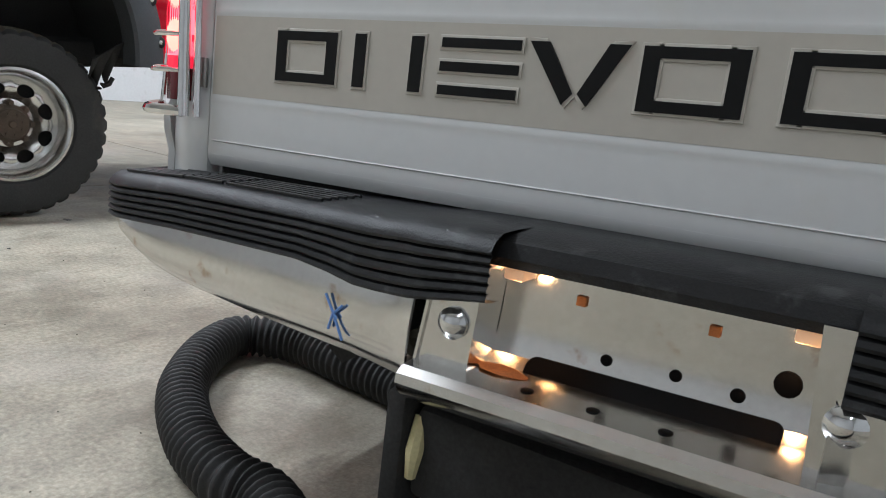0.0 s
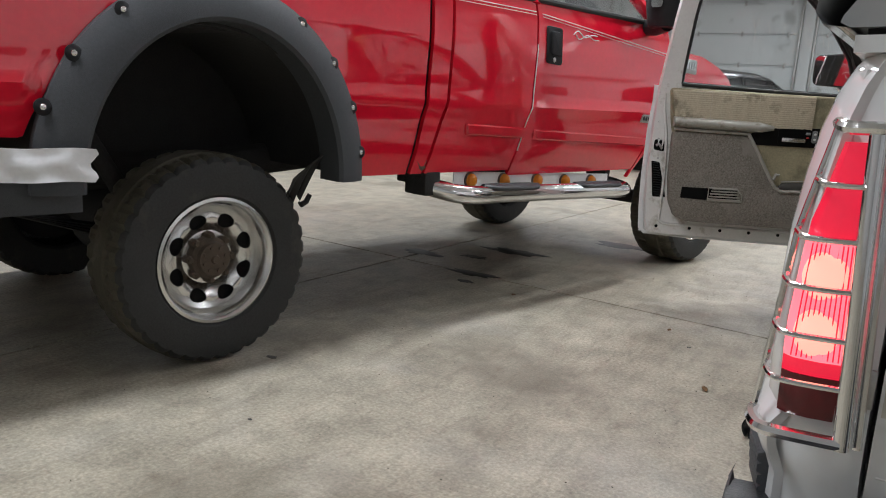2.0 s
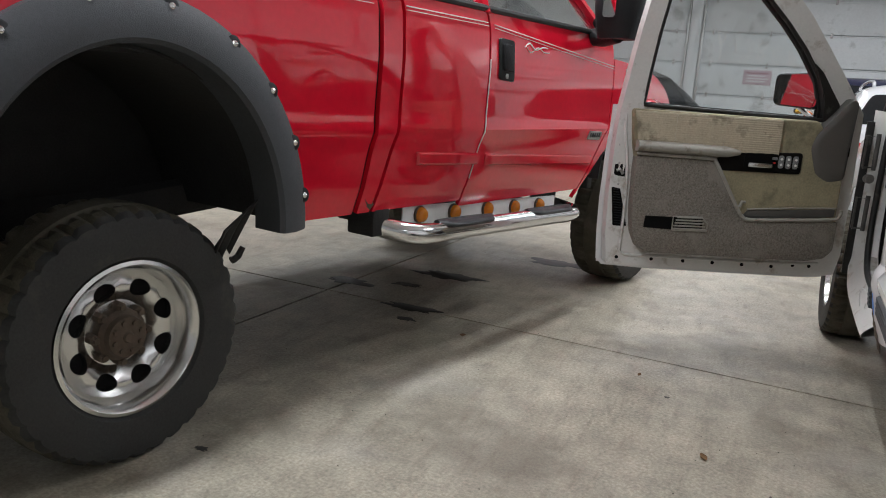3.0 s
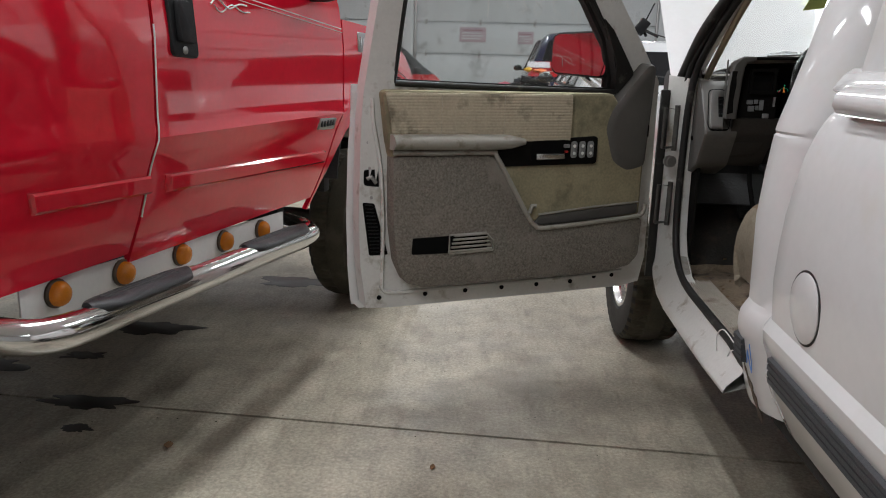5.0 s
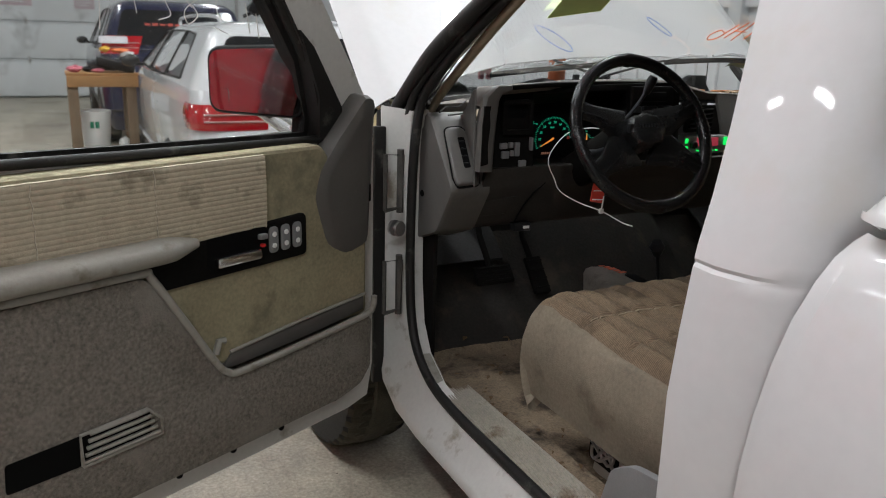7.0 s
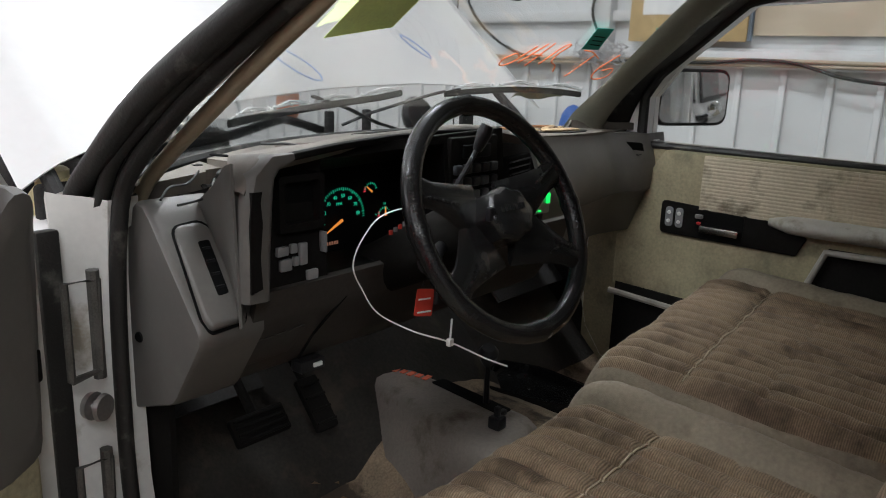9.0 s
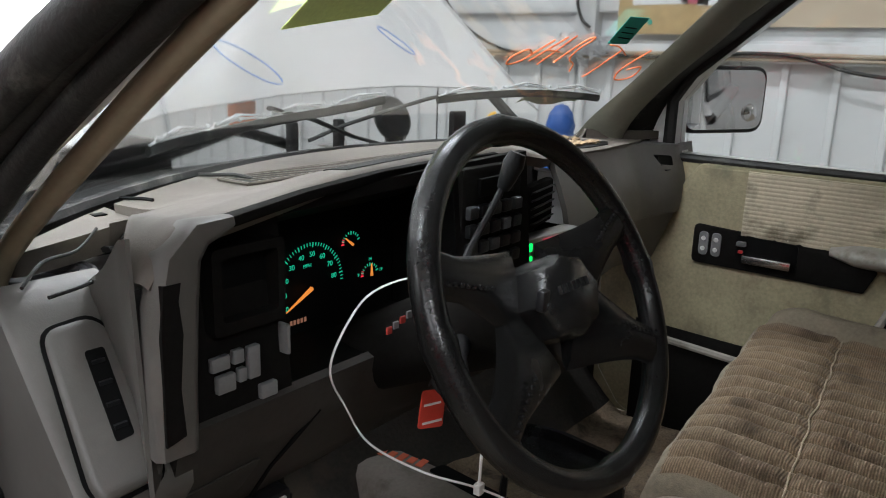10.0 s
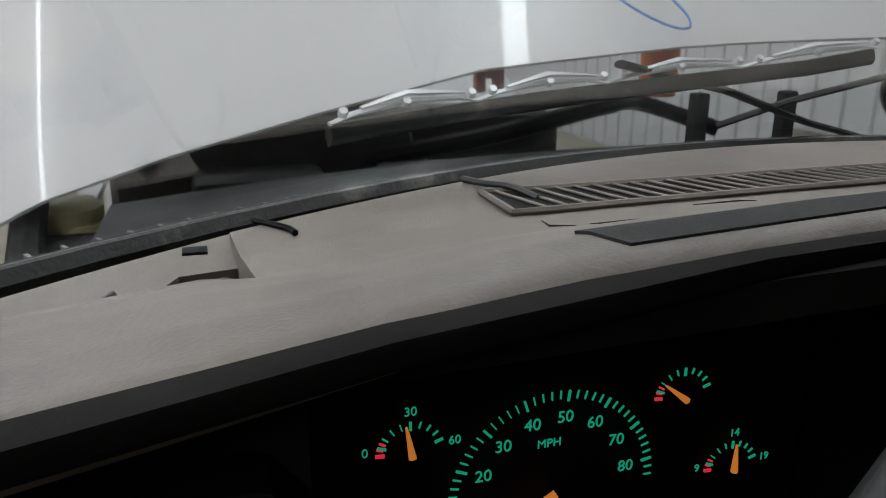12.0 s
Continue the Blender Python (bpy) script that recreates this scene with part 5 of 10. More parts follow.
# corrugated exhaust hose on the floor and its cuff
hp = smooth_path([(-0.10, -0.02, 0.20), (-0.30, 0.25, 0.13), (-0.60, 0.50, 0.06), (-0.893, 0.552, 0.056), (-1.051, 0.565, 0.056), (-1.175, 0.50, 0.056), (-1.165, 0.39, 0.056), (-1.09, 0.26, 0.056), (-0.976, 0.13, 0.056), (-0.805, 0.014, 0.056), (-0.65, -0.042, 0.056), (-0.50, -0.07, 0.056), (-0.1, -0.35, 0.056), (0.6, -0.8, 0.056), (1.3, -1.6, 0.056), (1.9, -2.6, 0.056)], 60)
bm = B()
acc, rs, pp = 0.0, [], []
last = None
dense = []
for a, b in zip(hp, hp[1:]):
    for t in (0, 0.5):
        dense.append(a.lerp(b, t))
for p in dense:
    if last is not None:
        acc += (p - last).length
    last = p
    rs.append(0.050 + 0.005 * math.cos(acc * 2 * math.pi / 0.022))
sweep(bm, dense, rs, 16)
hose = thing("exhaust_hose", "black corrugated exhaust hose curled on the floor under the bumper", "hose", (-0.9, 0.3, 0))
part("hose_body", bm, mat("black_hose_rubber", (0.028, 0.027, 0.026), 0.6, var=0.25, scale=12, bump=0.2, bscale=200, col2=(0.06, 0.055, 0.05), c2amt=0.3), hose, angle=60)
bm = B()
lathe(bm, [(0.062, -0.1), (0.064, 0.06), (0.070, 0.065), (0.070, 0.085), (0.060, 0.09)], Matrix.Translation((-0.12, -0.12, 0.16)) @ Matrix.Rotation(radians(35), 4, "Z") @ Matrix.Rotation(radians(70), 4, "X"), 24)
bmesh.ops.solidify(bm, geom=bm.faces[:], thickness=0.003)
part("hose_cuff", bm, STEEL, hose, "grey metal hose cuff")

# topper shell over the bed
tp = thing("truck_topper", "white fibreglass topper with dark windows on the truck bed", "topper", (0, 1.0, 1.16))
for s in (-1, 1):
    bm = B()
    prof = [(0.885, 1.165), (0.915, 1.170), (0.925, 1.185), (0.922, 1.205), (0.905, 1.222), (0.880, 1.232), (0.868, 1.25)]
    loft(bm, [[sh((s * x, y, z)) for x, z in prof] for y in lin(-0.01, 2.02, 8)], False, False)
    bmesh.ops.solidify(bm, geom=bm.faces[:], thickness=0.008)
    part("base_rail", bm, WHITE, tp, "white rounded base rail", angle=50)
    bm = B()
    slab(bm, rounded([(0.12, 1.285), (1.90, 1.285), (1.84, 1.60), (0.16, 1.60)], 0.05), lambda a, b, d: V(s * (0.868 - 0.16 * (b - 1.25) + d), a, b), -0.004, 0.004)
    sw = part("side_window", bm, TINT, tp, "dark tinted side window")
    o_ = rounded([(0.09, 1.255), (1.96, 1.255), (1.88, 1.63), (0.13, 1.63)], 0.06)
    i_ = rounded([(0.12, 1.285), (1.90, 1.285), (1.84, 1.60), (0.16, 1.60)], 0.05)
    bm = B()
    rim(bm, o_, i_, lambda a, b, d: V(s * (0.868 - 0.16 * (b - 1.25) + d), a, b), 0.0, 0.010)
    part("window_frame", bm, SEAL, sw)
    bm = B()
    sheet(bm, lambda u, v: sh((s * (0.868 - 0.16 * (0.5 * v)), -0.01 + 2.03 * u, 1.25 + 0.5 * v)), lin(0, 1, 5), lin(0, 1, 5), 0.01)
    part("side_wall", bm, WHITE, tp)
bm = B()
sheet(bm, lambda u, v: V(-0.79 + 1.58 * u, -0.01 + 2.03 * v, 1.75 + 0.05 * math.sin(math.pi * u)), lin(0, 1, 7), lin(0, 1, 4), 0.01)
part("roof", bm, WHITE, tp)
bm = B()
box(bm, (0, 2.00, 1.46), (1.60, 0.03, 0.56), 0.01)
part("front_wall", bm, TINT, tp)
bm = B()
prof = [(0.004, 1.088), (-0.022, 1.094), (-0.030, 1.104), (-0.030, 1.124), (-0.020, 1.134), (0.0, 1.137)]
loft(bm, [[sh((x, y + 0.05 * max(0, abs(x) - 0.74) / 0.10, z - 0.02 * max(0, abs(x) - 0.70) / 0.1)) for y, z in prof] for x in lin(-0.86, 0.86, 20)], False, False)
bmesh.ops.solidify(bm, geom=bm.faces[:], thickness=0.006)
part("rear_lip", bm, WHITE, tp, "white lip above the tailgate, paint chipped", angle=50)
bm = B()
box(bm, (0, 0.005, 1.44), (1.62, 0.02, 0.60), 0.01)
part("rear_hatch", bm, WHITE, tp)
bm = B()
random.seed(7)
for k in range(14):
    x = random.uniform(-0.78, -0.5)
    blob(bm, sh((x, -0.028, 1.094 + 0.006 * random.random())), (0.003 + 0.006 * random.random(), 0.002, 0.003), k, 1, 0.5)
part("paint_chip", bm, RUST, tp)

# ---- white pickup: cab shell ----
def cab_x(z):
    return interp(z, [(0.36, 0.885), (0.46, 0.920), (0.55, 0.940), (0.62, 0.955), (0.655, 0.955), (0.69, 0.935), (0.90, 0.945), (1.05, 0.935), (1.12, 0.925), (1.20, 0.900), (1.50, 0.805), (1.70, 0.735)])


for s in (-1, 1):
    # cab corner behind the door
    bm = B()
    rings = []
    for z in (0.42, 0.46, 0.50, 0.55, 0.59, 0.605, 0.62, 0.64, 0.66, 0.675, 0.69, 0.72, 0.80, 0.90, 1.0, 1.08, 1.100, 1.106, 1.112, 1.13, 1.20, 1.30, 1.40, 1.50, 1.60, 1.70, 1.80):
        X = cab_x(z)
        yd = interp(z, [(0.42, 2.340), (0.62, 2.345), (0.86, 2.336), (1.09, 2.331), (1.20, 2.338), (1.31, 2.352), (1.39, 2.366), (1.49, 2.382), (1.7, 2.40)])
        cr = -0.004 if abs(z - 1.106) < 0.001 else 0.0
        rings.append([V(s * (X - 0.075), yd + 0.02, z), V(s * (X - 0.060), yd + 0.004, z), V(s * (X - 0.012), yd, z), V(s * (X - 0.002 + cr), yd - 0.008, z), V(s * (X + 0.002 + cr), yd - 0.05, z), V(s * (X - 0.002 + cr), 2.26, z),
                      V(s * (X - 0.012 + cr), 2.225, z), V(s * (X - 0.030 + cr), 2.195, z), V(s * (X - 0.06), 2.165, z), V(s * (X - 0.12), 2.14, z), V(s * (X - 0.3), 2.125, z)])
    loft(bm, rings, False, False)
    bmesh.ops.solidify(bm, geom=bm.faces[:], thickness=0.006)
    part("cab_corner", bm, WHITE, wt, "white cab corner pillar with rusted foot" if s < 0 else "", angle=30)
    # jamb from the outer door line to the seal
    outp = [(2.40, 0.400), (2.6, 0.390), (2.9, 0.385), (3.20, 0.385), (3.34, 0.40), (3.44, 0.45), (3.505, 0.54), (3.535, 0.66), (3.520, 0.85), (3.495, 1.0), (3.475, 1.10), (3.468, 1.17), (3.474, 1.225)]
    inp = [(2.41, 0.470), (2.6, 0.470), (2.9, 0.470), (3.12, 0.472), (3.25, 0.490), (3.345, 0.540), (3.395, 0.62), (3.415, 0.74), (3.420, 0.88), (3.420, 1.0), (3.418, 1.09), (3.410, 1.16), (3.402, 1.215)]
    bm = B()
    rows_ = []
    for (a, b), (c, d) in zip(outp, inp):
        rows_.append([V(s * 0.80, a + 0.02, b + 0.03), V(s * 0.905, a + 0.02, b - 0.004), V(s * 0.945, a + 0.012, b - 0.012), V(s * 0.948, a, b), V(s * 0.940, 0.8 * a + 0.2 * c, 0.8 * b + 0.2 * d), V(s * 0.905, 0.35 * a + 0.65 * c, 0.35 * b + 0.65 * d), V(s * 0.890, c, d), V(s * 0.84, c + 0.004, d + 0.002)])
    loft(bm, rows_, False, False)
    bmesh.ops.solidify(bm, geom=bm.faces[:], thickness=0.006)
    part("door_jamb", bm, JAMB, wt, "scuffed white door jamb and sill", angle=40)
    if s < 0:
        # roof-rail seal: two rubber lips and a beige trim up the windscreen pillar
        up_o = [(0.905, 3.475, 1.13), (0.902, 3.490, 1.20), (0.895, 3.40, 1.285), (0.888, 3.30, 1.362), (0.875, 3.20, 1.425), (0.860, 3.10, 1.482), (0.838, 2.95, 1.572), (0.808, 2.75, 1.685), (0.780, 2.50, 1.745), (0.765, 2.34, 1.75)]
        bm = B()
        sweep(bm, [V(s * a, b, c) for a, b, c in smooth_path(up_o, 4)], 0.019, 10, flat=(0.9, 1.1))
        part("outer_seal", bm, SEAL, wt, "weathered black rubber drip seal", angle=60)
        up_i = [(0.885, 2.37, 0.482), (0.885, 2.6, 0.480), (0.885, 2.9, 0.480), (0.885, 3.10, 0.482), (0.885, 3.24, 0.500), (0.885, 3.335, 0.55), (0.885, 3.385, 0.63), (0.885, 3.405, 0.75), (0.884, 3.410, 0.90), (0.882, 3.408, 1.05), (0.878, 3.400, 1.16), (0.868, 3.385, 1.245), (0.858, 3.295, 1.328), (0.845, 3.18, 1.41), (0.824, 3.02, 1.51), (0.797, 2.82, 1.62), (0.768, 2.54, 1.69), (0.75, 2.40, 1.69), (0.73, 2.34, 1.55), (0.80, 2.33, 1.25), (0.84, 2.335, 1.0), (0.86, 2.35, 0.7)]
        bm = B()
        sweep(bm, [V(s * a, b, c) for a, b, c in smooth_path(up_i, 4, True)], 0.0135, 8, closed=True)
        part("door_seal", bm, SEAL, wt, "black rubber seal round the door opening", angle=60)
        bm = B()
        sweep(bm, [V(s * a, b, c) for a, b, c in smooth_path([(0.822, 3.46, 1.15), (0.815, 3.425, 1.23), (0.812, 3.225, 1.368), (0.805, 3.045, 1.482), (0.785, 2.85, 1.605), (0.75, 2.5, 1.68)], 4)], 0.012, 8)
        part("pillar_trim", bm, BEIGE if s < 0 else GREYP, wt, "beige trim strip on the windscreen pillar" if s < 0 else "", angle=60)
        # structural windscreen pillar outside
        bm = B()
        sweep(bm, [V(s * a, b, c) for a, b, c in ((0.86, 3.53, 1.19), (0.84, 3.36, 1.335), (0.81, 3.13, 1.48), (0.775, 2.88, 1.64), (0.74, 2.66, 1.76))], 0.030, 10)
        part("windscreen_pillar", bm, WHITE, wt)
    # inner trim strip beside the seal, kick panel
    bm = B()
    rows_ = [[V(s * 0.872, c + 0.004, d + 0.006), V(s * 0.845, c + 0.012, d + 0.008), V(s * 0.835, c + 0.03, d + 0.01)] for c, d in inp[4:]]
    loft(bm, rows_, False, False)
    bmesh.ops.solidify(bm, geom=bm.faces[:], thickness=0.004)
    part("jamb_trim", bm, ARMV, wt)
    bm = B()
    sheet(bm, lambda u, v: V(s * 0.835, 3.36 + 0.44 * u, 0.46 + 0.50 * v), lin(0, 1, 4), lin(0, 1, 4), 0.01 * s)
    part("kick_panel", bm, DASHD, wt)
    # ribbed sill plate
    bm = B()
    n = 13
    prof = []
    for k in range(n):
        x = 0.872 - 0.092 * k / (n - 1)
        prof += [(x + 0.0024, 0.481), (x + 0.0008, 0.4845), (x - 0.0020, 0.4845), (x - 0.0032, 0.481)]
    prof += [(0.770, 0.475), (0.770, 0.455), (0.878, 0.470)]
    loft(bm, [[V(s * x, y, z) for x, z in prof] for y in (2.37, 2.8, 3.24)], True, True)
    part("sill_plate", bm, SILLP, wt, "ribbed grey sill plate", angle=20)
    # fenders
    bm = B()
    fy = [3.53, 3.535] + [3.96 + 0.42 * math.sin(t) for t in lin(-math.pi / 2, math.pi / 2, 17)] + [4.5, 4.6, 4.66]
    fz = [0.42, 0.5, 0.555, 0.60, 0.635, 0.665, 0.69, 0.75, 0.85, 0.95, 1.03, 1.08, 1.11, 1.125]
    def fen(u, v):
        y = fy[int(u)]
        q = (y - 3.96) / 0.42
        zb = 0.42 if abs(q) >= 1 else max(0.42, 0.40 + 0.42 * math.sqrt(1 - q * q))
        z = zb + (fz[int(v)] - 0.42) * (1.125 - zb) / 0.705
        x = bed_x(z) if z < 1.0 else interp(z, [(1.0, 0.935), (1.06, 0.92), (1.10, 0.88), (1.125, 0.80)])
        return V(s * (x - 0.05 * max(0, y - 4.4) / 0.26), y, z)
    sheet(bm, fen, range(len(fy)), range(len(fz)), 0.008 * s)
    part("front_fender", bm, WHITE, wt, angle=24)
    bm = B()
    sheet(bm, lambda u, v: V(s * (0.45 + 0.46 * v), 3.96 + 0.43 * math.cos(u), 0.42 + 0.43 * math.sin(u)), lin(-0.1, 2.42, 18), lin(0, 1, 3), 0.008)
    part("wheel_housing", bm, DARK, wt)

# blue marker scrawl and torn sheet metal at the foot of the driver's corner
bm = B()
for pts in ([(2.272, 0.535), (2.262, 0.560), (2.256, 0.575)], [(2.256, 0.575), (2.246, 0.535), (2.240, 0.520)], [(2.240, 0.520), (2.230, 0.55), (2.232, 0.598)]):
    sweep(bm, [V(-cab_x(z) - 0.0025, y, z) for y, z in pts], 0.0014, 5)
part("marker_scrawl", bm, BLUEM, wt, "blue marker scrawl")
bm = B()
prof = [(0.935, 0.553), (0.950, 0.556), (0.950, 0.566), (0.945, 0.569), (0.952, 0.572), (0.952, 0.582), (0.947, 0.585), (0.954, 0.588), (0.954, 0.598), (0.948, 0.601), (0.955, 0.604), (0.955, 0.613), (0.945, 0.619), (0.935, 0.619)]
loft(bm, [[V(-x - 0.002, y, z - 0.022) for x, z in prof] for y in lin(2.280, 2.345, 3)], True, True)
part("rub_strip_end", bm, TRIM, wt, angle=20)
bm = B()
random.seed(11)
for y0, z0, dy, dz in ((2.300, 0.528, -0.012, -0.016), (2.262, 0.470, -0.010, -0.020)):
    zig = [V(-cab_x(z0 + dz * k) - 0.001, y0 + dy * k + 0.008 * random.uniform(-1, 1), z0 + dz * k) for k in range(5)]
    sweep(bm, zig, [0.002, 0.005, 0.003, 0.006, 0.001], 5)
part("torn_metal", bm, RUST, wt, "torn rusty sheet metal at the cab corner")
bm = B()
sweep(bm, smooth_path([(-0.945, 2.36, 0.55), (-0.965, 2.40, 0.575), (-0.972, 2.43, 0.55), (-0.965, 2.44, 0.50)], 5), 0.0018, 5)
sweep(bm, smooth_path([(-0.90, 2.38, 0.49), (-0.93, 2.41, 0.515), (-0.95, 2.39, 0.505), (-0.955, 2.36, 0.53)], 5), 0.0018, 5)
part("loose_wire", bm, WHITEP, wt, "thin loose wires at the sill")

# roof, rear wall with window, floor, firewall
bm = B()
sheet(bm, lambda u, v: V((-0.76 + 1.52 * u), 2.10 + 1.05 * v, 1.79 + 0.05 * math.sin(math.pi * u) + 0.02 * math.sin(math.pi * v) - 0.045 * v * v), lin(0, 1, 9), lin(0, 1, 7), 0.04)
part("roof", bm, WHITE, wt)
bm = B()
sheet(bm, lambda u, v: V((-0.74 + 1.48 * u), 2.12 + 1.00 * v, 1.74 + 0.05 * math.sin(math.pi * u) - 0.03 * v), lin(0, 1, 7), lin(0, 1, 5), 0.015)
part("headliner", bm, GREYP, wt)
bm = B()
box(bm, (0, 2.10, 0.80), (1.70, 0.03, 0.72), 0.005)
o_ = rounded([(-0.72, 1.16), (0.72, 1.16), (0.70, 1.78), (-0.70, 1.78)], 0.03)
i_ = rounded([(-0.62, 1.22), (0.62, 1.22), (0.58, 1.58), (-0.58, 1.58)], 0.06)
rim(bm, o_, i_, lambda a, b, d: V(a, 2.10 + d, b), -0.015, 0.015)
part("rear_wall", bm, GREYP, wt)
bm = B()
slab(bm, i_, lambda a, b, d: V(a, 2.10 + d, b), -0.002, 0.002)
part("rear_window", bm, TINT, wt)
bm = B()
def carpet(u, v):
    x = -0.80 + 1.60 * u
    y = 2.12 + 1.66 * v
    z = 0.462 + 0.30 * max(0, y - 3.46) / 0.32
    z += 0.13 * max(0, 1 - (x / 0.30) ** 2) ** 0.8 * min(1, max(0, (y - 2.5) / 0.4))
    z += 0.010 * noise.noise(V(x * 7, y * 7, 1.3)) + 0.004 * noise.noise(V(x * 30, y * 30, 2))
    return V(x, y, z)
sheet(bm, carpet, lin(0, 1, 60), lin(0, 0.82, 50), 0.02)
part("floor_carpet", bm, FLOORC, wt, "dirty brown cab carpet with leaves and grit", angle=60)
# front end of the same carpet; its dark colour paints the dash's shade
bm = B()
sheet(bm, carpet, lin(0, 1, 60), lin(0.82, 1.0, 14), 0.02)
part("shaded_carpet_end", bm, mat("carpet_in_dash_shade", (0.016, 0.013, 0.010), 0.9, var=0.5, scale=9, bump=0.6, bscale=90, col2=(0.040, 0.030, 0.020), c2amt=0.30, c2scale=9), wt, "front end of the cab carpet, coloured dark for the shade under the dash", angle=60)
bm = B()
box(bm, (0, 3.80, 0.91), (1.66, 0.04, 0.54), 0.01)
part("firewall", bm, DARK, wt)
bm = B()
box(bm, (0, 2.85, 0.40), (1.70, 1.9, 0.08), 0.02)
part("cab_underside", bm, DARK, wt)

# passenger door with its panel (kept shut)
bm = B()
o_ = [(2.33, 0.44), (3.42, 0.44), (3.50, 0.60), (3.50, 1.14), (3.46, 1.40), (3.30, 1.53), (3.12, 1.68), (2.36, 1.72), (2.33, 1.20)]
i_ = [(2.40, 1.200), (3.30, 1.205), (3.360, 1.206), (3.373, 1.23), (3.373, 1.34), (3.30, 1.435), (3.10, 1.605), (2.44, 1.63), (2.42, 1.40)]
px = lambda b: interp(b, [(1.05, 0.860), (1.19, 0.855), (1.8, 0.845)])
rim(bm, [Vector(p) for p in o_], [Vector(p) for p in i_], lambda a, b, d: V(px(b) + d, a, b), -0.05, 0.03)
pdoor = part("passenger_door", bm, WHITE, wt, "closed white passenger door with olive panel", angle=30)
bm = B()
slab(bm, [Vector(p) for p in i_], lambda a, b, d: V(px(b) + d, a, b), -0.004, 0.0)
part("side_window", bm, GLASS, pdoor).visible_shadow = False
bm = B()
sweep(bm, [(px(1.197) - 0.05, 2.38, 1.196), (px(1.197) - 0.05, 3.40, 1.198)], 0.011, 8)
sweep(bm, [(0.803, 3.385, 1.19), (0.803, 3.385, 1.34), (0.803, 3.34, 1.41), (0.80, 3.105, 1.61), (0.80, 2.9, 1.66)], 0.016, 8)
part("window_seal", bm, SEAL, pdoor)


LOCKR = mat("red_lock_mark", (0.55, 0.02, 0.02), 0.5, var=0.05)


def door_trim(fn, par, mir, cord_u, plate_u, arm_u, side):
    """Shared inner panel parts: fn(u, z, n); u runs back from the hinge."""
    # velour field
    b_ = B()
    poly = [(0.125, 0.70), (0.125, 0.90), (0.21, 1.06), (0.275, 1.156), (1.145, 1.158), (1.125, 1.0), (1.11, 0.93), (0.82, 0.93), (0.68, 0.70)]
    slab(b_, rounded([Vector(p) for p in poly], 0.02, 3), lambda a, b, d: fn(a, b, d), 0.0, 0.055, 0.01)
    part("velour_panel", b_, VELOUR, par, "worn olive velour door panel", angle=12)
    # ribbed corduroy insert with stitched columns
    b_ = B()
    zs = lin(0.992, 1.150, 65)
    us = [cord_u + (1.138 - cord_u) * t for t in lin(0, 1, 61)]
    def cord(u, v):
        i, j = int(u), int(v)
        rib = 0.0016 * (1 if j % 4 < 2 else 0)
        col = -0.0035 * math.exp(-(((us[i] - cord_u) % 0.058 - 0.029) / 0.004) ** 2)
        e = 0.004 * math.sin(math.pi * (j / 64)) ** 0.4
        return fn(us[i] - 0.03 * (1.0 - (zs[j] - 0.99) / 0.16) * (us[i] > 1.1), zs[j], 0.0575 + rib + col + e)
    sheet(b_, cord, range(61), range(65), 0.006 * side)
    part("corduroy_insert", b_, CORD, par, "stained beige ribbed corduroy insert", angle=80)
    for k in range(9):
        b_ = B()
        u = cord_u + 0.035 + (1.10 - cord_u - 0.04) * k / 8
        sweep(b_, [fn(u + 0.002 * math.sin(3 * j + k), 0.994 + 0.152 * j / 8, 0.0650) for j in range(9)], 0.0014, 5)
        part("stitched_seam", b_, mat("pale_seam", (0.50, 0.45, 0.35), 0.9, var=0.2, scale=30), par)
    # armrest
    b_ = B()
    rings = []
    for t in lin(0, 1, 17):
        u = arm_u + (1.118 - arm_u) * t
        e = min(1.0, 0.45 + 4 * t) if t < 0.14 else 1.0
        zc = 0.988 + 0.004 * t
        h_ = 0.026 * e
        dep = (0.062 if t > 0.35 else 0.052 + 0.01 * t / 0.35) * e
        rings.append([fn(u, zc + h_ * math.sin(q) * (1.0 if math.cos(q) > 0 else 0.9), 0.050 + dep * max(0, math.cos(q)) ** 0.6 + 0.004 * math.cos(q)) for q in lin(-math.pi / 2 - 0.3, math.pi / 2 + 0.3, 13)])
    loft(b_, rings, True, True)
    part("armrest", b_, ARMV, par, "grimy grey-beige vinyl armrest", angle=50)
    # black switch plate
    b_ = B()
    u0, u1 = plate_u
    poly = [(u0, 0.905), (u0, 1.005), (u1 + 0.05, 0.990), (u1 + 0.14, 0.955), (u1 + 0.115, 0.902)]
    slab(b_, rounded([Vector(p) for p in poly], [0.015, 0.015, 0.006, 0.006, 0.004], 3), lambda a, b, d: fn(a, b, d), 0.05, 0.064, 0.004)
    part("switch_plate", b_, DASHD, par, "black switch plate")
    b_ = B()
    slab(b_, rounded([(u0 + 0.118, 0.925), (u0 + 0.118, 0.995), (u0 + 0.272, 0.990), (u0 + 0.272, 0.922)], 0.012), lambda a, b, d: fn(a, b, d), 0.060, 0.0655)
    part("handle_recess", b_, GAUGE, par)
    b_ = B()
    boxm(b_, Matrix.Translation(fn(u0 + 0.200, 0.937, 0.074)) @ mir, (0.115, 0.022, 0.016), 0.005)
    part("door_pull", b_, ALU, par, "chrome inside door handle")
    b_ = B()
    boxm(b_, Matrix.Translation(fn(u0 + 0.132, 0.952, 0.068)) @ mir, (0.011, 0.007, 0.012), 0.002)
    part("lock_flag", b_, LOCKR, par, "red lock indicator")
    b_ = B()
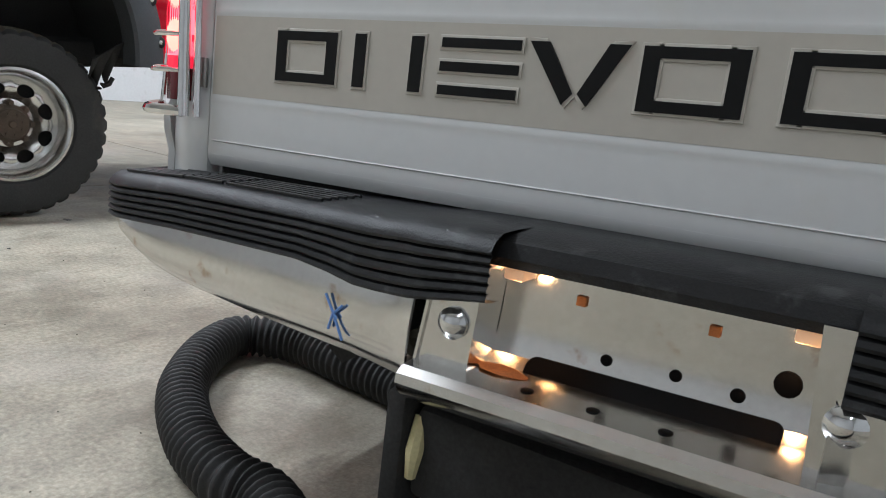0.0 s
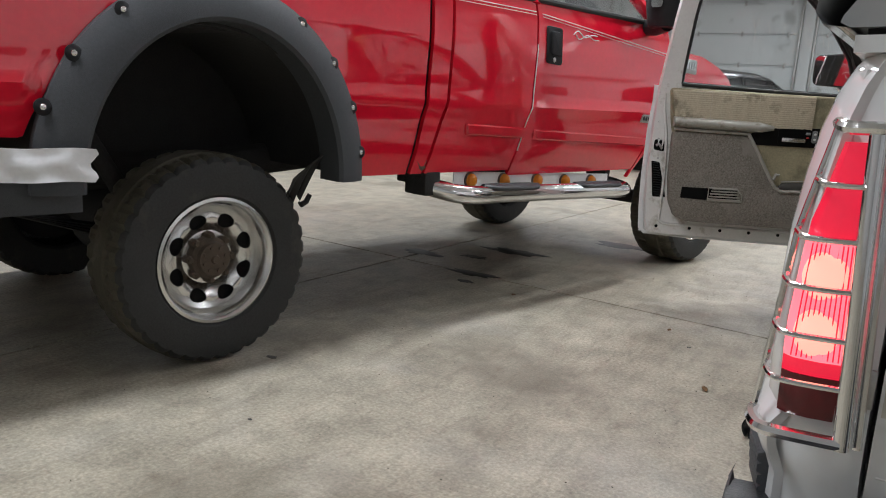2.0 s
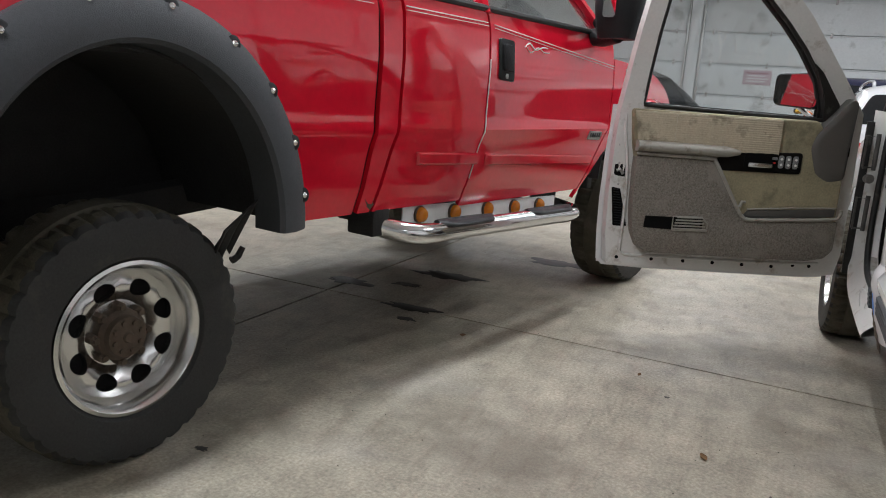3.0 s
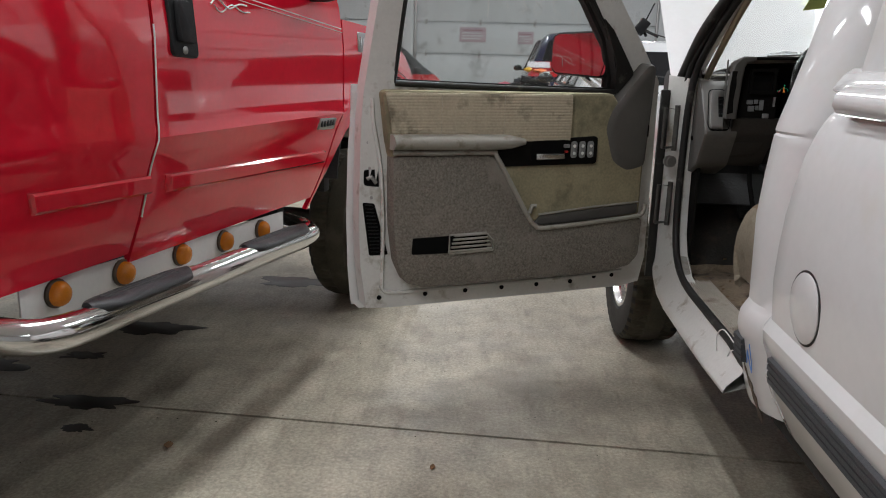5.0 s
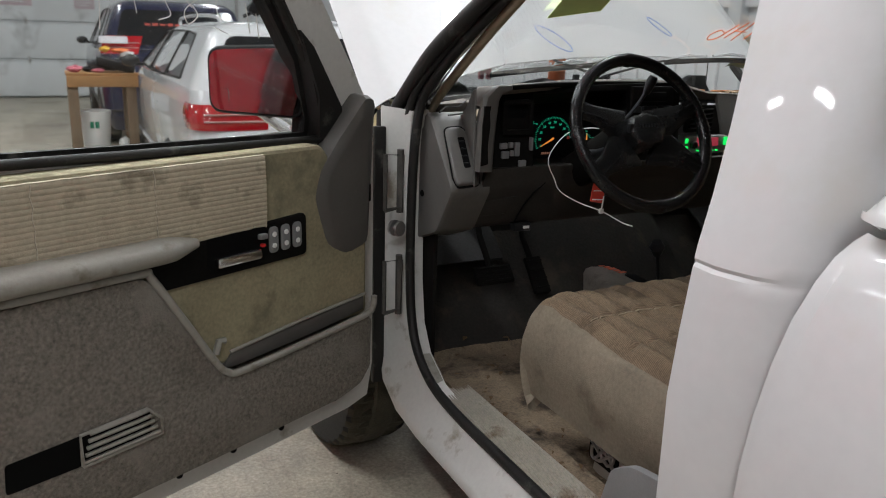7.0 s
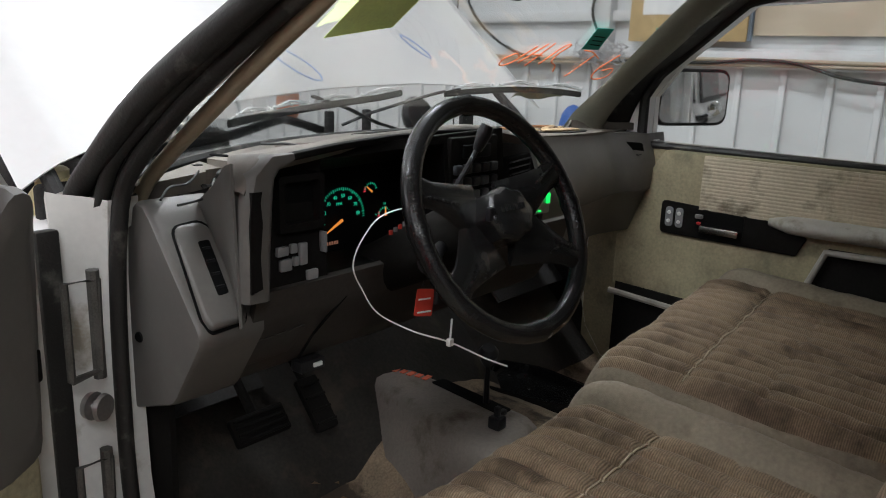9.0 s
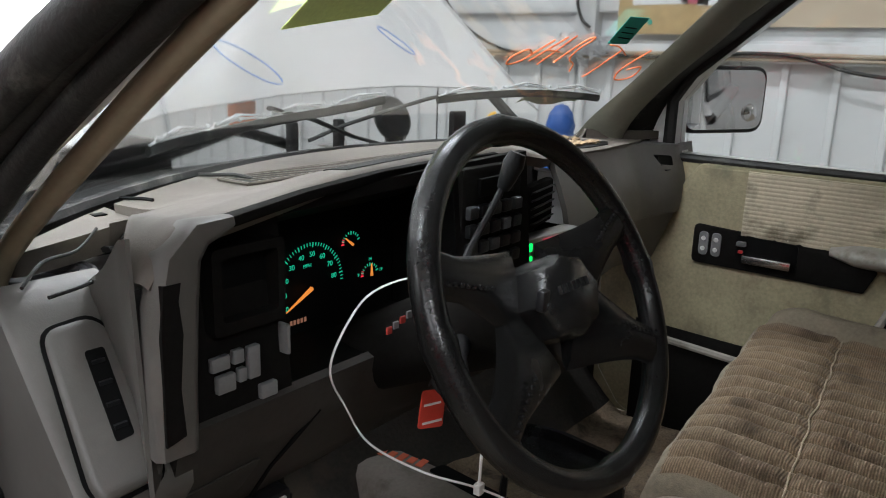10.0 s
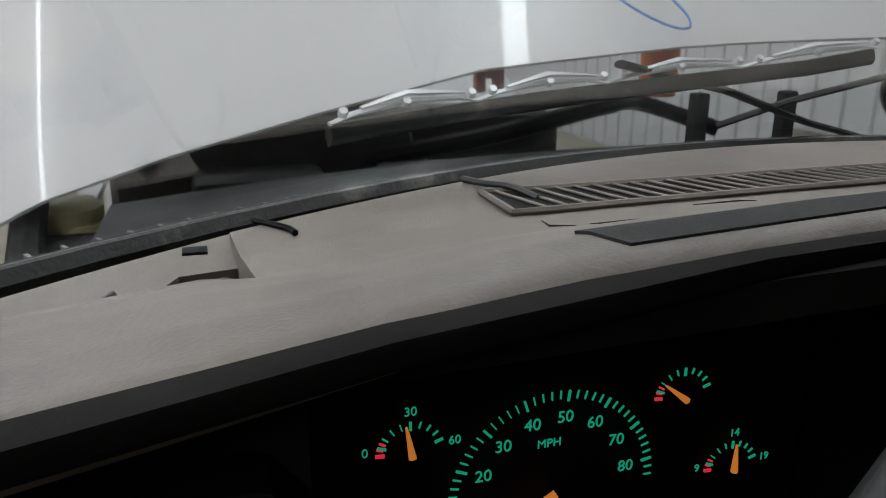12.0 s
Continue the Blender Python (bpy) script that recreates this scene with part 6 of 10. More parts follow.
    boxm(b_, Matrix.Translation(fn(u0 + 0.132, 0.972, 0.069)) @ mir, (0.022, 0.012, 0.014), 0.003)
    part("lock_switch", b_, BUTTON, par)
    k = 3 if side > 0 else 2
    for j in range(k):
        b_ = B()
        slab(b_, rounded([(u0 + 0.018 + 0.034 * j, 0.928), (u0 + 0.018 + 0.034 * j, 0.988), (u0 + 0.044 + 0.034 * j, 0.988), (u0 + 0.044 + 0.034 * j, 0.928)], 0.012), lambda a, b, d: fn(a, b, d), 0.062, 0.068, 0.003)
        part("window_switch", b_, BUTTON, par)
        b_ = B()
        for zz in (0.945, 0.971):
            disc(b_, fn(u0 + 0.031 + 0.034 * j, zz, 0.067), fn(0.5, 1, 1) - fn(0.5, 1, 0), 0.006, 0.004, 10)
        part("switch_dot", b_, WHITEP, par)


PD = lambda u, z, n: V(0.838 - n, 3.55 - u * 0.93, z + 0.035)
door_trim(PD, pdoor, Matrix.Rotation(math.pi / 2, 4, "Z") @ Matrix.Rotation(math.pi / 2, 4, "X"), 0.412, (0.285, 0.60), 0.630, -1)
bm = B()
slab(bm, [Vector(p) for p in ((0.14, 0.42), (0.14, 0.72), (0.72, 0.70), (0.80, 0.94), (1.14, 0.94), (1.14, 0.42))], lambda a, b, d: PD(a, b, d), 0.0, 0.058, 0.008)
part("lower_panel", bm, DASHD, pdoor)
bm = B()
sweep(bm, [PD(0.13, 0.69, 0.075), PD(0.62, 0.665, 0.08), PD(0.70, 0.68, 0.08), PD(0.80, 0.93, 0.075), PD(1.1, 0.94, 0.075)], 0.010, 8)
part("pocket_lip", bm, ARMV, pdoor)
bm = B()
slab(bm, rounded([(2.36, 0.46), (3.54, 0.46), (3.54, 1.192), (2.36, 1.192)], 0.02, 2), lambda a, b, d: V(0.802 - d, a, b), -0.02, 0.0)
part("front_filler", bm, VELOUR, pdoor)
# passenger mirror
bm = B()
PMF = lambda a, b, d: V(1.03 + a * 0.792 - d * 0.61, 3.33 - a * 0.61 - d * 0.792, b)
slab(bm, rounded([(-0.13, 1.245), (0.125, 1.250), (0.125, 1.430), (-0.12, 1.428)], 0.04, 5), PMF, -0.05, 0.01, 0.008)
pm = part("mirror", bm, PLASTIC, wt, "black passenger door mirror")
bm = B()
slab(bm, rounded([(-0.12, 1.256), (0.115, 1.261), (0.115, 1.419), (-0.11, 1.417)], 0.035, 5), PMF, 0.010, 0.013)
part("mirror_glass", bm, MIRROR, pm)
bm = B()
lathe(bm, [(0.024, 0), (0.022, 0.006), (0.012, 0.011), (0.002, 0.012)], Matrix.Translation(PMF(0.075, 1.305, 0.013)) @ V(-0.61, -0.792, 0).to_track_quat("Z", "Y").to_matrix().to_4x4(), 20, True)
part("blind_spot_mirror", bm, MIRROR, pm, "small round stick-on mirror")
bm = B()
sweep(bm, [(0.90, 3.42, 1.26), (1.0, 3.42, 1.28), (1.06, 3.42, 1.32)], 0.022, 8)
part("mirror_arm", bm, PLASTIC, pm)

# windscreen, cowl, wipers
def ws(x, t, d=0.0):
    """Windscreen surface; t from 0 at its foot to 1; d outwards."""
    y = 3.79 - 0.5 * x * x - 0.655 * t
    z = 1.25 + 0.468 * t
    return V(x * (1 - 0.03 * t), y + 0.58 * d, z + 0.81 * d)


bm = B()
sheet(bm, lambda u, v: ws(u, v), lin(-0.80, 0.66, 19), lin(-0.03, 1, 7), 0.005)
wsh = part("windshield", bm, GLASS, wt, "clear windshield with marker writing", angle=80)
wsh.visible_shadow = False
bm = B()
sweep(bm, [ws(x, -0.035, -0.004) for x in lin(-0.80, 0.80, 21)], 0.013, 8)
part("windshield_seal", bm, SEAL, wt)
bm = B()
PA = smooth_path([(0.69, 3.62, 1.19), (0.638, 3.54, 1.282), (0.606, 3.411, 1.39), (0.567, 3.300, 1.484), (0.534, 3.20, 1.570), (0.50, 3.06, 1.68)], 4)
PB = smooth_path([(0.82, 3.44, 1.17), (0.815, 3.41, 1.30), (0.812, 3.345, 1.405), (0.81, 3.222, 1.505), (0.81, 3.116, 1.60), (0.81, 2.98, 1.70)], 4)
loft(bm, [[a, a + (b - a) * 0.05 + V(0, -0.022, -0.006), a + (b - a) * 0.3 + V(-0.008, -0.034, -0.012), a + (b - a) * 0.46 + V(-0.008, -0.026, -0.010), a + (b - a) * 0.55 + V(0, -0.006, 0), a + (b - a) * 0.58 + V(0.01, 0.03, 0.01)] for a, b in zip(PA, PB)], False, False)
bmesh.ops.solidify(bm, geom=bm.faces[:], thickness=0.004)
part("pillar_cover", bm, GREYP, wt, "grey-olive pillar cover", angle=60)
bm = B()
loft(bm, [[a + (b - a) * 0.54 + V(0, 0.004, 0.002), a + (b - a) * 0.80 + V(0, -0.008, 0), b + V(0, 0, 0), b + V(0.03, 0.03, 0)] for a, b in zip(PA, PB)], False, False)
bmesh.ops.solidify(bm, geom=bm.faces[:], thickness=0.004)
part("pillar_seal", bm, SEAL, wt, angle=60)
# dark liner between the two rubber lips of the driver side
bm = B()
sweep(bm, smooth_path([(-0.893, 3.44, 1.16), (-0.885, 3.395, 1.265), (-0.873, 3.30, 1.345), (-0.860, 3.195, 1.418), (-0.841, 3.065, 1.500), (-0.815, 2.89, 1.605), (-0.787, 2.635, 1.69), (-0.770, 2.45, 1.72)], 4), 0.012, 8)
part("pillar_liner", bm, SEAL, wt, angle=60)
bm = B()
sheet(bm, lambda u, v: V(u, 3.83 - 0.5 * u * u * (1 - 0.3 * v) + 0.20 * v, 1.215 - 0.015 * v), lin(-0.74, 0.74, 21), lin(0, 1, 4), 0.02)
cowl = part("cowl", bm, PLASTIC, wt, "black slotted cowl panel")
bm = B()
for k in range(74):
    x = -0.76 + 1.52 * k / 73
    p = V(x, 3.845 - 0.5 * x * x * 0.96, 1.2275)
    boxm(bm, Matrix.Translation(p) @ Matrix.Rotation(0.5, 4, "Z"), (0.0028, 0.036, 0.003))
part("cowl_slot", bm, BUTTON, cowl)


ALUB = mat("bright_wiper_metal", (0.80, 0.81, 0.82), 0.40, metal=0.35, var=0.05, scale=20)


def wiper(pts, arm):
    pa = [ws(x, t, 0.010) for x, t in pts]
    b_ = B()
    sweep(b_, pa, 0.0065, 6, flat=(0.8, 1.5))
    w_ = part("wiper", b_, SEAL, wt, "windshield wiper with bright metal bridges")
    up = V(0, -0.35, 0.93)
    for i in range(0, len(pa) - 2, 2):
        b_ = B()
        a, m_, c = pa[i], pa[i + 1], pa[min(i + 2, len(pa) - 1)]
        sweep(b_, [a + up * 0.010, a * 0.7 + m_ * 0.3 + up * 0.015, m_ + up * 0.019, m_ * 0.3 + c * 0.7 + up * 0.015, c + up * 0.010], [0.0018, 0.0022, 0.0034, 0.0022, 0.0018], 6, flat=(1.5, 0.9))
        for q in (a * 0.85 + m_ * 0.15, m_ * 0.15 + c * 0.85, m_):
            disc(b_, q + up * 0.017 + V(0, -0.006, 0), (0, -0.7, 0.7), 0.0040, 0.005, 8)
        part("wiper_bridge", b_, ALUB, w_)
        b_ = B()
        sweep(b_, [a * 0.6 + m_ * 0.4 + up * 0.019, m_ + up * 0.026, c * 0.8 + m_ * 0.2 + up * 0.019], [0.0015, 0.0034, 0.0015], 6, flat=(1.4, 0.8))
        part("bridge_claw", b_, ALUB, w_)
    b_ = B()
    sweep(b_, [ws(x, t, 0.024) for x, t in arm], 0.006, 8, flat=(1.4, 0.7))
    part("wiper_arm", b_, SEAL, w_)


def wsxt(x, z):
    return (x, (z - 1.25) / 0.468)


wiper([wsxt(*p) for p in ((-0.562, 1.294), (-0.50, 1.298), (-0.43, 1.302), (-0.36, 1.306), (-0.29, 1.310), (-0.21, 1.315), (-0.13, 1.321), (-0.05, 1.328), (0.018, 1.340))], [wsxt(*p) for p in ((-0.28, 1.325), (-0.1, 1.29), (0.08, 1.24), (0.25, 1.20))])
wiper([wsxt(*p) for p in ((0.177, 1.336), (0.25, 1.342), (0.32, 1.347), (0.39, 1.350), (0.46, 1.349), (0.53, 1.345), (0.60, 1.338))], [wsxt(*p) for p in ((0.23, 1.340), (0.17, 1.326), (0.09, 1.300), (0.01, 1.272), (-0.05, 1.24))])

# orange scribble on the glass, cards and mirror
bm = B()
strokes = [[(0.26, 1.446), (0.235, 1.455), (0.215, 1.440), (0.225, 1.425), (0.25, 1.43), (0.262, 1.45), (0.275, 1.475)], [(0.300, 1.482), (0.275, 1.432)], [(0.318, 1.485), (0.308, 1.425)], [(0.285, 1.455), (0.325, 1.452)],
           [(0.345, 1.430), (0.355, 1.475), (0.372, 1.482), (0.365, 1.458), (0.375, 1.438), (0.40, 1.428), (0.415, 1.412)], [(0.43, 1.470), (0.46, 1.466), (0.50, 1.45)], [(0.475, 1.46), (0.47, 1.41), (0.465, 1.40)],
           [(0.545, 1.462), (0.535, 1.42), (0.555, 1.395), (0.585, 1.402), (0.575, 1.425), (0.55, 1.418)]]
for st_ in strokes:
    sweep(bm, [ws(*wsxt(x, z), -0.004) for x, z, *_ in smooth_path([(a, b, 0) for a, b in st_], 5)], 0.0019, 5)
part("marker_scribble", bm, ORANGEM, wsh, "orange hand-drawn scribble on the glass")
bm = B()
sheet(bm, lambda u, v: ws(*wsxt(-0.545 + 0.20 * u, 1.470 + 0.06 * v + 0.035 * u), -0.012 - 0.01 * u), lin(0, 1, 6), lin(0, 1, 4), 0.001)
part("hanging_card", bm, LIME, wt, "yellow-green card behind the windshield top")
bm = B()
sheet(bm, lambda u, v: ws(*wsxt(0.375 + 0.03 * v + 0.05 * u, 1.53 - 0.052 * v), -0.010), lin(0, 1, 4), lin(0, 1, 4), 0.001)
part("teal_tag", bm, TEAL, wt, "teal paper tag with dark lines")
bm = B()
for k in range(3):
    sweep(bm, [ws(*wsxt(0.392 + 0.008 * k, 1.512 - 0.010 * k), -0.0125), ws(*wsxt(0.425 + 0.008 * k, 1.510 - 0.010 * k), -0.0125)], 0.0012, 4)
part("tag_line", bm, DASHD, wt)
bm = B()
boxm(bm, Matrix.Translation((-0.235, 3.20, 1.585)) @ Matrix.Rotation(radians(12), 4, "Z"), (0.26, 0.05, 0.075), 0.022)
rv = part("rear_view_mirror", bm, PLASTIC, wt, "black rear-view mirror")
bm = B()
sweep(bm, [(-0.235, 3.215, 1.585), (-0.24, 3.30, 1.585)], 0.012, 8)
part("mirror_stem", bm, PLASTIC, rv)
bm = B()
sheet(bm, lambda u, v: ws(0.41 + 0.15 * u, (1.345 - 0.02 * v - 1.25) / 0.468 + 0.004 * math.sin(14 * u), 0.012 + 0.006 * math.sin(9 * u)), lin(0, 1, 14), lin(0, 1, 4), 0.001)
part("dead_leaf", bm, mat("olive_leaf", (0.12, 0.13, 0.06), 0.7, var=0.2), wt, "dry olive leaf under the wiper")

# raised hood, seen from its outer face
def hd(x, t, d=0.0):
    e = interp(x, [(-0.87, 3.75), (-0.82, 3.769), (-0.675, 3.812), (-0.51, 3.850), (-0.33, 3.888), (-0.05, 3.912), (0.05, 3.917), (0.35, 3.928), (0.75, 3.92), (0.90, 3.89), (0.97, 3.86)])
    y = e + t * (4.55 - e)
    z = 1.17 + 0.87 * (y - 3.72)
    return V(x, y - 0.656 * d, z + 0.755 * d)


bm = B()
sheet(bm, lambda u, v: hd(u, v, 0.012 * math.cos(2.2 * (u - 0.05)) - 0.02 * max(0, abs(u - 0.05) - 0.84) / 0.07), lin(-0.87, 0.97, 90), lin(0, 1.0, 9), -0.004)
hood = part("hood", bm, WHITE, wt, "raised white hood with blue marker rings", angle=50)
for cx, cy, ax, ay, by in ((-0.095, 3.972, 0.056, 0.036, 0.035), (0.452, 4.042, 0.036, 0.033, 0.022)):
    bm = B()
    pts = []
    for q in lin(0, 2 * math.pi * 1.04, 40):
        X, Y = cx + ax * math.cos(q), cy - ay * math.cos(q) + by * math.sin(q)
        p = V(X, Y, 1.17 + 0.87 * (Y - 3.72))
        d_ = 0.012 * math.cos(2.2 * (X - 0.05)) + 0.0215
        pts.append(V(p.x, p.y - 0.656 * d_, p.z + 0.755 * d_))
    sweep(bm, pts, 0.0017, 5)
    part("marker_ring", bm, BLUEM, hood, "blue marker ring")
for s in (-1, 1):
    bm = B()
    sweep(bm, [(s * 0.80, 3.60 + 0.06, 1.08), (s * 0.81, 3.74, 1.15), (s * 0.80, 3.95, 1.33)], 0.016, 8)
    part("hood_hinge", bm, DARK, wt)

# engine bay seen under the hood edge
bm = B()
box(bm, (0, 4.25, 0.82), (1.55, 0.85, 0.30), 0.06)
box(bm, (0.0, 4.2, 1.02), (0.55, 0.6, 0.18), 0.06)
box(bm, (-0.45, 4.15, 1.00), (0.25, 0.35, 0.22), 0.05)
sweep(bm, smooth_path([(-0.5, 3.9, 1.08), (-0.3, 4.05, 1.12), (0.1, 4.1, 1.14), (0.4, 4.0, 1.10)], 6), 0.025, 8)
part("engine", bm, ENGINE, wt, "grimy dark engine bay")
bm = B()
lathe(bm, [(0.05, 0), (0.055, 0.06), (0.05, 0.10), (0.035, 0.12), (0.035, 0.135), (0.005, 0.137)], Matrix.Translation((-0.775, 3.845, 1.050)), 24, True)
rsv = part("brake_reservoir", bm, CREAM, wt, "cream plastic fluid reservoir with its cap")
bm = B()
lathe(bm, [(0.036, 0), (0.038, 0.02), (0.03, 0.026), (0.004, 0.027)], Matrix.Translation((-0.785, 3.845, 1.180)), 20, True)
part("reservoir_cap", bm, mat("dull_cream_cap", (0.42, 0.37, 0.22), 0.55, var=0.15, scale=14), rsv)

# ---- open driver door ----
DH, DU, DN = V(-0.953, 3.433, 0), V(-0.903, -0.430, 0).normalized(), V(0.430, -0.903, 0).normalized()


def D(u, z, n=0.0):
    """On the open door: u back from the hinge, z height, n towards the cab side."""
    lean = 0.0 if z < 1.16 else 0.22 * (z - 1.16)
    return DH + DU * u + DN * (n + lean) + V(0, 0, z)


DM = Matrix(((DU.x, 0, DN.x, 0), (DU.y, 0, DN.y, 0), (0, 1, 0, 0), (0, 0, 0, 1)))
DOUT = [(0.045, 0.52), (0.065, 0.425), (0.14, 0.411), (0.45, 0.408), (0.80, 0.408), (1.10, 0.408), (1.182, 0.413), (1.202, 0.56), (1.208, 0.72), (1.205, 0.90), (1.200, 1.06), (1.192, 1.15), (1.174, 1.32), (1.155, 1.50), (1.13, 1.68), (1.07, 1.765), (0.85, 1.785), (0.66, 1.775), (0.545, 1.74), (0.41, 1.615), (0.29, 1.480), (0.165, 1.335), (0.055, 1.20), (0.045, 0.9)]
DWIN = [(0.24, 1.158), (0.30, 1.158), (0.40, 1.160), (0.55, 1.163), (0.75, 1.167), (0.95, 1.172), (1.06, 1.175), (1.088, 1.177), (1.092, 1.185), (1.091, 1.20), (1.090, 1.22), (1.088, 1.26), (1.082, 1.36), (1.072, 1.50), (1.055, 1.64), (1.00, 1.70), (0.85, 1.712), (0.70, 1.702), (0.62, 1.68), (0.50, 1.575), (0.395, 1.470), (0.30, 1.350), (0.242, 1.21), (0.238, 1.165)]
bm = B()
# shell: outer skin below the window, thick edge, and the upper frame
rim(bm, [Vector(p) for p in DOUT], [Vector(p) for p in DWIN], lambda a, b, d: D(a, b, d), -0.09, 0.0)
door = part("driver_door", bm, JAMB, wt, "open white driver door with worn beige and grey trim", angle=30)
# flange lip along the rear and bottom edge
bm = B()
lip = [(1.190, 1.14), (1.206, 0.95), (1.212, 0.72), (1.208, 0.55), (1.198, 0.42), (1.185, 0.402), (1.0, 0.396), (0.6, 0.396), (0.2, 0.398), (0.08, 0.405)]
sweep(bm, [D(a, b, -0.092) for a, b in lip], 0.012, 8, flat=(1.0, 1.6))
part("door_edge", bm, WHITE, door, angle=60)
bm = B()
sheet(bm, lambda u, v: D(0.03 + 1.18 * u, 0.40 + 0.77 * v, -0.10 - 0.02 * math.sin(math.pi * v)), lin(0, 1, 5), lin(0, 1, 9), 0.006)
part("door_skin", bm, WHITE, door)
bm = B()
slab(bm, [Vector(p) for p in DWIN], lambda a, b, d: D(a, b, d), -0.046, -0.042)
part("door_glass", bm, GLASS, door, "door glass with white marker scribble").visible_shadow = False
bm = B()
sweep(bm, [D(a, b, -0.012) for a, b in DWIN[7:22]], 0.013, 8)
sweep(bm, [D(a, b + 0.002, 0.004) for a, b in DWIN[0:8]], 0.010, 8)
part("window_seal", bm, SEAL, door, angle=60)
bm = B()
slab(bm, [Vector(p) for p in ((0.235, 1.155), (0.245, 1.165), (0.262, 1.262), (0.345, 1.41), (0.30, 1.375), (0.185, 1.235), (0.17, 1.155))], lambda a, b, d: D(a, b, d), -0.02, 0.012)
part("corner_seal", bm, SEAL, door)

door_trim(D, door, DM, 0.452, (0.335, 0.60), 0.632, 1)

# carpeted lower panel
bm = B()
poly = [(0.125, 0.555), (0.16, 0.515), (0.24, 0.497), (0.60, 0.492), (1.00, 0.492), (1.06, 0.512), (1.092, 0.58), (1.108, 0.70), (1.112, 0.85), (1.112, 0.945), (0.95, 0.945), (0.757, 0.943), (0.735, 0.925), (0.60, 0.710), (0.570, 0.682), (0.535, 0.672), (0.30, 0.686), (0.140, 0.699), (0.122, 0.690)]
slab(bm, rounded([Vector(p) for p in poly], 0.012, 3), lambda a, b, d: D(a, b, d), 0.0, 0.072, 0.006)
part("carpet_panel", bm, CARPET, door, "dusty grey carpet on the lower door panel", angle=30)
bm = B()
lipp = [(1.112, 0.958), (0.95, 0.955), (0.765, 0.953), (0.742, 0.940), (0.672, 0.828), (0.605, 0.718), (0.578, 0.690), (0.535, 0.680), (0.30, 0.694), (0.150, 0.706), (0.122, 0.722), (0.118, 0.75)]
sweep(bm, [D(p[0], p[1], 0.075) for p in smooth_path([(a, b, 0) for a, b in lipp], 4)], 0.0085, 8)
part("pocket_lip", bm, ARMV, door, "grey vinyl lip round the map pocket", angle=60)
bm = B()
slab(bm, rounded([(0.14, 0.715), (0.14, 0.752), (0.555, 0.722), (0.578, 0.69), (0.53, 0.688), (0.30, 0.70)], 0.006, 2), lambda a, b, d: D(a, b, d), 0.052, 0.060, 0.003)
part("map_pocket", bm, DASH, door, "dark inside of the map pocket")
bm = B()
sweep(bm, [D(0.135, 0.757, 0.060), D(0.35, 0.745, 0.061), D(0.56, 0.727, 0.062)], 0.004, 6)
sweep(bm, [D(0.600, 0.735, 0.066), D(0.590, 0.762, 0.066), D(0.575, 0.760, 0.066)], 0.008, 6)
part("pocket_edge", bm, ARMV, door)
# speaker vent in the carpet
bm = B()
slab(bm, rounded([(0.765, 0.607), (0.765, 0.672), (1.040, 0.668), (1.044, 0.612)], 0.006, 2), lambda a, b, d: D(a, b, d), 0.070, 0.0745)
part("vent_well", bm, GAUGE, door)
for j in range(5):
    bm = B()
    zc = 0.616 + 0.0135 * j
    sweep(bm, [D(0.906 - 0.004 * j, zc, 0.078), D(0.80, zc + 0.002, 0.079), D(0.748 + 0.006 * j, zc + 0.003, 0.078)], 0.0042, 6)
    part("vent_slat", bm, ARMV, door)
bm = B()
sweep(bm, [D(a, b, 0.077) for a, b in ((0.908, 0.610), (0.908, 0.673), (0.772, 0.676), (0.742, 0.645), (0.742, 0.612), (0.908, 0.608))], 0.0038, 6)
part("vent_frame", bm, ARMV, door)
# grey moulded speaker housing by the hinge
bm = B()
rings = []
for k, (ins, n) in enumerate(((0.0, 0.0), (0.002, 0.040), (0.010, 0.056), (0.050, 0.066), (0.075, 0.067))):
    poly = [Vector(p) for p in ((0.120, 0.885), (0.112, 1.235), (0.120, 1.262), (0.150, 1.268), (0.225, 1.165), (0.285, 1.095), (0.305, 1.03), (0.285, 0.965), (0.265, 0.905), (0.20, 0.868))]
    c = Vector((0.19, 1.06))
    q = [c + (p - c) * (1 - ins * 4.2) for p in poly]
    rings.append([D(p.x, p.y, n) for p in rounded(q, 0.02, 2)])
loft(bm, rings, True, True)
part("speaker_housing", bm, DASH, door, "grey moulded speaker housing", angle=28)
bm = B()
slab(bm, rounded([(0.120, 1.0), (0.120, 1.045), (0.150, 1.045), (0.150, 1.0)], 0.004, 2), lambda a, b, d: D(a, b, d), 0.05, 0.064)
part("housing_latch", bm, DASHD, door)
# plugs and screws along the bottom
for u in (1.135, 0.965, 0.81, 0.665, 0.52, 0.375, 0.27, 0.19):
    bm = B()
    disc(bm, D(u, 0.447 + 0.012 * (u < 0.3), 0.0), DN, 0.0085, 0.005, 10)
    part("panel_plug", bm, GAUGE, door)
for u, z in ((1.130, 0.487), (1.172, 0.90), (1.165, 0.80), (1.178, 0.985)):
    bm = B()
    disc(bm, D(u, z, 0.0), DN, 0.006, 0.003, 8)
    part("door_screw", bm, STEEL, door)
# latch and pressure vent in the rear edge
bm = B()
slab(bm, rounded([(1.135, 0.835), (1.135, 0.895), (1.192, 0.895), (1.192, 0.842)], 0.01, 2), lambda a, b, d: D(a, b, d), -0.004, 0.0025)
lt = part("door_latch", bm, GAUGE, door, "greasy door latch")
bm = B()
sweep(bm, [D(1.150, 0.85, 0.004), D(1.168, 0.872, 0.008), D(1.182, 0.864, 0.006)], 0.007, 8)
part("latch_claw", bm, STEEL, lt)
bm = B()
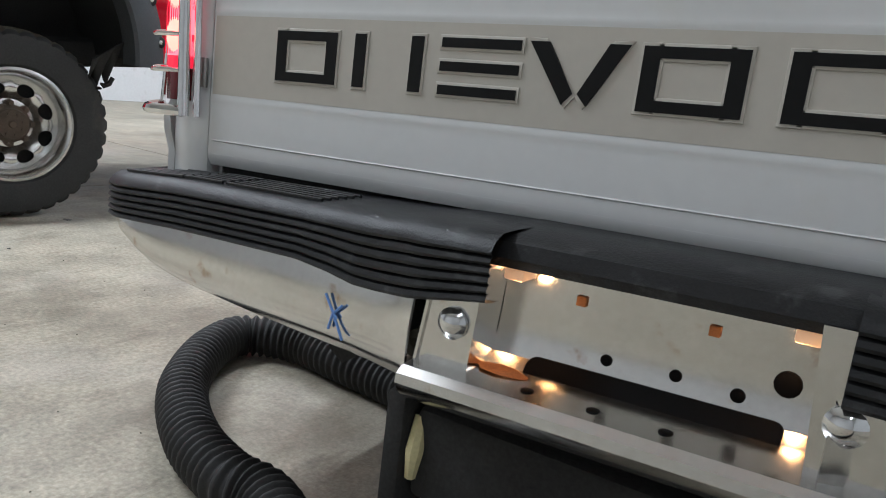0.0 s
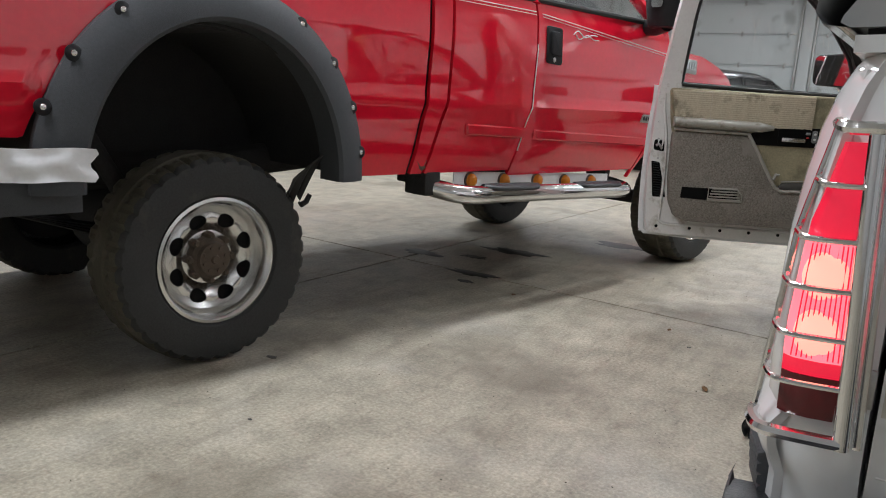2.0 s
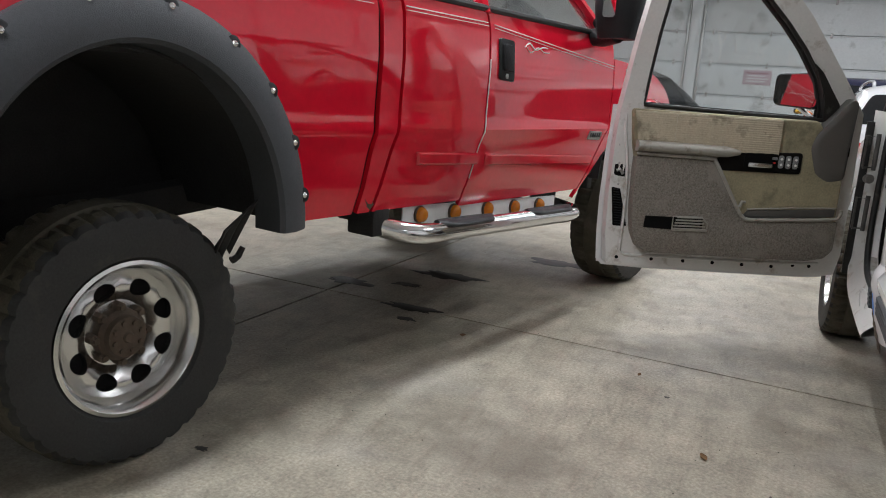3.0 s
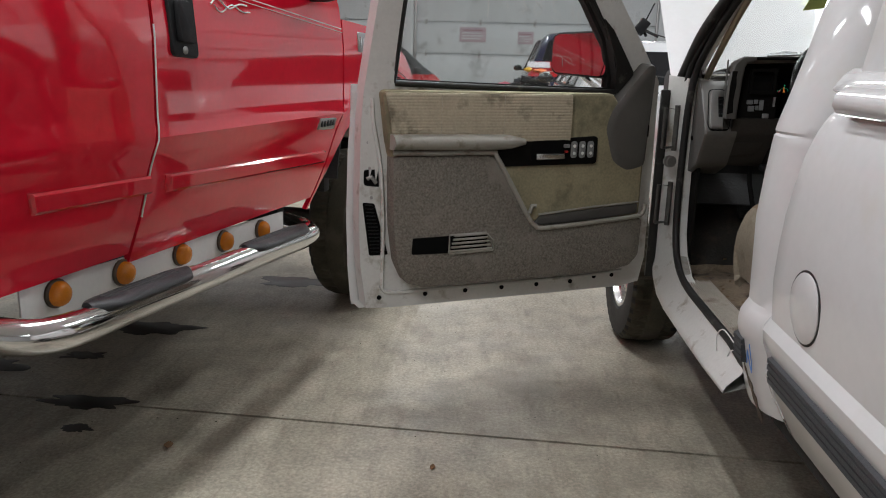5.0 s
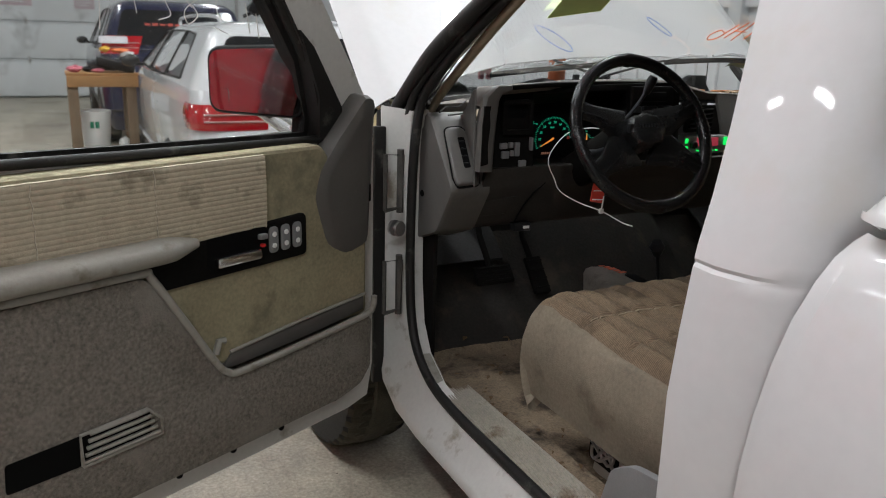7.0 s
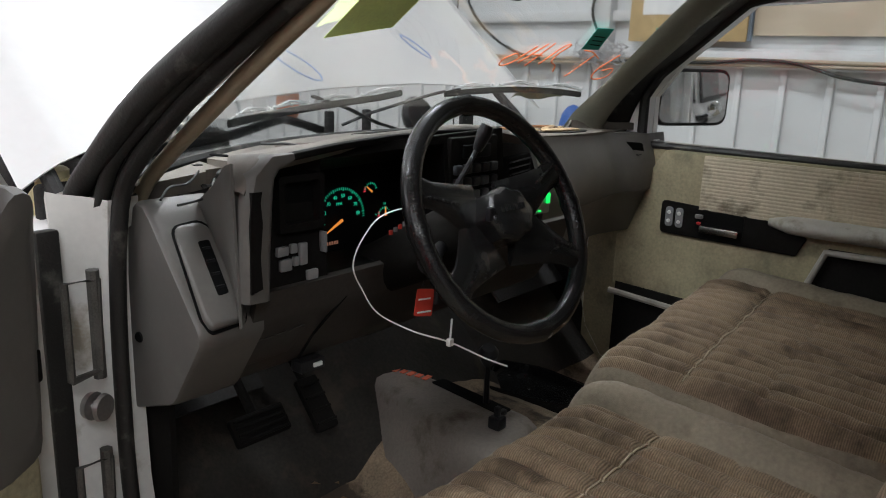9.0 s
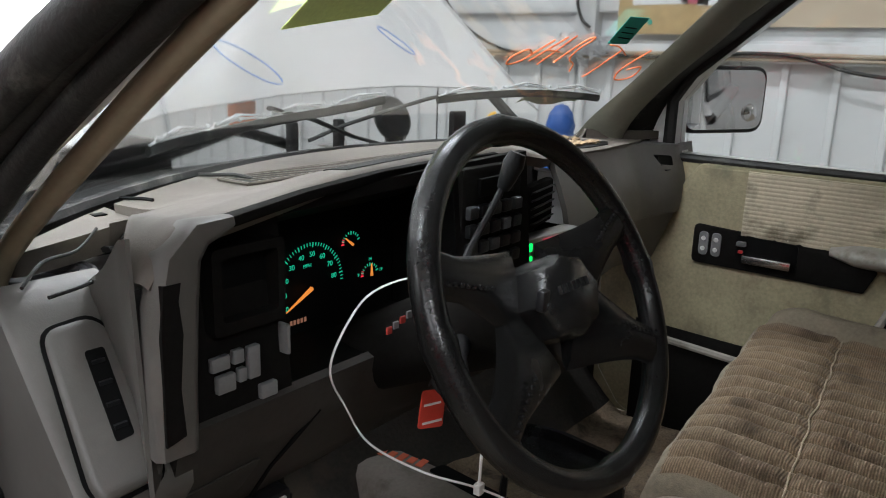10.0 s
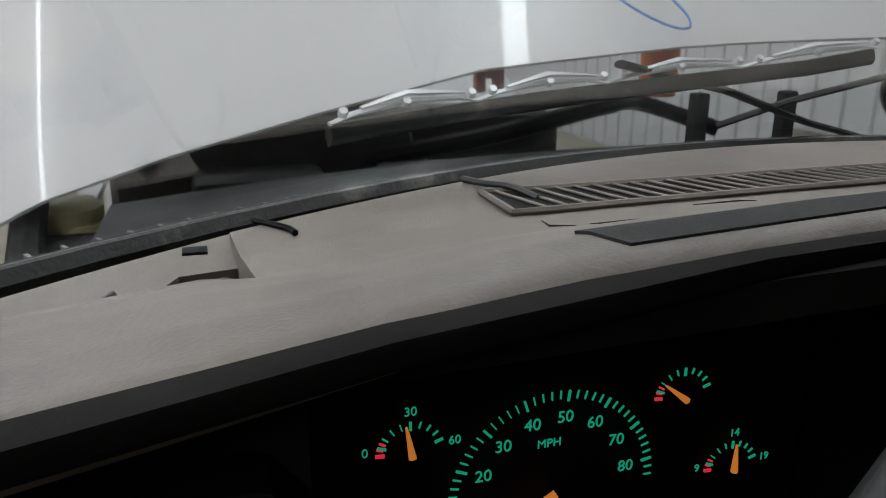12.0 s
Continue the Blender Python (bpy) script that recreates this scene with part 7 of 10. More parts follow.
slab(bm, rounded([(1.105 + 0.0, 0.60), (1.155, 0.78), (1.196, 0.785), (1.172, 0.60)], 0.006, 2), lambda a, b, d: D(a, b, d), -0.004, 0.003)
pv = part("pressure_vent", bm, GAUGE, door, "black slotted pressure vent")
for j in range(14):
    bm = B()
    z = 0.612 + 0.0125 * j
    o = 0.27 * (z - 0.60)
    sweep(bm, [D(1.115 + o, z, 0.006), D(1.165 + 0.13 * (z - 0.6), z + 0.002, 0.006)], 0.0022, 5)
    part("vent_slat", bm, PLASTIC, pv)
bm = B()
sweep(bm, smooth_path([D(1.128, 0.50, 0.003), D(1.125, 0.70, 0.004), D(1.135, 0.90, 0.004), D(1.160, 1.05, 0.004), D(1.165, 1.13, 0.003)], 5), 0.008, 6)
sweep(bm, smooth_path([D(1.128, 0.50, 0.003), D(1.10, 0.465, 0.003), D(0.9, 0.462, 0.003), D(0.4, 0.464, 0.003), D(0.15, 0.475, 0.003)], 5), 0.007, 6)
part("pressed_rib", bm, JAMB, door, angle=60)
# black strip that stands in for the shadow between the door and its pillar
bm = B()
box(bm, (-0.957, 3.464, 0.80), (0.034, 0.020, 0.74), 0.004)
part("hinge_gap_shade", bm, SEAL, wt, "dark strip in place of the shadow behind the door hinges")
# hinges
HINGE = mat("greasy_hinge", (0.10, 0.095, 0.088), 0.5, metal=0.4, var=0.4, scale=30)
for z in (0.74, 1.03):
    bm = B()
    sweep(bm, [D(0.03, z - 0.075, 0.03), D(-0.015, z - 0.07, 0.045), D(-0.020, z + 0.07, 0.045), D(0.03, z + 0.075, 0.03), D(0.03, z - 0.075, 0.03)], 0.006, 6)
    hg = part("door_hinge", bm, HINGE, door, "grimy dark door hinge")
    bm = B()
    sweep(bm, [D(-0.018, z - 0.085, 0.040), D(-0.018, z + 0.085, 0.040)], 0.010, 8)
    part("hinge_pin", bm, HINGE, hg)
bm = B()
lathe(bm, [(0.020, 0), (0.022, 0.01), (0.010, 0.012), (0.010, 0.022), (0.022, 0.024), (0.020, 0.03)], Matrix.Translation(D(0.0, 0.905, 0.03)) @ DM, 16, True)
part("check_roller", bm, STEEL, door)
# white marker scribble on the glass
sg = [[(0.80, 1.52), (0.775, 1.46), (0.77, 1.40)], [(0.80, 1.52), (0.765, 1.51), (0.77, 1.48), (0.79, 1.47)], [(0.72, 1.50), (0.70, 1.43)], [(0.66, 1.49), (0.63, 1.485), (0.645, 1.46), (0.63, 1.43), (0.655, 1.42)],
      [(0.585, 1.445), (0.605, 1.47), (0.58, 1.49), (0.565, 1.47), (0.60, 1.44), (0.59, 1.415), (0.57, 1.43), (0.585, 1.45)], [(0.50, 1.47), (0.53, 1.46), (0.52, 1.43), (0.495, 1.42)], [(0.53, 1.41), (0.49, 1.395)], [(0.46, 1.46), (0.44, 1.40)], [(0.43, 1.44), (0.415, 1.39)]]
for st_ in sg:
    bm = B()
    sweep(bm, [D(p[0], p[1], -0.038) for p in smooth_path([(a, b, 0) for a, b in st_], 5)], 0.0010, 5)
    part("glass_stroke", bm, WHITEM, door, "white hand-drawn stroke on the door glass")
# black channel round the glass
bm = B()
n_ = len(DWIN)
ins = [inset_pt([Vector(p) for p in DWIN], i, 0.004) for i in range(n_)]
ins2 = [inset_pt([Vector(p) for p in DWIN], i, 0.016) for i in range(n_)]
rim(bm, [Vector(p) for p in DWIN], ins, lambda a, b, d: D(a, b, d), -0.094, 0.006)
rim(bm, ins, ins2, lambda a, b, d: D(a, b, d), -0.052, -0.034)
part("glass_channel", bm, SEAL, door, "black rubber window channel")
# outside mirror
MC = V(-1.30, 3.385, 1.293)
fx2 = V(-0.907, 0.42, 0)
ny2 = V(-0.42, -0.907, 0)
mfn = lambda a, b, d: MC + fx2 * a + ny2 * d + V(0, 0, b)
bm = B()
slab(bm, rounded([(-0.112, -0.088), (0.112, -0.076), (0.112, 0.076), (-0.112, 0.086)], 0.034, 5), mfn, -0.07, 0.008, 0.012)
mh = part("mirror", bm, PLASTIC, wt, "black driver door mirror")
bm = B()
slab(bm, rounded([(-0.105, -0.080), (0.105, -0.068), (0.105, 0.068), (-0.105, 0.078)], 0.030, 5), mfn, 0.008, 0.011)
part("mirror_glass", bm, MIRROR, mh)
bm = B()
slab(bm, rounded([(0.062, -0.052), (0.098, -0.048), (0.098, -0.018), (0.062, -0.020)], 0.006, 2), mfn, 0.011, 0.014)
part("wide_angle_insert", bm, MIRROR, mh)
bm = B()
sweep(bm, smooth_path([D(0.10, 1.10, -0.11), D(0.12, 1.12, -0.20), D(0.20, 1.15, -0.14), V(-1.29, 3.42, 1.22)], 5), 0.011, 8)
sweep(bm, smooth_path([D(0.07, 1.10, -0.11), D(0.07, 1.12, -0.20), D(0.14, 1.15, -0.14), V(-1.25, 3.42, 1.22)], 5), 0.009, 8)
part("mirror_arm", bm, CHROME, mh)

# ---- dashboard ----
dash_b = B()
# top pad, from the instrument hood back to the glass
def lip_y(x):
    return interp(x, [(-0.84, 3.27), (-0.80, 3.195), (-0.74, 3.180), (-0.645, 3.205), (-0.527, 3.238), (-0.36, 3.259), (-0.14, 3.275), (-0.02, 3.29), (0.12, 3.33), (0.40, 3.37), (0.70, 3.42), (0.84, 3.46)])


def lip_z(x):
    return interp(x, [(-0.84, 1.245), (-0.81, 1.280), (-0.76, 1.292), (-0.5, 1.304), (-0.2, 1.306), (-0.10, 1.298), (0.05, 1.268), (0.4, 1.25), (0.84, 1.235)])


def back_y(x):
    return 3.738 - 0.5 * x * x


def pad_z(x, y):
    d = y - lip_y(x)
    k = interp(d, [(0, 0.82), (0.006, 0.97), (0.014, 1.02), (0.045, 0.98), (0.085, 0.82), (0.115, 0.66), (0.128, 0.50), (0.136, 0.48), (0.20, 0.20), (0.27, 0.03), (0.34, 0.0)])
    return 1.243 + (lip_z(x) - 1.243) * k + 0.004 * max(0, min(1, (d - 0.3) / 0.2))


RIDGE = 0.136


def lip_roll(u, v):
    xl = interp(v, [(0, -0.800), (0.15, -0.804), (0.4, -0.792), (1, -0.735)])
    x = xl + (0.84 - xl) * u
    y = lip_y(x) + RIDGE * v
    return V(x, y, pad_z(x, y) - 0.05 * (max(0, -0.755 - x) / 0.055) ** 2 + 0.011 * v * v * max(0, min(1, (-0.60 - x) / 0.05)))


def top_pad(u, v):
    xl = -0.622 - 0.012 * v
    x = xl + (0.84 - xl) * u
    y0 = lip_y(x) + RIDGE
    y = y0 + (back_y(x) - y0) * v
    return V(x, y, pad_z(x, y))


sheet(dash_b, lip_roll, lin(0, 0.1, 24)[:-1] + lin(0.1, 1, 80), [0, 0.03, 0.06, 0.10] + lin(0.14, 1.0, 26), 0.02)
sheet(dash_b, top_pad, lin(0, 1, 80), lin(0.0, 1.0, 36), 0.022)
dash = part("dashboard", dash_b, DASHT, wt, "cracked grey vinyl dashboard with lit gauges", angle=50)

# instrument hood: left cheek, top lip and right return
bm = B()
path = [(-0.772, 1.084), (-0.770, 1.15), (-0.766, 1.22), (-0.762, 1.262), (-0.752, 1.280), (-0.72, 1.288), (-0.6, 1.292), (-0.45, 1.294), (-0.30, 1.294), (-0.17, 1.290), (-0.142, 1.272), (-0.132, 1.25), (-0.130, 1.20), (-0.130, 1.09)]
rings = []
for i, (x, z) in enumerate(path):
    a, b = Vector(path[max(0, i - 1)]), Vector(path[min(len(path) - 1, i + 1)])
    t = (b - a).normalized()
    nrm = Vector((-t.y, t.x))
    yl = lip_y(x) - 0.004
    w = interp(i, [(0, 0.034), (2, 0.036), (3, 0.030), (5, 0.008), (9, 0.008), (11, 0.010), (13, 0.010)])
    q = lambda k, y: V(x + nrm.x * k, y, z + nrm.y * k)
    h_ = 1.0 if i < 5 else 0.5
    rings.append([q(-0.012 * h_, yl + 0.10), q(-0.010 * h_, yl + 0.012), q(-0.007 * h_, yl + 0.003), q(0.0, yl), q(w * 0.85, yl + 0.001), q(w, yl + 0.008), q(w - 0.003, yl + 0.03)])
loft(bm, rings[:6], False, False)
bmesh.ops.solidify(bm, geom=bm.faces[:], thickness=0.004)
part("gauge_hood", bm, DASH, dash, "grey gauge surround, worn dark at its edge", angle=50)
# rest of the hood in near-black, which paints the shadow below its edge
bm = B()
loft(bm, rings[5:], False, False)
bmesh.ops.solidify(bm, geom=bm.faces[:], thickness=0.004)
part("shaded_hood_lip", bm, DASHD, dash, "underside of the gauge hood, its shade put into the colour", angle=50)
bm = B()
slab(bm, [Vector(p) for p in ((-0.800, 1.10), (-0.780, 1.105), (-0.783, 1.15), (-0.778, 1.20), (-0.781, 1.23), (-0.778, 1.246), (-0.795, 1.246), (-0.799, 1.20))], lambda a, b, d: V(a, lip_y(-0.77) - 0.004 - d, b), -0.006, 0.002)
part("worn_strip", bm, DASHD, dash, "dark strip where the vinyl is worn off")
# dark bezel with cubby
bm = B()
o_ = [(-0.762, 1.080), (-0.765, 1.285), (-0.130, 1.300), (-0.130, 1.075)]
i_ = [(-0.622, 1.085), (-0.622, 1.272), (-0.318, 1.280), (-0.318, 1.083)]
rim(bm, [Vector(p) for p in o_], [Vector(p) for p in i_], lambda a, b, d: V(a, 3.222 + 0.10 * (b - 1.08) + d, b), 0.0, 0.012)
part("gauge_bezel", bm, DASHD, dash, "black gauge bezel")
bm = B()
loft(bm, [[V(a, 3.222 + 0.10 * (b - 1.08), b) for a, b in i_], [V(a * 0.98 - 0.008, 3.345, 1.08 + (b - 1.08) * 0.80) for a, b in i_]], True, False)
box(bm, (-0.47, 3.356, 1.152), (0.36, 0.012, 0.176))
part("gauge_well", bm, GAUGE, dash)
bm = B()
o_ = rounded([(-0.722, 1.170), (-0.722, 1.257), (-0.634, 1.257), (-0.634, 1.170)], 0.006, 2)
i_ = rounded([(-0.711, 1.182), (-0.711, 1.247), (-0.643, 1.247), (-0.643, 1.182)], 0.005, 2)
rim(bm, o_, i_, lambda a, b, d: V(a, 3.226 + d, b), -0.010, 0.012)
part("cubby_frame", bm, DASHD, dash)
bm = B()
slab(bm, i_, lambda a, b, d: V(a, 3.235 + d, b), 0.0, 0.004)
part("cubby_pocket", bm, GAUGE, dash)
# headlamp and dimmer switches
for x, z, w, h in ((-0.722, 1.150, 0.030, 0.022), (-0.697, 1.152, 0.018, 0.022), (-0.675, 1.138, 0.020, 0.052), (-0.715, 1.122, 0.030, 0.028), (-0.692, 1.126, 0.014, 0.022), (-0.654, 1.092, 0.030, 0.024)):
    bm = B()
    box(bm, (x * 0.86 - 0.094, 3.221, 1.090 + (z - 1.085) * 0.80), (w * 0.72, 0.008, h * 0.68), 0.002)
    part("switch_button", bm, BUTTON, dash)
bm = B()
box(bm, (-0.632, 3.222, 1.145), (0.005, 0.016, 0.034), 0.002)
part("dimmer_wheel", bm, BUTTON, dash)

# gauges
GY = 3.347


def ticks(name, cx, cz, r0, r1, a0, a1, n, material, w=0.0010, major=5, grow=0.35):
    for k in range(n):
        b_ = B()
        a = radians(a0 + (a1 - a0) * k / (n - 1))
        big = k % major == 0
        ra = r0 - (r1 - r0) * (grow if big else 0)
        m_ = Matrix.Translation((cx - math.cos(a) * (ra + r1) / 2, GY, cz + math.sin(a) * (ra + r1) / 2)) @ Matrix.Rotation(a, 4, "Y")
        boxm(b_, m_, (r1 - ra, 0.001, w * (1.8 if big else 1.0)))
        part(name, b_, material, dash)


def words(txt, x, z, size, material, y=GY, name="gauge_number", turn=None, par=None):
    cu = bpy.data.curves.new(name, "FONT")
    cu.body, cu.size, cu.align_x, cu.align_y, cu.extrude = txt, size, "CENTER", "CENTER", 0.0003
    ob = new(name, cu)
    dg = bpy.context.evaluated_depsgraph_get()
    me = bpy.data.meshes.new_from_object(ob.evaluated_get(dg))
    bpy.data.objects.remove(ob)
    me.transform(Matrix.Translation((x, y, z)) @ (turn or Matrix.Rotation(math.pi / 2, 4, "X")))
    me.materials.clear()
    me.materials.append(material)
    o2 = new(name, me)
    o2.parent = par or dash
    return o2


SX, SZ = -0.480, 1.139
ticks("speedometer_tick", SX, SZ, 0.0555, 0.0602, -27.5, 180, 43, GREEN, 0.0007)
for k, v in enumerate(("0", "10", "20", "30", "40", "50", "60", "70", "80")):
    a = radians(96 + 24.7 * (k - 5))
    words(v, SX - 0.0440 * math.cos(a), SZ + 0.0445 * math.sin(a), 0.0096, GREEN)
words("MPH", SX - 0.004, SZ + 0.030, 0.0070, GREEN)
bm = B()
sweep(bm, [(SX, GY - 0.004, SZ), (SX - 0.044, GY - 0.004, SZ - 0.023)], [0.0030, 0.0008], 6)
part("speedometer_needle", bm, ORANGE, dash, "orange speedometer needle")
for cx, cz, nums, na in ((-0.404, 1.184, ("", "", ""), 38), (-0.366, 1.132, ("9", "14", "19"), 88), (-0.560, 1.176, ("0", "30", "60"), 80)):
    ticks("small_gauge_tick", cx, cz, 0.0145, 0.0180, 20, 160, 9, GREEN, 0.0007, 4)
    ticks("red_gauge_tick", cx, cz, 0.0145, 0.0180, 5, 28, 3, REDG, 0.0010, 9)
    bm = B()
    a = radians(na)
    sweep(bm, [(cx, GY - 0.004, cz), (cx - 0.018 * math.cos(a), GY - 0.004, cz + 0.018 * math.sin(a))], [0.0022, 0.0007], 6)
    part("gauge_needle", bm, ORANGE, dash)
    for v, a in zip(nums, (10, 90, 170)):
        if v:
            words(v, cx - 0.0235 * math.cos(radians(a)), cz + 0.0235 * math.sin(radians(a)), 0.0068, GREEN)
bm = B()
for k in range(5):
    box(bm, (-0.513 + 0.006 * k, GY, 1.098), (0.0035, 0.001, 0.006))
part("odometer_digit", bm, mat("dim_digit", (0.35, 0.18, 0.12), 0.6, emit=(0.6, 0.25, 0.15), estr=0.25), dash)

# climate and radio keypad right of the gauges
bm = B()
box(bm, (-0.232, 3.240, 1.19), (0.150, 0.016, 0.20), 0.006)
kp = part("keypad_panel", bm, DASHD, dash)
bm = B()
box(bm, (-0.235, 3.226, 1.262), (0.085, 0.006, 0.026), 0.002)
part("keypad_display", bm, GAUGE, dash)
for r in range(4):
    for c in range(5):
        bm = B()
        box(bm, (-0.288 + 0.028 * c, 3.229, 1.228 - 0.026 * r), (0.022, 0.012, 0.018), 0.003)
        part("keypad_key", bm, PLASTIC if (r + c) % 4 else TRIM, dash)
for j, m_ in enumerate((CYAN, CYAN, CYAN, GREENB)):
    bm = B()
    box(bm, (-0.278 + 0.012 * j, 3.222, 1.136 + 0.003 * (j % 2)), (0.008, 0.003, 0.008))
    part("keypad_light", bm, m_, dash)
for j, m_ in enumerate((BLUEP, ORANGE)):
    bm = B()
    box(bm, (-0.20 + 0.018 * j, 3.222, 1.125), (0.007, 0.004, 0.007))
    part("keypad_light", bm, m_, dash)

# centre vent and the added stereo
bm = B()
boxm(bm, Matrix.Translation((0.015, 3.305, 1.190)) @ Matrix.Rotation(radians(12), 4, "Z"), (0.125, 0.02, 0.078), 0.006)
cv = part("centre_vent", bm, DASHD, dash)
for j in range(5):
    bm = B()
    boxm(bm, Matrix.Translation((0.013, 3.293, 1.163 + 0.0135 * j)) @ Matrix.Rotation(radians(12), 4, "Z") @ Matrix.Rotation(radians(-25), 4, "X"), (0.108, 0.012, 0.003), 0.001)
    part("centre_vent_slat", bm, PLASTIC, dash)
RM = Matrix.Translation((0.022, 3.286, 1.116)) @ Matrix.Rotation(radians(-4), 4, "Z")
bm = B()
boxm(bm, RM, (0.165, 0.035, 0.052), 0.004)
part("car_stereo", bm, STEEL, dash, "silver car stereo with red display")
bm = B()
boxm(bm, RM @ Matrix.Translation((0.004, -0.0185, 0.008)), (0.080, 0.003, 0.026), 0.001)
part("stereo_display", bm, mat("stereo_screen", (0.25, 0.02, 0.04), 0.3, emit=(1.0, 0.10, 0.16), estr=0.30), dash)
words("1:00", 0, 0, 0.018, REDG, 0, "stereo_digits", RM @ Matrix.Translation((-0.010, -0.0205, 0.006)) @ Matrix.Rotation(math.pi / 2, 4, "X"))
bm = B()
lathe(bm, [(0.011, 0), (0.011, 0.012), (0.009, 0.014), (0.002, 0.014)], RM @ Matrix.Translation((-0.050, -0.017, 0.0)) @ Matrix.Rotation(math.pi / 2, 4, "X"), 16, True)
part("stereo_knob", bm, PLASTIC, dash)
for x, z, w, h in ((-0.074, 0.012, 0.010, 0.014), (-0.074, -0.012, 0.012, 0.016), (0.072, 0.010, 0.012, 0.024), (-0.030, -0.018, 0.009, 0.004), (-0.012, -0.018, 0.009, 0.004), (0.006, -0.018, 0.009, 0.004), (0.024, -0.018, 0.009, 0.004), (0.042, -0.018, 0.009, 0.004)):
    bm = B()
    boxm(bm, RM @ Matrix.Translation((x, -0.019, z)), (w, 0.004, h), 0.001)
    part("stereo_key", bm, GREENB, dash)

# passenger side of the dash, lower dash, left end
def end_y(x):
    """Front of the passenger dash, which swells towards the door."""
    return lip_y(x) - 0.095 * max(0.0, min(1.0, (x - 0.60) / 0.18)) ** 1.3


bm = B()
def glove(u, v):
    y = end_y(u) + 0.002
    z = interp(v, [(0, lip_z(u) - 0.004), (0.08, lip_z(u) - 0.03), (0.75, 1.095), (0.85, 1.065), (0.88, 1.055), (1.0, 0.93)])
    return V(u, y - 0.012 * math.sin(math.pi * min(1, v / 0.85)) - 0.045 * min(1, v / 0.75) * (1 - 0.5 * max(0, min(1, (u - 0.60) / 0.18))) + (0.06 * (v - 0.85) / 0.15 if v > 0.85 else 0), z)
sheet(bm, glove, lin(0.10, 0.92, 22), [0, 0.04, 0.08, 0.2, 0.4, 0.6, 0.75, 0.82, 0.85, 0.88, 0.94, 1.0], -0.01)
part("passenger_dash", bm, DASH, dash, angle=40)
bm = B()
sheet(bm, lambda u, v: V(u, end_y(u) + 0.002 + (lip_y(u) + 0.02 - end_y(u)) * v, lip_z(u) - 0.005 + 0.002 * v), lin(0.58, 0.80, 14), lin(0, 1, 4), 0.006)
part("dash_end_top", bm, DASH, dash, angle=40)
bm = B()
sweep(bm, [(x, end_y(x) - 0.006, 1.062) for x in lin(0.08, 0.80, 20)], 0.004, 6)
part("dash_seam", bm, DASHD, dash)
bm = B()
slab(bm, rounded([(0.685, 1.212), (0.735, 1.208), (0.825, 1.066), (0.785, 1.070)], 0.006, 2), lambda a, b, d: V(a, end_y(a) - 0.010 - d, b), -0.01, 0.006)
rv_ = part("side_vent", bm, GAUGE, dash, "dark slotted side air vent")
for j in range(3):
    bm = B()
    t = 0.2 + 0.3 * j
    box(bm, (0.79 - 0.075 * t, end_y(0.79 - 0.075 * t) - 0.017, 1.085 + 0.11 * t), (0.036, 0.006, 0.003))
    part("side_vent_slat", bm, PLASTIC, dash)
bm = B()
def knee(u, v):
    y = interp(v, [(0, 3.215), (0.12, 3.221), (0.35, 3.229), (0.4, 3.233), (0.44, 3.240), (0.9, 3.304), (1, 3.33)])
    z = interp(v, [(0, 1.085), (0.12, 1.066), (0.35, 1.038), (0.4, 1.028), (0.44, 1.018), (0.9, 0.920), (1, 0.905)])
    return V(u, y, z)
sheet(bm, knee, lin(-0.765, 0.12, 16), [0, 0.06, 0.12, 0.24, 0.35, 0.4, 0.44, 0.6, 0.75, 0.9, 1.0], -0.012)
part("lower_dash", bm, KNEE, dash, "dark grey lower dash", angle=40)
bm = B()
slab(bm, rounded([(-0.775, 0.945), (-0.770, 0.995), (-0.645, 1.003), (-0.655, 0.950)], 0.008, 2), lambda a, b, d: V(a, 3.240 + 0.65 * (1.018 - b) - d, b), -0.004, 0.004, 0.002)
part("fuse_cover", bm, KNEE, dash)
bm = B()
sweep(bm, [(-0.575, 3.230, 1.040), (-0.60, 3.241, 1.012), (-0.615, 3.270, 0.970), (-0.62, 3.302, 0.92)], 0.0028, 5)
part("dash_crack", bm, GAUGE, dash)
bm = B()
box(bm, (-0.60, 3.30, 0.905), (0.055, 0.03, 0.022), 0.004)
part("hood_release", bm, PLASTIC, dash)
bm = B()
box(bm, (-0.592, 3.283, 0.906), (0.018, 0.004, 0.007))
part("release_mark", bm, WHITEP, dash)
# left end block: a sloping face for the vent, a fold, and an undercut foot
END = [(3.52, 1.172), (3.405, 1.172), (3.396, 1.206), (3.385, 1.213), (3.366, 1.208), (3.350, 1.192), (3.236, 1.050), (3.229, 1.038), (3.229, 1.024), (3.236, 1.012), (3.300, 0.918), (3.312, 0.906), (3.330, 0.898), (3.445, 0.857), (3.52, 0.857)]
ec = Vector((3.37, 1.03))
bm = B()
loft(bm, [[V(x, ec.x + (a - ec.x) * k, ec.y + (b - ec.y) * k) for a, b in END] for x, k in ((-0.856, 0.955), (-0.8555, 0.975), (-0.852, 0.992), (-0.845, 1.0), (-0.80, 1.0), (-0.745, 1.0))], True, True)
part("dash_end", bm, DASH, dash, "grey dash end with an air vent", angle=40)


def VN(a, b, d):
    """On the sloping vent face; d stands out of it."""
    return V(a, 3.252 + 0.80 * (b - 1.07) - 0.78 * d, b + 0.62 * d)


bm = B()
VB = [Vector(p) for p in ((-0.828, 1.176), (-0.776, 1.178), (-0.760, 1.150), (-0.765, 1.085), (-0.776, 1.044), (-0.838, 1.042), (-0.843, 1.056))]
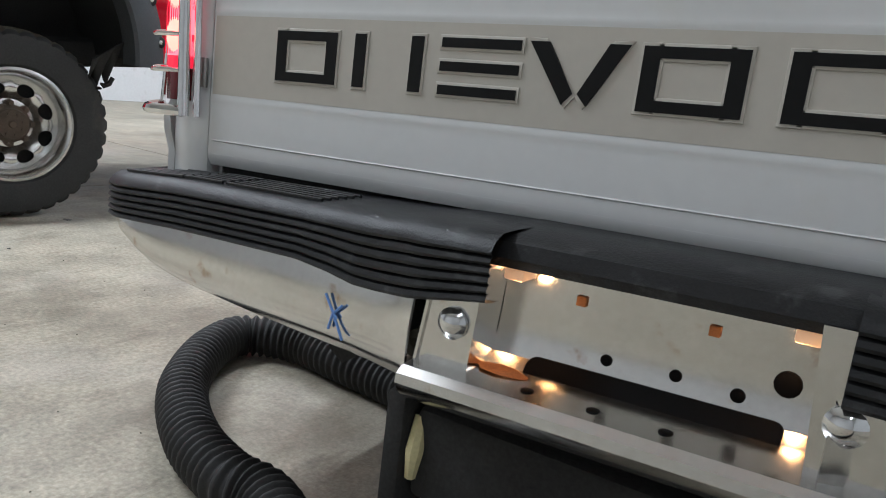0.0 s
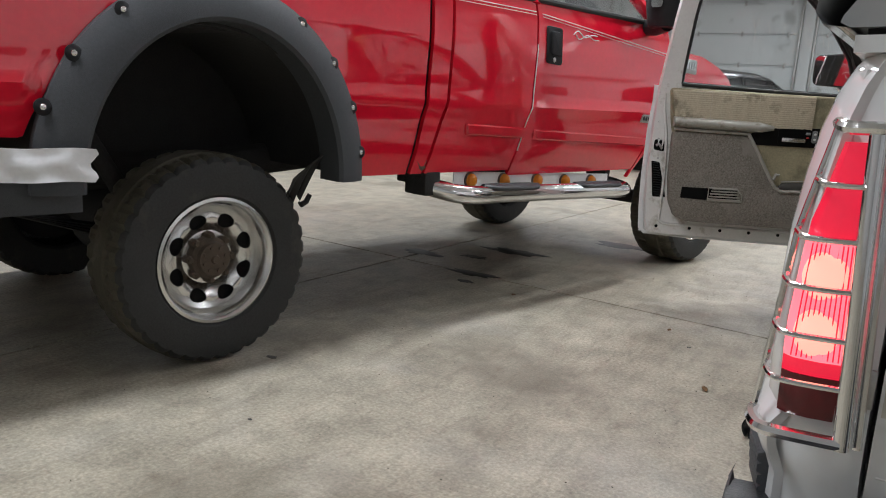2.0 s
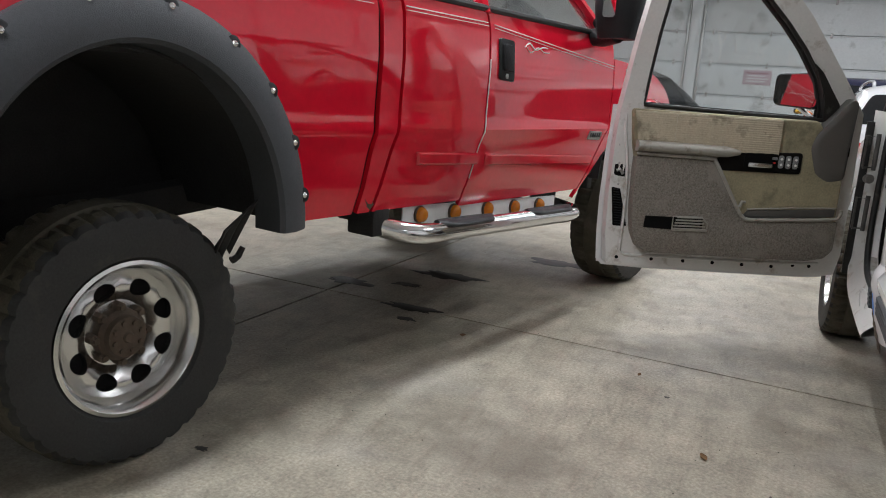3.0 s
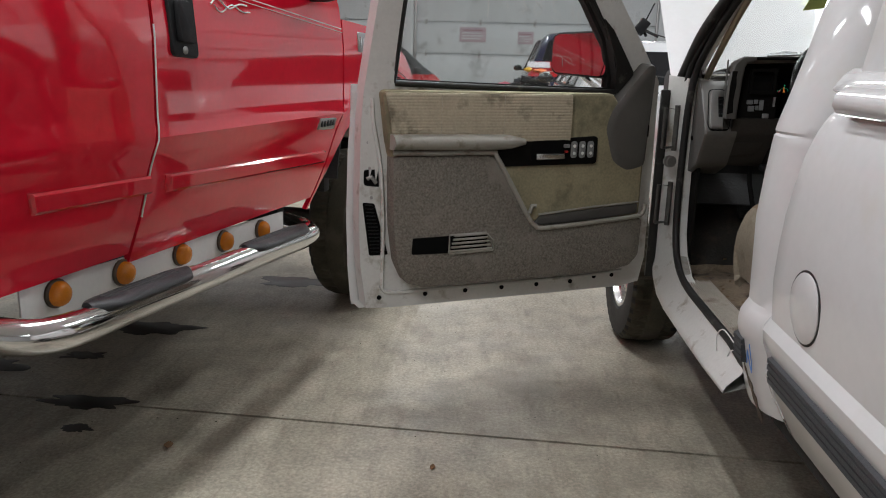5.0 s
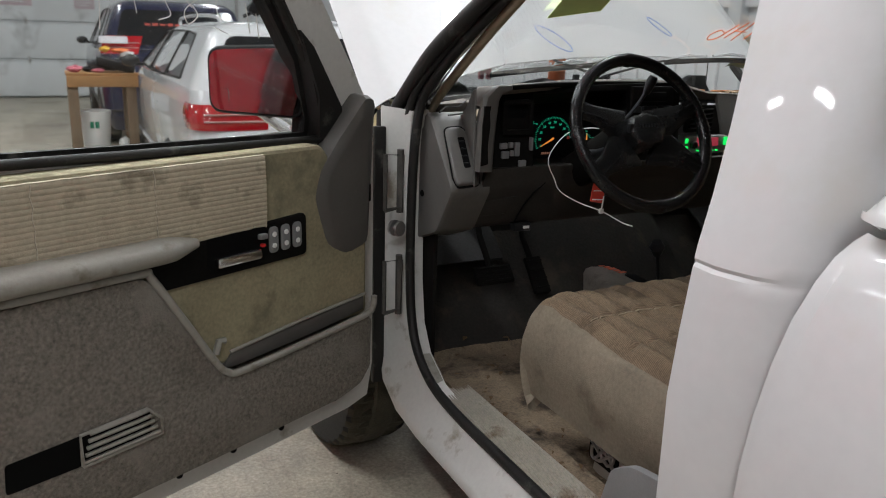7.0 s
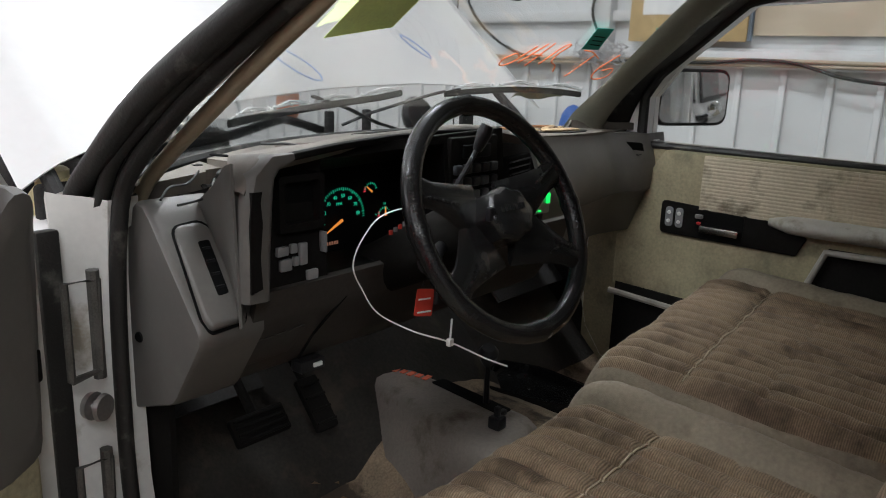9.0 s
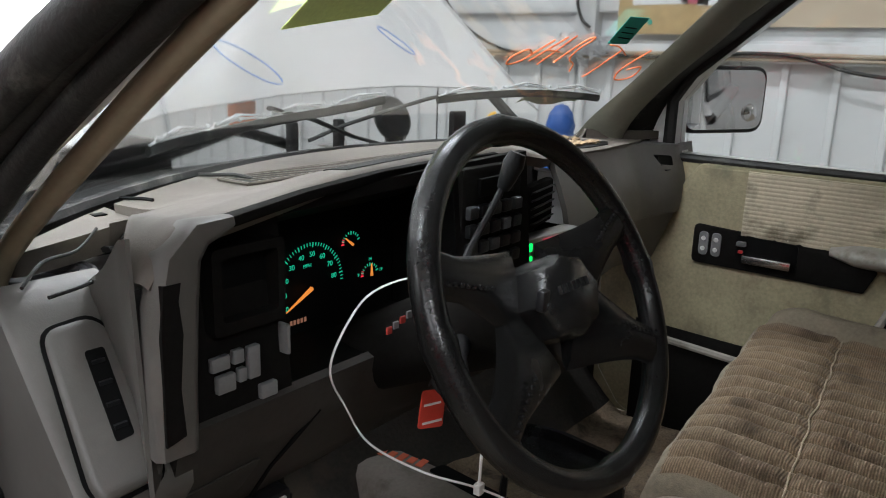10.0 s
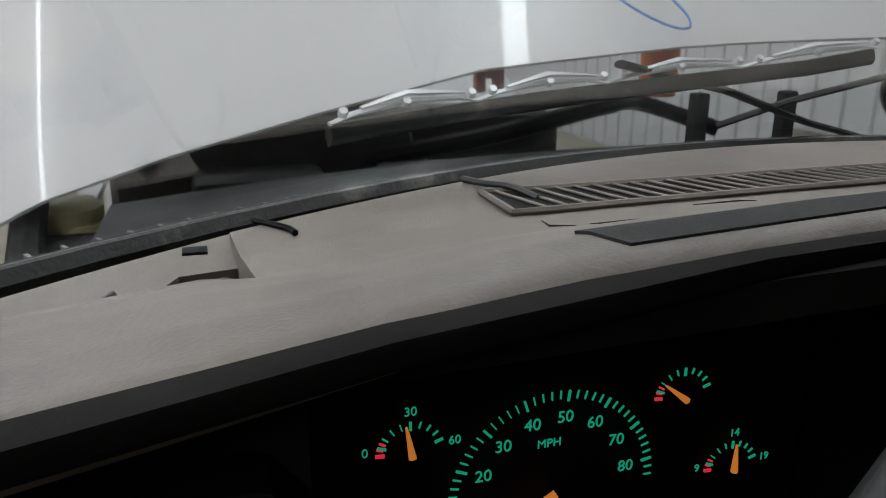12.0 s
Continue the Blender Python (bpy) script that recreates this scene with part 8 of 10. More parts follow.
slab(bm, rounded([inset_pt(VB, i, -0.004) for i in range(7)], [0.016, 0.016, 0.012, 0.01, 0.012, 0.008, 0.008], 4), VN, -0.004, 0.0012)
part("vent_gap", bm, GAUGE, dash)
bm = B()
slab(bm, rounded(VB, [0.016, 0.016, 0.012, 0.01, 0.012, 0.008, 0.008], 4), lambda a, b, d: VN(a, b, d * (0.25 + 5.5 * (1.178 - b))), -0.002, 0.012, 0.006)
part("vent_bezel", bm, DASH, dash, angle=50)
bm = B()
slab(bm, rounded([(-0.800, 1.152), (-0.780, 1.152), (-0.789, 1.080), (-0.808, 1.079)], 0.003, 2), lambda a, b, d: VN(a, b, d * (0.25 + 5.5 * (1.178 - b))), 0.002, 0.0126)
part("side_vent", bm, GAUGE, dash)
for j in range(4):
    bm = B()
    t = 0.14 + 0.24 * j
    boxm(bm, Matrix.Translation(VN(-0.790 - 0.009 * t, 1.152 - 0.072 * t, 0.0040 + 0.0058 * t)), (0.013, 0.005, 0.004))
    part("side_vent_slat", bm, PLASTIC, dash)
# hollow wall between the vent face and the gauge surround
bm = B()
def hollow(u, v):
    z = 1.046 + (interp(u, [(0, 1.284), (0.12, 1.279), (0.5, 1.238), (1, 1.200)]) - 1.046) * v
    yb = 3.252 + 0.80 * (min(z, 1.20) - 1.07) + 0.02
    yf = 3.200 + 0.012 * v
    x = interp(u, [(0, -0.804), (0.08, -0.802), (0.3, -0.790), (0.6, -0.776), (1, -0.758)])
    return V(x, yf + (yb - yf) * u, z)
sheet(bm, hollow, lin(0, 1, 12), lin(0, 1, 14), 0.004)
part("cheek_wall", bm, DASH, dash, angle=60)
bm = B()
disc(bm, (-0.855, 3.398, 0.995), (-1, -0.2, 0), 0.009, 0.005, 12)
part("end_screw", bm, GAUGE, dash, "dark screw hole")
# open corner at the left of the top pad: speaker, bracket and wires
bm = B()
box(bm, (-0.745, 3.470, 1.176), (0.20, 0.13, 0.012), 0.003)
part("speaker_shelf", bm, DASH, dash, "bare grey shelf where the dash cover is missing")
bm = B()
lathe(bm, [(0.072, 0), (0.072, 0.014), (0.066, 0.017), (0.060, 0.015), (0.056, 0.017), (0.049, 0.016), (0.044, 0.008), (0.020, 0.000), (0.018, 0.010), (0.003, 0.012)], Matrix.Translation((-0.765, 3.462, 1.184)) @ Matrix.Scale(0.78, 4), 36, True)
part("speaker", bm, PLASTIC, dash, "small bare dash speaker")
bm = B()
for pts in ([(-0.83, 3.36, 1.215), (-0.79, 3.40, 1.225), (-0.74, 3.43, 1.222), (-0.70, 3.46, 1.235)], [(-0.84, 3.43, 1.21), (-0.78, 3.46, 1.22), (-0.73, 3.49, 1.215)], [(-0.82, 3.33, 1.21), (-0.76, 3.345, 1.215), (-0.71, 3.40, 1.23)]):
    sweep(bm, smooth_path(pts, 5), 0.002, 6)
part("speaker_wire", bm, SEAL, dash)
bm = B()
def corner(u, v):
    x = -0.84 + 0.209 * u
    yf = interp(x, [(-0.84, 3.425), (-0.716, 3.462), (-0.674, 3.478), (-0.672, 3.492), (-0.62, 3.500)])
    return V(x, yf + (3.765 - 0.5 * x * x - yf) * v, 1.231 - 0.004 * (1 - u) + 0.004 * v)
sheet(bm, corner, lin(0, 1, 30), lin(0, 1, 6), 0.030)
part("corner_plate", bm, DASHT, dash, "bare grey corner plate")
bm = B()
box(bm, (-0.657, 3.534, 1.2335), (0.016, 0.014, 0.0024))
part("plate_hole", bm, GAUGE, dash)
bm = B()
sweep(bm, smooth_path([(-0.622, 3.512, 1.222), (-0.645, 3.490, 1.212), (-0.668, 3.470, 1.205), (-0.690, 3.462, 1.208)], 4), 0.005, 6, flat=(1.6, 0.8))
part("corner_bracket", bm, DASHD, dash, "dark bent bracket under the corner plate")
bm = B()
blob(bm, (-0.650, 3.440, 1.196), (0.045, 0.032, 0.020), 4, 2, 0.15)
part("exposed_duct", bm, mat("yellowed_duct", (0.20, 0.155, 0.095), 0.6, var=0.2), dash, "yellowed air duct below the missing cover")
bm = B()
sweep(bm, smooth_path([(-0.618, 3.552, 1.2475), (-0.606, 3.540, 1.2470), (-0.596, 3.528, 1.2465), (-0.593, 3.515, 1.2465)], 4), [0.0012] + [0.0024] * 13, 5)
part("dash_crack", bm, GAUGE, dash, "open crack in the vinyl")
bm = B()
disc(bm, (-0.640, 3.487, 1.218), (-0.1, -0.5, 0.8), 0.008, 0.010, 14, 0.002)
part("corner_screw", bm, SEAL, dash)
# defroster grille, mesh strip, cracks, stray wire
G0, G1 = V(-0.412, 3.525, 1.2445), V(0.232, 3.545, 1.2535)
gx_ = (G1 - G0).normalized()
gy_ = V(0.0, 1.0, 0.0)
bm = B()
o_ = [(-0.428, 3.522), (0.28, 3.545), (0.285, 3.605), (-0.440, 3.590)]
sheet(bm, lambda u, v: V(-0.432 + 0.714 * u, 3.524 + 0.022 * u + (0.066 - 0.006 * u) * v, pad_z(-0.432 + 0.714 * u, 3.524 + 0.022 * u + 0.06 * v) + 0.0034), lin(0, 1, 40), lin(0, 1, 4), 0.004)
part("defroster_well", bm, GAUGE, dash)
bm = B()
FR = [(-0.436 + 0.722 * t, 3.520 + 0.022 * t) for t in lin(0, 1, 24)] + [(0.287 - 0.722 * t, 3.606 - 0.014 * t) for t in lin(0, 1, 24)]
sweep(bm, [V(p[0], p[1], pad_z(p[0], p[1]) + 0.0034) for p in FR], 0.0030, 6, closed=True)
part("defroster_frame", bm, DASHT, dash)
for k in range(39):
    bm = B()
    x = -0.425 + 0.69 * (k + 0.5) / 39
    a, b = V(x + 0.008, 3.526 + 0.021 * (k / 39), 0), V(x - 0.008, 3.588 + 0.014 * (k / 39), 0)
    a.z, b.z = pad_z(a.x, a.y) + 0.0040, pad_z(b.x, b.y) + 0.0040
    e_ = (b - a).normalized()
    w_ = V(0.0019, 0, 0)
    loft(bm, [[p - w_, p + w_, p + w_ + V(0, 0, 0.0012), p - w_ + V(0, 0, 0.0012)] for p in (a, b)], True, True)
    part("defroster_slat", bm, DASHT, dash)
bm = B()
o_ = [(-0.530, 3.233), (-0.351, 3.256), (-0.366, 3.279), (-0.533, 3.256)]
sheet(bm, lambda u, v: V(-0.498 + 0.225 * u - 0.006 * v, lip_y(-0.498 + 0.225 * u) + 0.020 + 0.034 * v, pad_z(-0.498 + 0.225 * u, lip_y(-0.498 + 0.225 * u) + 0.020 + 0.034 * v) + 0.0012), lin(0, 1, 30), lin(0, 1, 8), 0.002)
part("mesh_strip", bm, mat("perforated_black_strip", (0.022, 0.021, 0.020), 0.8, spec=0.15, var=0.5, scale=60, bump=0.2, bscale=900), dash, "black perforated speaker strip")
for pts in ([(-0.428, 3.49), (-0.435, 3.462), (-0.42, 3.455)], [(-0.41, 3.455), (-0.385, 3.44), (-0.38, 3.432)], [(-0.30, 3.500), (-0.26, 3.498), (-0.25, 3.492)]):
    bm = B()
    sweep(bm, [V(x, y, pad_z(x, y) + 0.0002) for x, y in pts], [0.0004] + [0.0011] * (len(pts) - 2) + [0.0003], 4)
    part("dash_crack", bm, GAUGE, dash, "crack in the vinyl")
bm = B()
sweep(bm, smooth_path([(-0.434, 3.642, pad_z(-0.434, 3.642) + 0.003), (-0.425, 3.615, pad_z(-0.425, 3.615) + 0.005), (-0.412, 3.585, 1.252), (-0.40, 3.558, 1.248)], 5), 0.003, 6)
part("stray_wire", bm, SEAL, wt, "thin black wire across the dash")
# torn right end of the pad with foam and crumbs
bm = B()
random.seed(21)
foam = mat("torn_brown_foam", (0.30, 0.21, 0.12), 0.9, var=0.4, scale=40, bump=0.8, bscale=200)
for k in range(16):
    bm = B()
    x, y = random.uniform(0.33, 0.55), random.uniform(3.42, 3.56)
    blob(bm, (x, y, pad_z(x, y) + 0.004), (0.012 + 0.018 * random.random(), 0.008 + 0.008 * random.random(), 0.006), k, 1, 0.6)
    part("torn_foam", bm, foam, dash, "torn brown foam crumb")
bm = B()
slab(bm, [Vector(p) for p in ((0.27, 3.40), (0.33, 3.385), (0.50, 3.41), (0.58, 3.45), (0.56, 3.53), (0.45, 3.57), (0.40, 3.53), (0.33, 3.50))], lambda a, b, d: V(a, b, pad_z(a, b) + d), -0.002, 0.0016)
part("torn_hole", bm, GAUGE, dash)
bm = B()
for k in range(5):
    pts = []
    x, y = 0.20 + 0.05 * k, 3.60 - 0.01 * k
    for j in range(7):
        x += random.uniform(-0.02, 0.035)
        y += random.uniform(-0.015, 0.015)
        pts.append(V(x, y, pad_z(x, y) + 0.006))
    sweep(bm, smooth_path(pts, 4), 0.004, 5)
part("cord_tangle", bm, COPPER, wt, "tangled copper-coloured cord on the dash")

# ---- steering wheel and column ----
SC, SA = V(-0.459, 2.998, 1.197), 0.4695
sn = V(-0.0461 * math.cos(SA), -math.cos(SA), math.sin(SA)).normalized()
sxx = sn.cross(V(0, 0, 1)).normalized() * -1
syy = sn.cross(sxx) * -1
if syy.z < 0:
    syy = -syy
def SW(a, r, d=0.0):
    return SC + sxx * (r * math.cos(a)) + syy * (r * math.sin(a)) + sn * d
bm = B()
sweep(bm, [SW(a, 0.1865) for a in lin(0, 2 * math.pi * 71 / 72, 72)], [0.0155 + 0.0022 * (abs(((k * 5 + 8) % 90) - 8) < 1) for k in range(72)], 14, closed=True)
stw = part("steering_wheel", bm, WHEELV, wt, "black four-spoke steering wheel", angle=60)
for a in (radians(20), radians(160), radians(-32), radians(212)):
    bm = B()
    rings = []
    for t in lin(0, 1, 8):
        r = 0.045 + 0.142 * t
        w = (0.034 if a > 0 and a < 3 else 0.046) * (1 - t) ** 1.4 + 0.016 + (0.010 * max(0, t - 0.7) / 0.3)
        off = -0.022 * (1 - t) ** 2
        p = SW(a, r, off + 0.001)
        tang = (SW(a + 0.01, r) - SW(a, r)).normalized()
        rings.append([p + tang * w * math.cos(q) + sn * 0.010 * math.sin(q) for q in lin(0, 2 * math.pi * 9 / 10, 10)])
    loft(bm, rings, True, True)
    part("spoke", bm, WHEELV, stw, angle=60)
    bm = B()
    for t in lin(0.45, 0.92, 9):
        r = 0.045 + 0.142 * t
        p = SW(a + 0.06, r, 0.010)
        blob(bm, p, (0.0030, 0.0030, 0.0030), 1, 1, 0)
    part("stitching", bm, WHEELV, stw)
bm = B()
rings = []
for d, k in ((-0.045, 0.95), (-0.02, 1.0), (0.012, 1.0), (0.022, 0.93), (0.026, 0.80)):
    rings.append([SW(q, k * (0.047 + 0.003 * math.cos(8 * q)) * (1.0 + 0.10 * math.cos(2 * q)), d) for q in lin(0, 2 * math.pi * 31 / 32, 32)])
loft(bm, rings, True, True)
part("horn_pad", bm, WHEELV, stw, "black octagonal horn pad", angle=40)
for k in range(7):
    bm = B()
    p = SW(0, 0, 0.0265) + sxx * (-0.026 + 0.0085 * k) + syy * 0.008
    boxm(bm, Matrix.Translation(p) @ Matrix(((sxx.x, syy.x, sn.x, 0), (sxx.y, syy.y, sn.y, 0), (sxx.z, syy.z, sn.z, 0), (0, 0, 0, 1))), (0.0055, 0.009, 0.0016))
    part("emblem_bar", bm, PLASTIC, stw)
bm = B()
p = SW(radians(175), 0.050, 0.020)
boxm(bm, Matrix.Translation(p), (0.014, 0.010, 0.022), 0.003)
part("pad_notch", bm, PLASTIC, stw)
ca, cb = SC - sn * 0.05, SC - sn * 0.36
bm = B()
sweep(bm, [SC - sn * 0.03, SC - sn * 0.06, SC - sn * 0.10, SC - sn * 0.20, SC - sn * 0.36], [0.040, 0.052, 0.055, 0.052, 0.048], 18)
col = part("steering_column", bm, DASHD, wt, "black steering column with levers")
bm = B()
sweep(bm, smooth_path([(-0.435, 3.135, 1.195), (-0.400, 3.155, 1.203), (-0.371, 3.163, 1.219), (-0.345, 3.160, 1.250), (-0.325, 3.155, 1.282)], 4), 0.0048, 8)
part("gear_lever", bm, PLASTIC, col, "column gear lever")
bm = B()
sweep(bm, [(-0.326, 3.156, 1.276), (-0.324, 3.152, 1.288), (-0.320, 3.146, 1.308), (-0.317, 3.142, 1.322)], [0.008, 0.011, 0.014, 0.011], 12)
part("lever_knob", bm, PLASTIC, col)
bm = B()
sweep(bm, [SC - sn * 0.10 + V(-0.04, 0, -0.01), SC - sn * 0.085 + V(-0.085, -0.01, -0.02), SC - sn * 0.075 + V(-0.115, -0.02, -0.026), SC - sn * 0.07 + V(-0.135, -0.025, -0.028)], [0.010, 0.011, 0.016, 0.017], 12)
part("turn_signal_stalk", bm, PLASTIC, col, "black turn-signal stalk")
bm = B()
disc(bm, SC - sn * 0.07 + V(-0.136, -0.026, -0.028), (-0.9, -0.3, 0), 0.012, 0.003, 14)
part("stalk_ring", bm, TRIM, col)
bm = B()
sweep(bm, [SC - sn * 0.075 + V(0.05, 0, 0.02), SC - sn * 0.06 + V(0.075, 0, 0.035)], 0.010, 10)
part("hazard_key", bm, CHROME, col)
# flyer behind the wheel, key fob, white cable tie
for k in range(4):
    bm = B()
    box(bm, (-0.604 + 0.010 * k, 3.10, 1.176 + 0.003 * k), (0.007, 0.002, 0.007))
    part("label_bar", bm, BUTTON if k % 2 else mat("dull_red_print", (0.45, 0.04, 0.03), 0.6), col)
bm = B()
slab(bm, rounded([(-0.020, -0.026), (0.016, -0.030), (0.020, 0.020), (-0.014, 0.024)], 0.004, 2), lambda a, b, d: V(-0.450 + a * 0.9, 3.165 - a * 0.35 - d, 1.018 + b), 0.0, 0.002)
kt = solo("key_tag", bm, mat("red_tag", (0.55, 0.05, 0.03), 0.5, var=0.2), "red key tag hanging from the ignition", "key tag")
for zz, w in ((0.004, 0.024), (-0.020, 0.028)):
    bm = B()
    boxm(bm, Matrix.Translation((-0.450, 3.163, 1.018 + zz)) @ Matrix.Rotation(radians(-21), 4, "Z"), (w, 0.0015, 0.003))
    part("tag_line", bm, WHITEP, kt)
bm = B()
sweep(bm, smooth_path([(-0.450, 3.168, 1.044), (-0.444, 3.165, 1.058), (-0.432, 3.160, 1.052), (-0.428, 3.155, 1.030), (-0.432, 3.152, 1.010)], 4), [0.002] * 8 + [0.005] * 9, 6)
part("key", bm, PLASTIC, kt, "black key beside the tag")
bm = B()
TIE_K = V(-0.541, 3.028, 1.002)
loop = smooth_path([(-0.41, 3.13, 1.17), (-0.462, 3.17, 1.187), (-0.529, 3.19, 1.179), (-0.575, 3.19, 1.147), (-0.597, 3.19, 1.104), (-0.578, 3.185, 1.057), (-0.588, 3.140, 1.033), (-0.570, 3.080, 1.014), TIE_K, (-0.512, 2.980, 0.981), (-0.522, 2.930, 0.985)], 6)
sweep(bm, loop, 0.0014, 6, flat=(1.3, 0.7))
sweep(bm, [TIE_K, TIE_K + V(0.008, 0.004, 0.036)], 0.0017, 6)
box(bm, TIE_K, (0.010, 0.008, 0.012), 0.001)
solo("cable_tie", bm, WHITEP, "long white cable tie looped round the steering column", "cable tie")

# ---- bench seat ----
seat = thing("bench_seat", "tan cloth bench seat with worn tufted cushions", "seat", (0, 2.6, 0.46))


def cushion(name, x0, x1, front, top, label, material, seed, pleated=True, skew=0.0):
    b_ = B()
    SP = 0.050
    nx, ny = int((x1 - x0) / 0.0050), 170
    def wob(x, y):
        return 0.010 * math.sin((y - 2.8) * 9 + seed) + 0.005 * noise.noise(V(x * 8, y * 8, seed))
    def cross_y(x, k):
        if k == 0:
            return front - 0.165 + 0.007 * noise.noise(V(x * 14, 1.0, seed))
        q = (x / 0.050 + 0.35 * noise.noise(V(x * 9, 5.0, seed))) % 1.0
        return front - 0.305 + 0.016 * (q - 0.5) + 0.012 * noise.noise(V(x * 11, 2.0, seed))
    def fn(u, v):
        q_ = max(0.0, min(1.0, u))
        x = x0 + (x1 - x0) * q_
        # v runs from the lower front over the roll to the back
        s_ = v * 0.95
        if s_ < 0.25:
            y, z = front - 0.03 + 0.045 * math.sin(s_ / 0.25 * math.pi / 2), top - 0.25 + s_ * 0.84
            ny_, nz_ = 1.0, 0.0
        elif s_ < 0.38:
            a_ = (s_ - 0.25) / 0.13 * math.pi / 2
            y, z = front + 0.015 - 0.075 * (1 - math.cos(a_)), top - 0.04 + 0.045 * math.sin(a_)
            ny_, nz_ = math.cos(a_), math.sin(a_)
        else:
            y, z = front - 0.060 - (s_ - 0.38) * 0.93, top + 0.005 - 0.05 * (s_ - 0.38)
            ny_, nz_ = 0.0, 1.0
        e = min(q_, 1 - q_) * (x1 - x0)
        drop = 0.045 * max(0, 1 - e / 0.05) ** 2
        g = 0.0
        if s_ > 0.27:
            fade = min(1, (s_ - 0.27) / 0.06) * min(1, e / 0.03)
            f = (x - x0 + wob(x, y)) / SP
            puff = abs(math.sin(math.pi * f))
            g = (0.0190 * (1 - puff ** 0.6) + 0.006 * math.exp(-((f - round(f)) * SP / 0.0035) ** 2)) * fade
            for k_, w_ in ((0, 0.012), (1, 0.007)):
                g = max(g, (0.013 - 0.004 * k_) * math.exp(-((y - cross_y(x, k_)) / w_) ** 2) * fade)
            if not pleated:
                g = 0.0
        rough_ = 0.007 * noise.noise(V(x * 8, y * 8, 3 + seed)) + 0.003 * noise.noise(V(x * 26, y * 26, 5 + seed))
        k = rough_ - g
        z = z - drop + nz_ * k
        if u < 0 or u > 1:
            w_ = (-u if u < 0 else u - 1) / 0.2
            z = z + (0.585 - z) * w_
            x += (0.02 * math.sin(math.pi * min(1, w_ * 1.2))) * (-1 if u < 0 else 1)
        return V(x, y + 0.3 * drop + ny_ * k + skew * (x - x0), z)
    sheet(b_, fn, [-0.2, -0.15, -0.1, -0.05, -0.02] + lin(0, 1, nx) + [1.02, 1.05, 1.1, 1.2], lin(0, 1, ny), 0.0)
    for f_ in b_.faces:
        c_ = f_.calc_center_median()
        if not x0 + 0.012 < c_.x < x1 - 0.012 or c_.y - skew * (c_.x - x0) > front + 0.004 or c_.z < top - 0.06:
            f_.material_index = 1
    cu = part(name, b_, (material, SEATP), seat, label, angle=80)
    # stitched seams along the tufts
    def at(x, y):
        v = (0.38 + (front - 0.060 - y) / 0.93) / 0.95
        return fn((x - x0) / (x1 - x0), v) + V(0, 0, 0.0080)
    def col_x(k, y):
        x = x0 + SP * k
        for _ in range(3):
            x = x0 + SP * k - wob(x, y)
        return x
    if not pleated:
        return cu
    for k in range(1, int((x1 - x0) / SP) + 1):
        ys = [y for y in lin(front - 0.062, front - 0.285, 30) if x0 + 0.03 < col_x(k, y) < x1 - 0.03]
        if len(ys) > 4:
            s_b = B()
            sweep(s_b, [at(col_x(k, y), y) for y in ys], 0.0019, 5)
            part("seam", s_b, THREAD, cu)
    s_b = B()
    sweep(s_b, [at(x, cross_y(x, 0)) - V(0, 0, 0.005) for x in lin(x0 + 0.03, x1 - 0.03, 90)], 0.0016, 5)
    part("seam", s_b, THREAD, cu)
    return cu


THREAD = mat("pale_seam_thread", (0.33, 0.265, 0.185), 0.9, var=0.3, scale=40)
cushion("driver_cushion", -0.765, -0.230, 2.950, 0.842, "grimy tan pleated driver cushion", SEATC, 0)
cushion("centre_strip", -0.228, -0.125, 2.970, 0.846, "plain worn strip between the cushions", SEATP, 3, False)
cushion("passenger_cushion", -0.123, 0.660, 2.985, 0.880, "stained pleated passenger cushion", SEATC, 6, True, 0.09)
cushion("end_strip", 0.662, 0.775, 3.050, 0.885, "plain outer border of the passenger cushion", SEATP, 8, False)
for x0, x1, m_, nm in ((-0.765, -0.245, SEATC, "driver_backrest"), (-0.245, 0.075, SEATC, "centre_backrest"), (0.075, 0.765, SEATC, "passenger_backrest")):
    bm = B()
    rings = []
    for z, yf, yb in ((0.74, 2.42, 2.22), (0.85, 2.44, 2.20), (1.0, 2.42, 2.17), (1.15, 2.38, 2.15), (1.28, 2.33, 2.14), (1.33, 2.27, 2.15)):
        rings.append([V(p.x, p.y, z) for p in rounded([Vector(q) for q in ((x0 + 0.004, yf), (x1 - 0.004, yf), (x1 - 0.004, yb), (x0 + 0.004, yb))], 0.05, 4)])
    loft(bm, rings, True, True)
    part(nm, bm, m_, seat)
bm = B()
rings = []
for z, k in ((0.462, 0.0), (0.58, 0.02), (0.62, 0.0)):
    rings.append([V(p.x, p.y, z) for p in rounded([Vector(q) for q in ((-0.70, 2.80 - k), (0.70, 2.80 - k), (0.70, 2.25), (-0.70, 2.25))], 0.04, 3)])
loft(bm, rings, True, True)
part("seat_base", bm, ARMV, seat, "grey plastic seat base")
bm = B()
slab(bm, rounded([(2.69, 0.49), (2.69, 0.60), (2.79, 0.58), (2.79, 0.49)], 0.01, 2), lambda a, b, d: V(-0.70 - d, a, b), -0.01, 0.004)
part("base_hole", bm, GAUGE, seat, "dark hole in the seat base")
bm = B()
random.seed(5)
for k in range(5):
    p = [V(-0.708, 2.70 + 0.08 * random.random(), 0.495 + 0.05 * random.random()) for _ in range(4)]
    sweep(bm, smooth_path(p, 4), 0.004, 5)
part("seat_wire", bm, STEEL, seat)

# transfer-case hump cover with lever, pedals, floor litter
bm = B()
rings = []
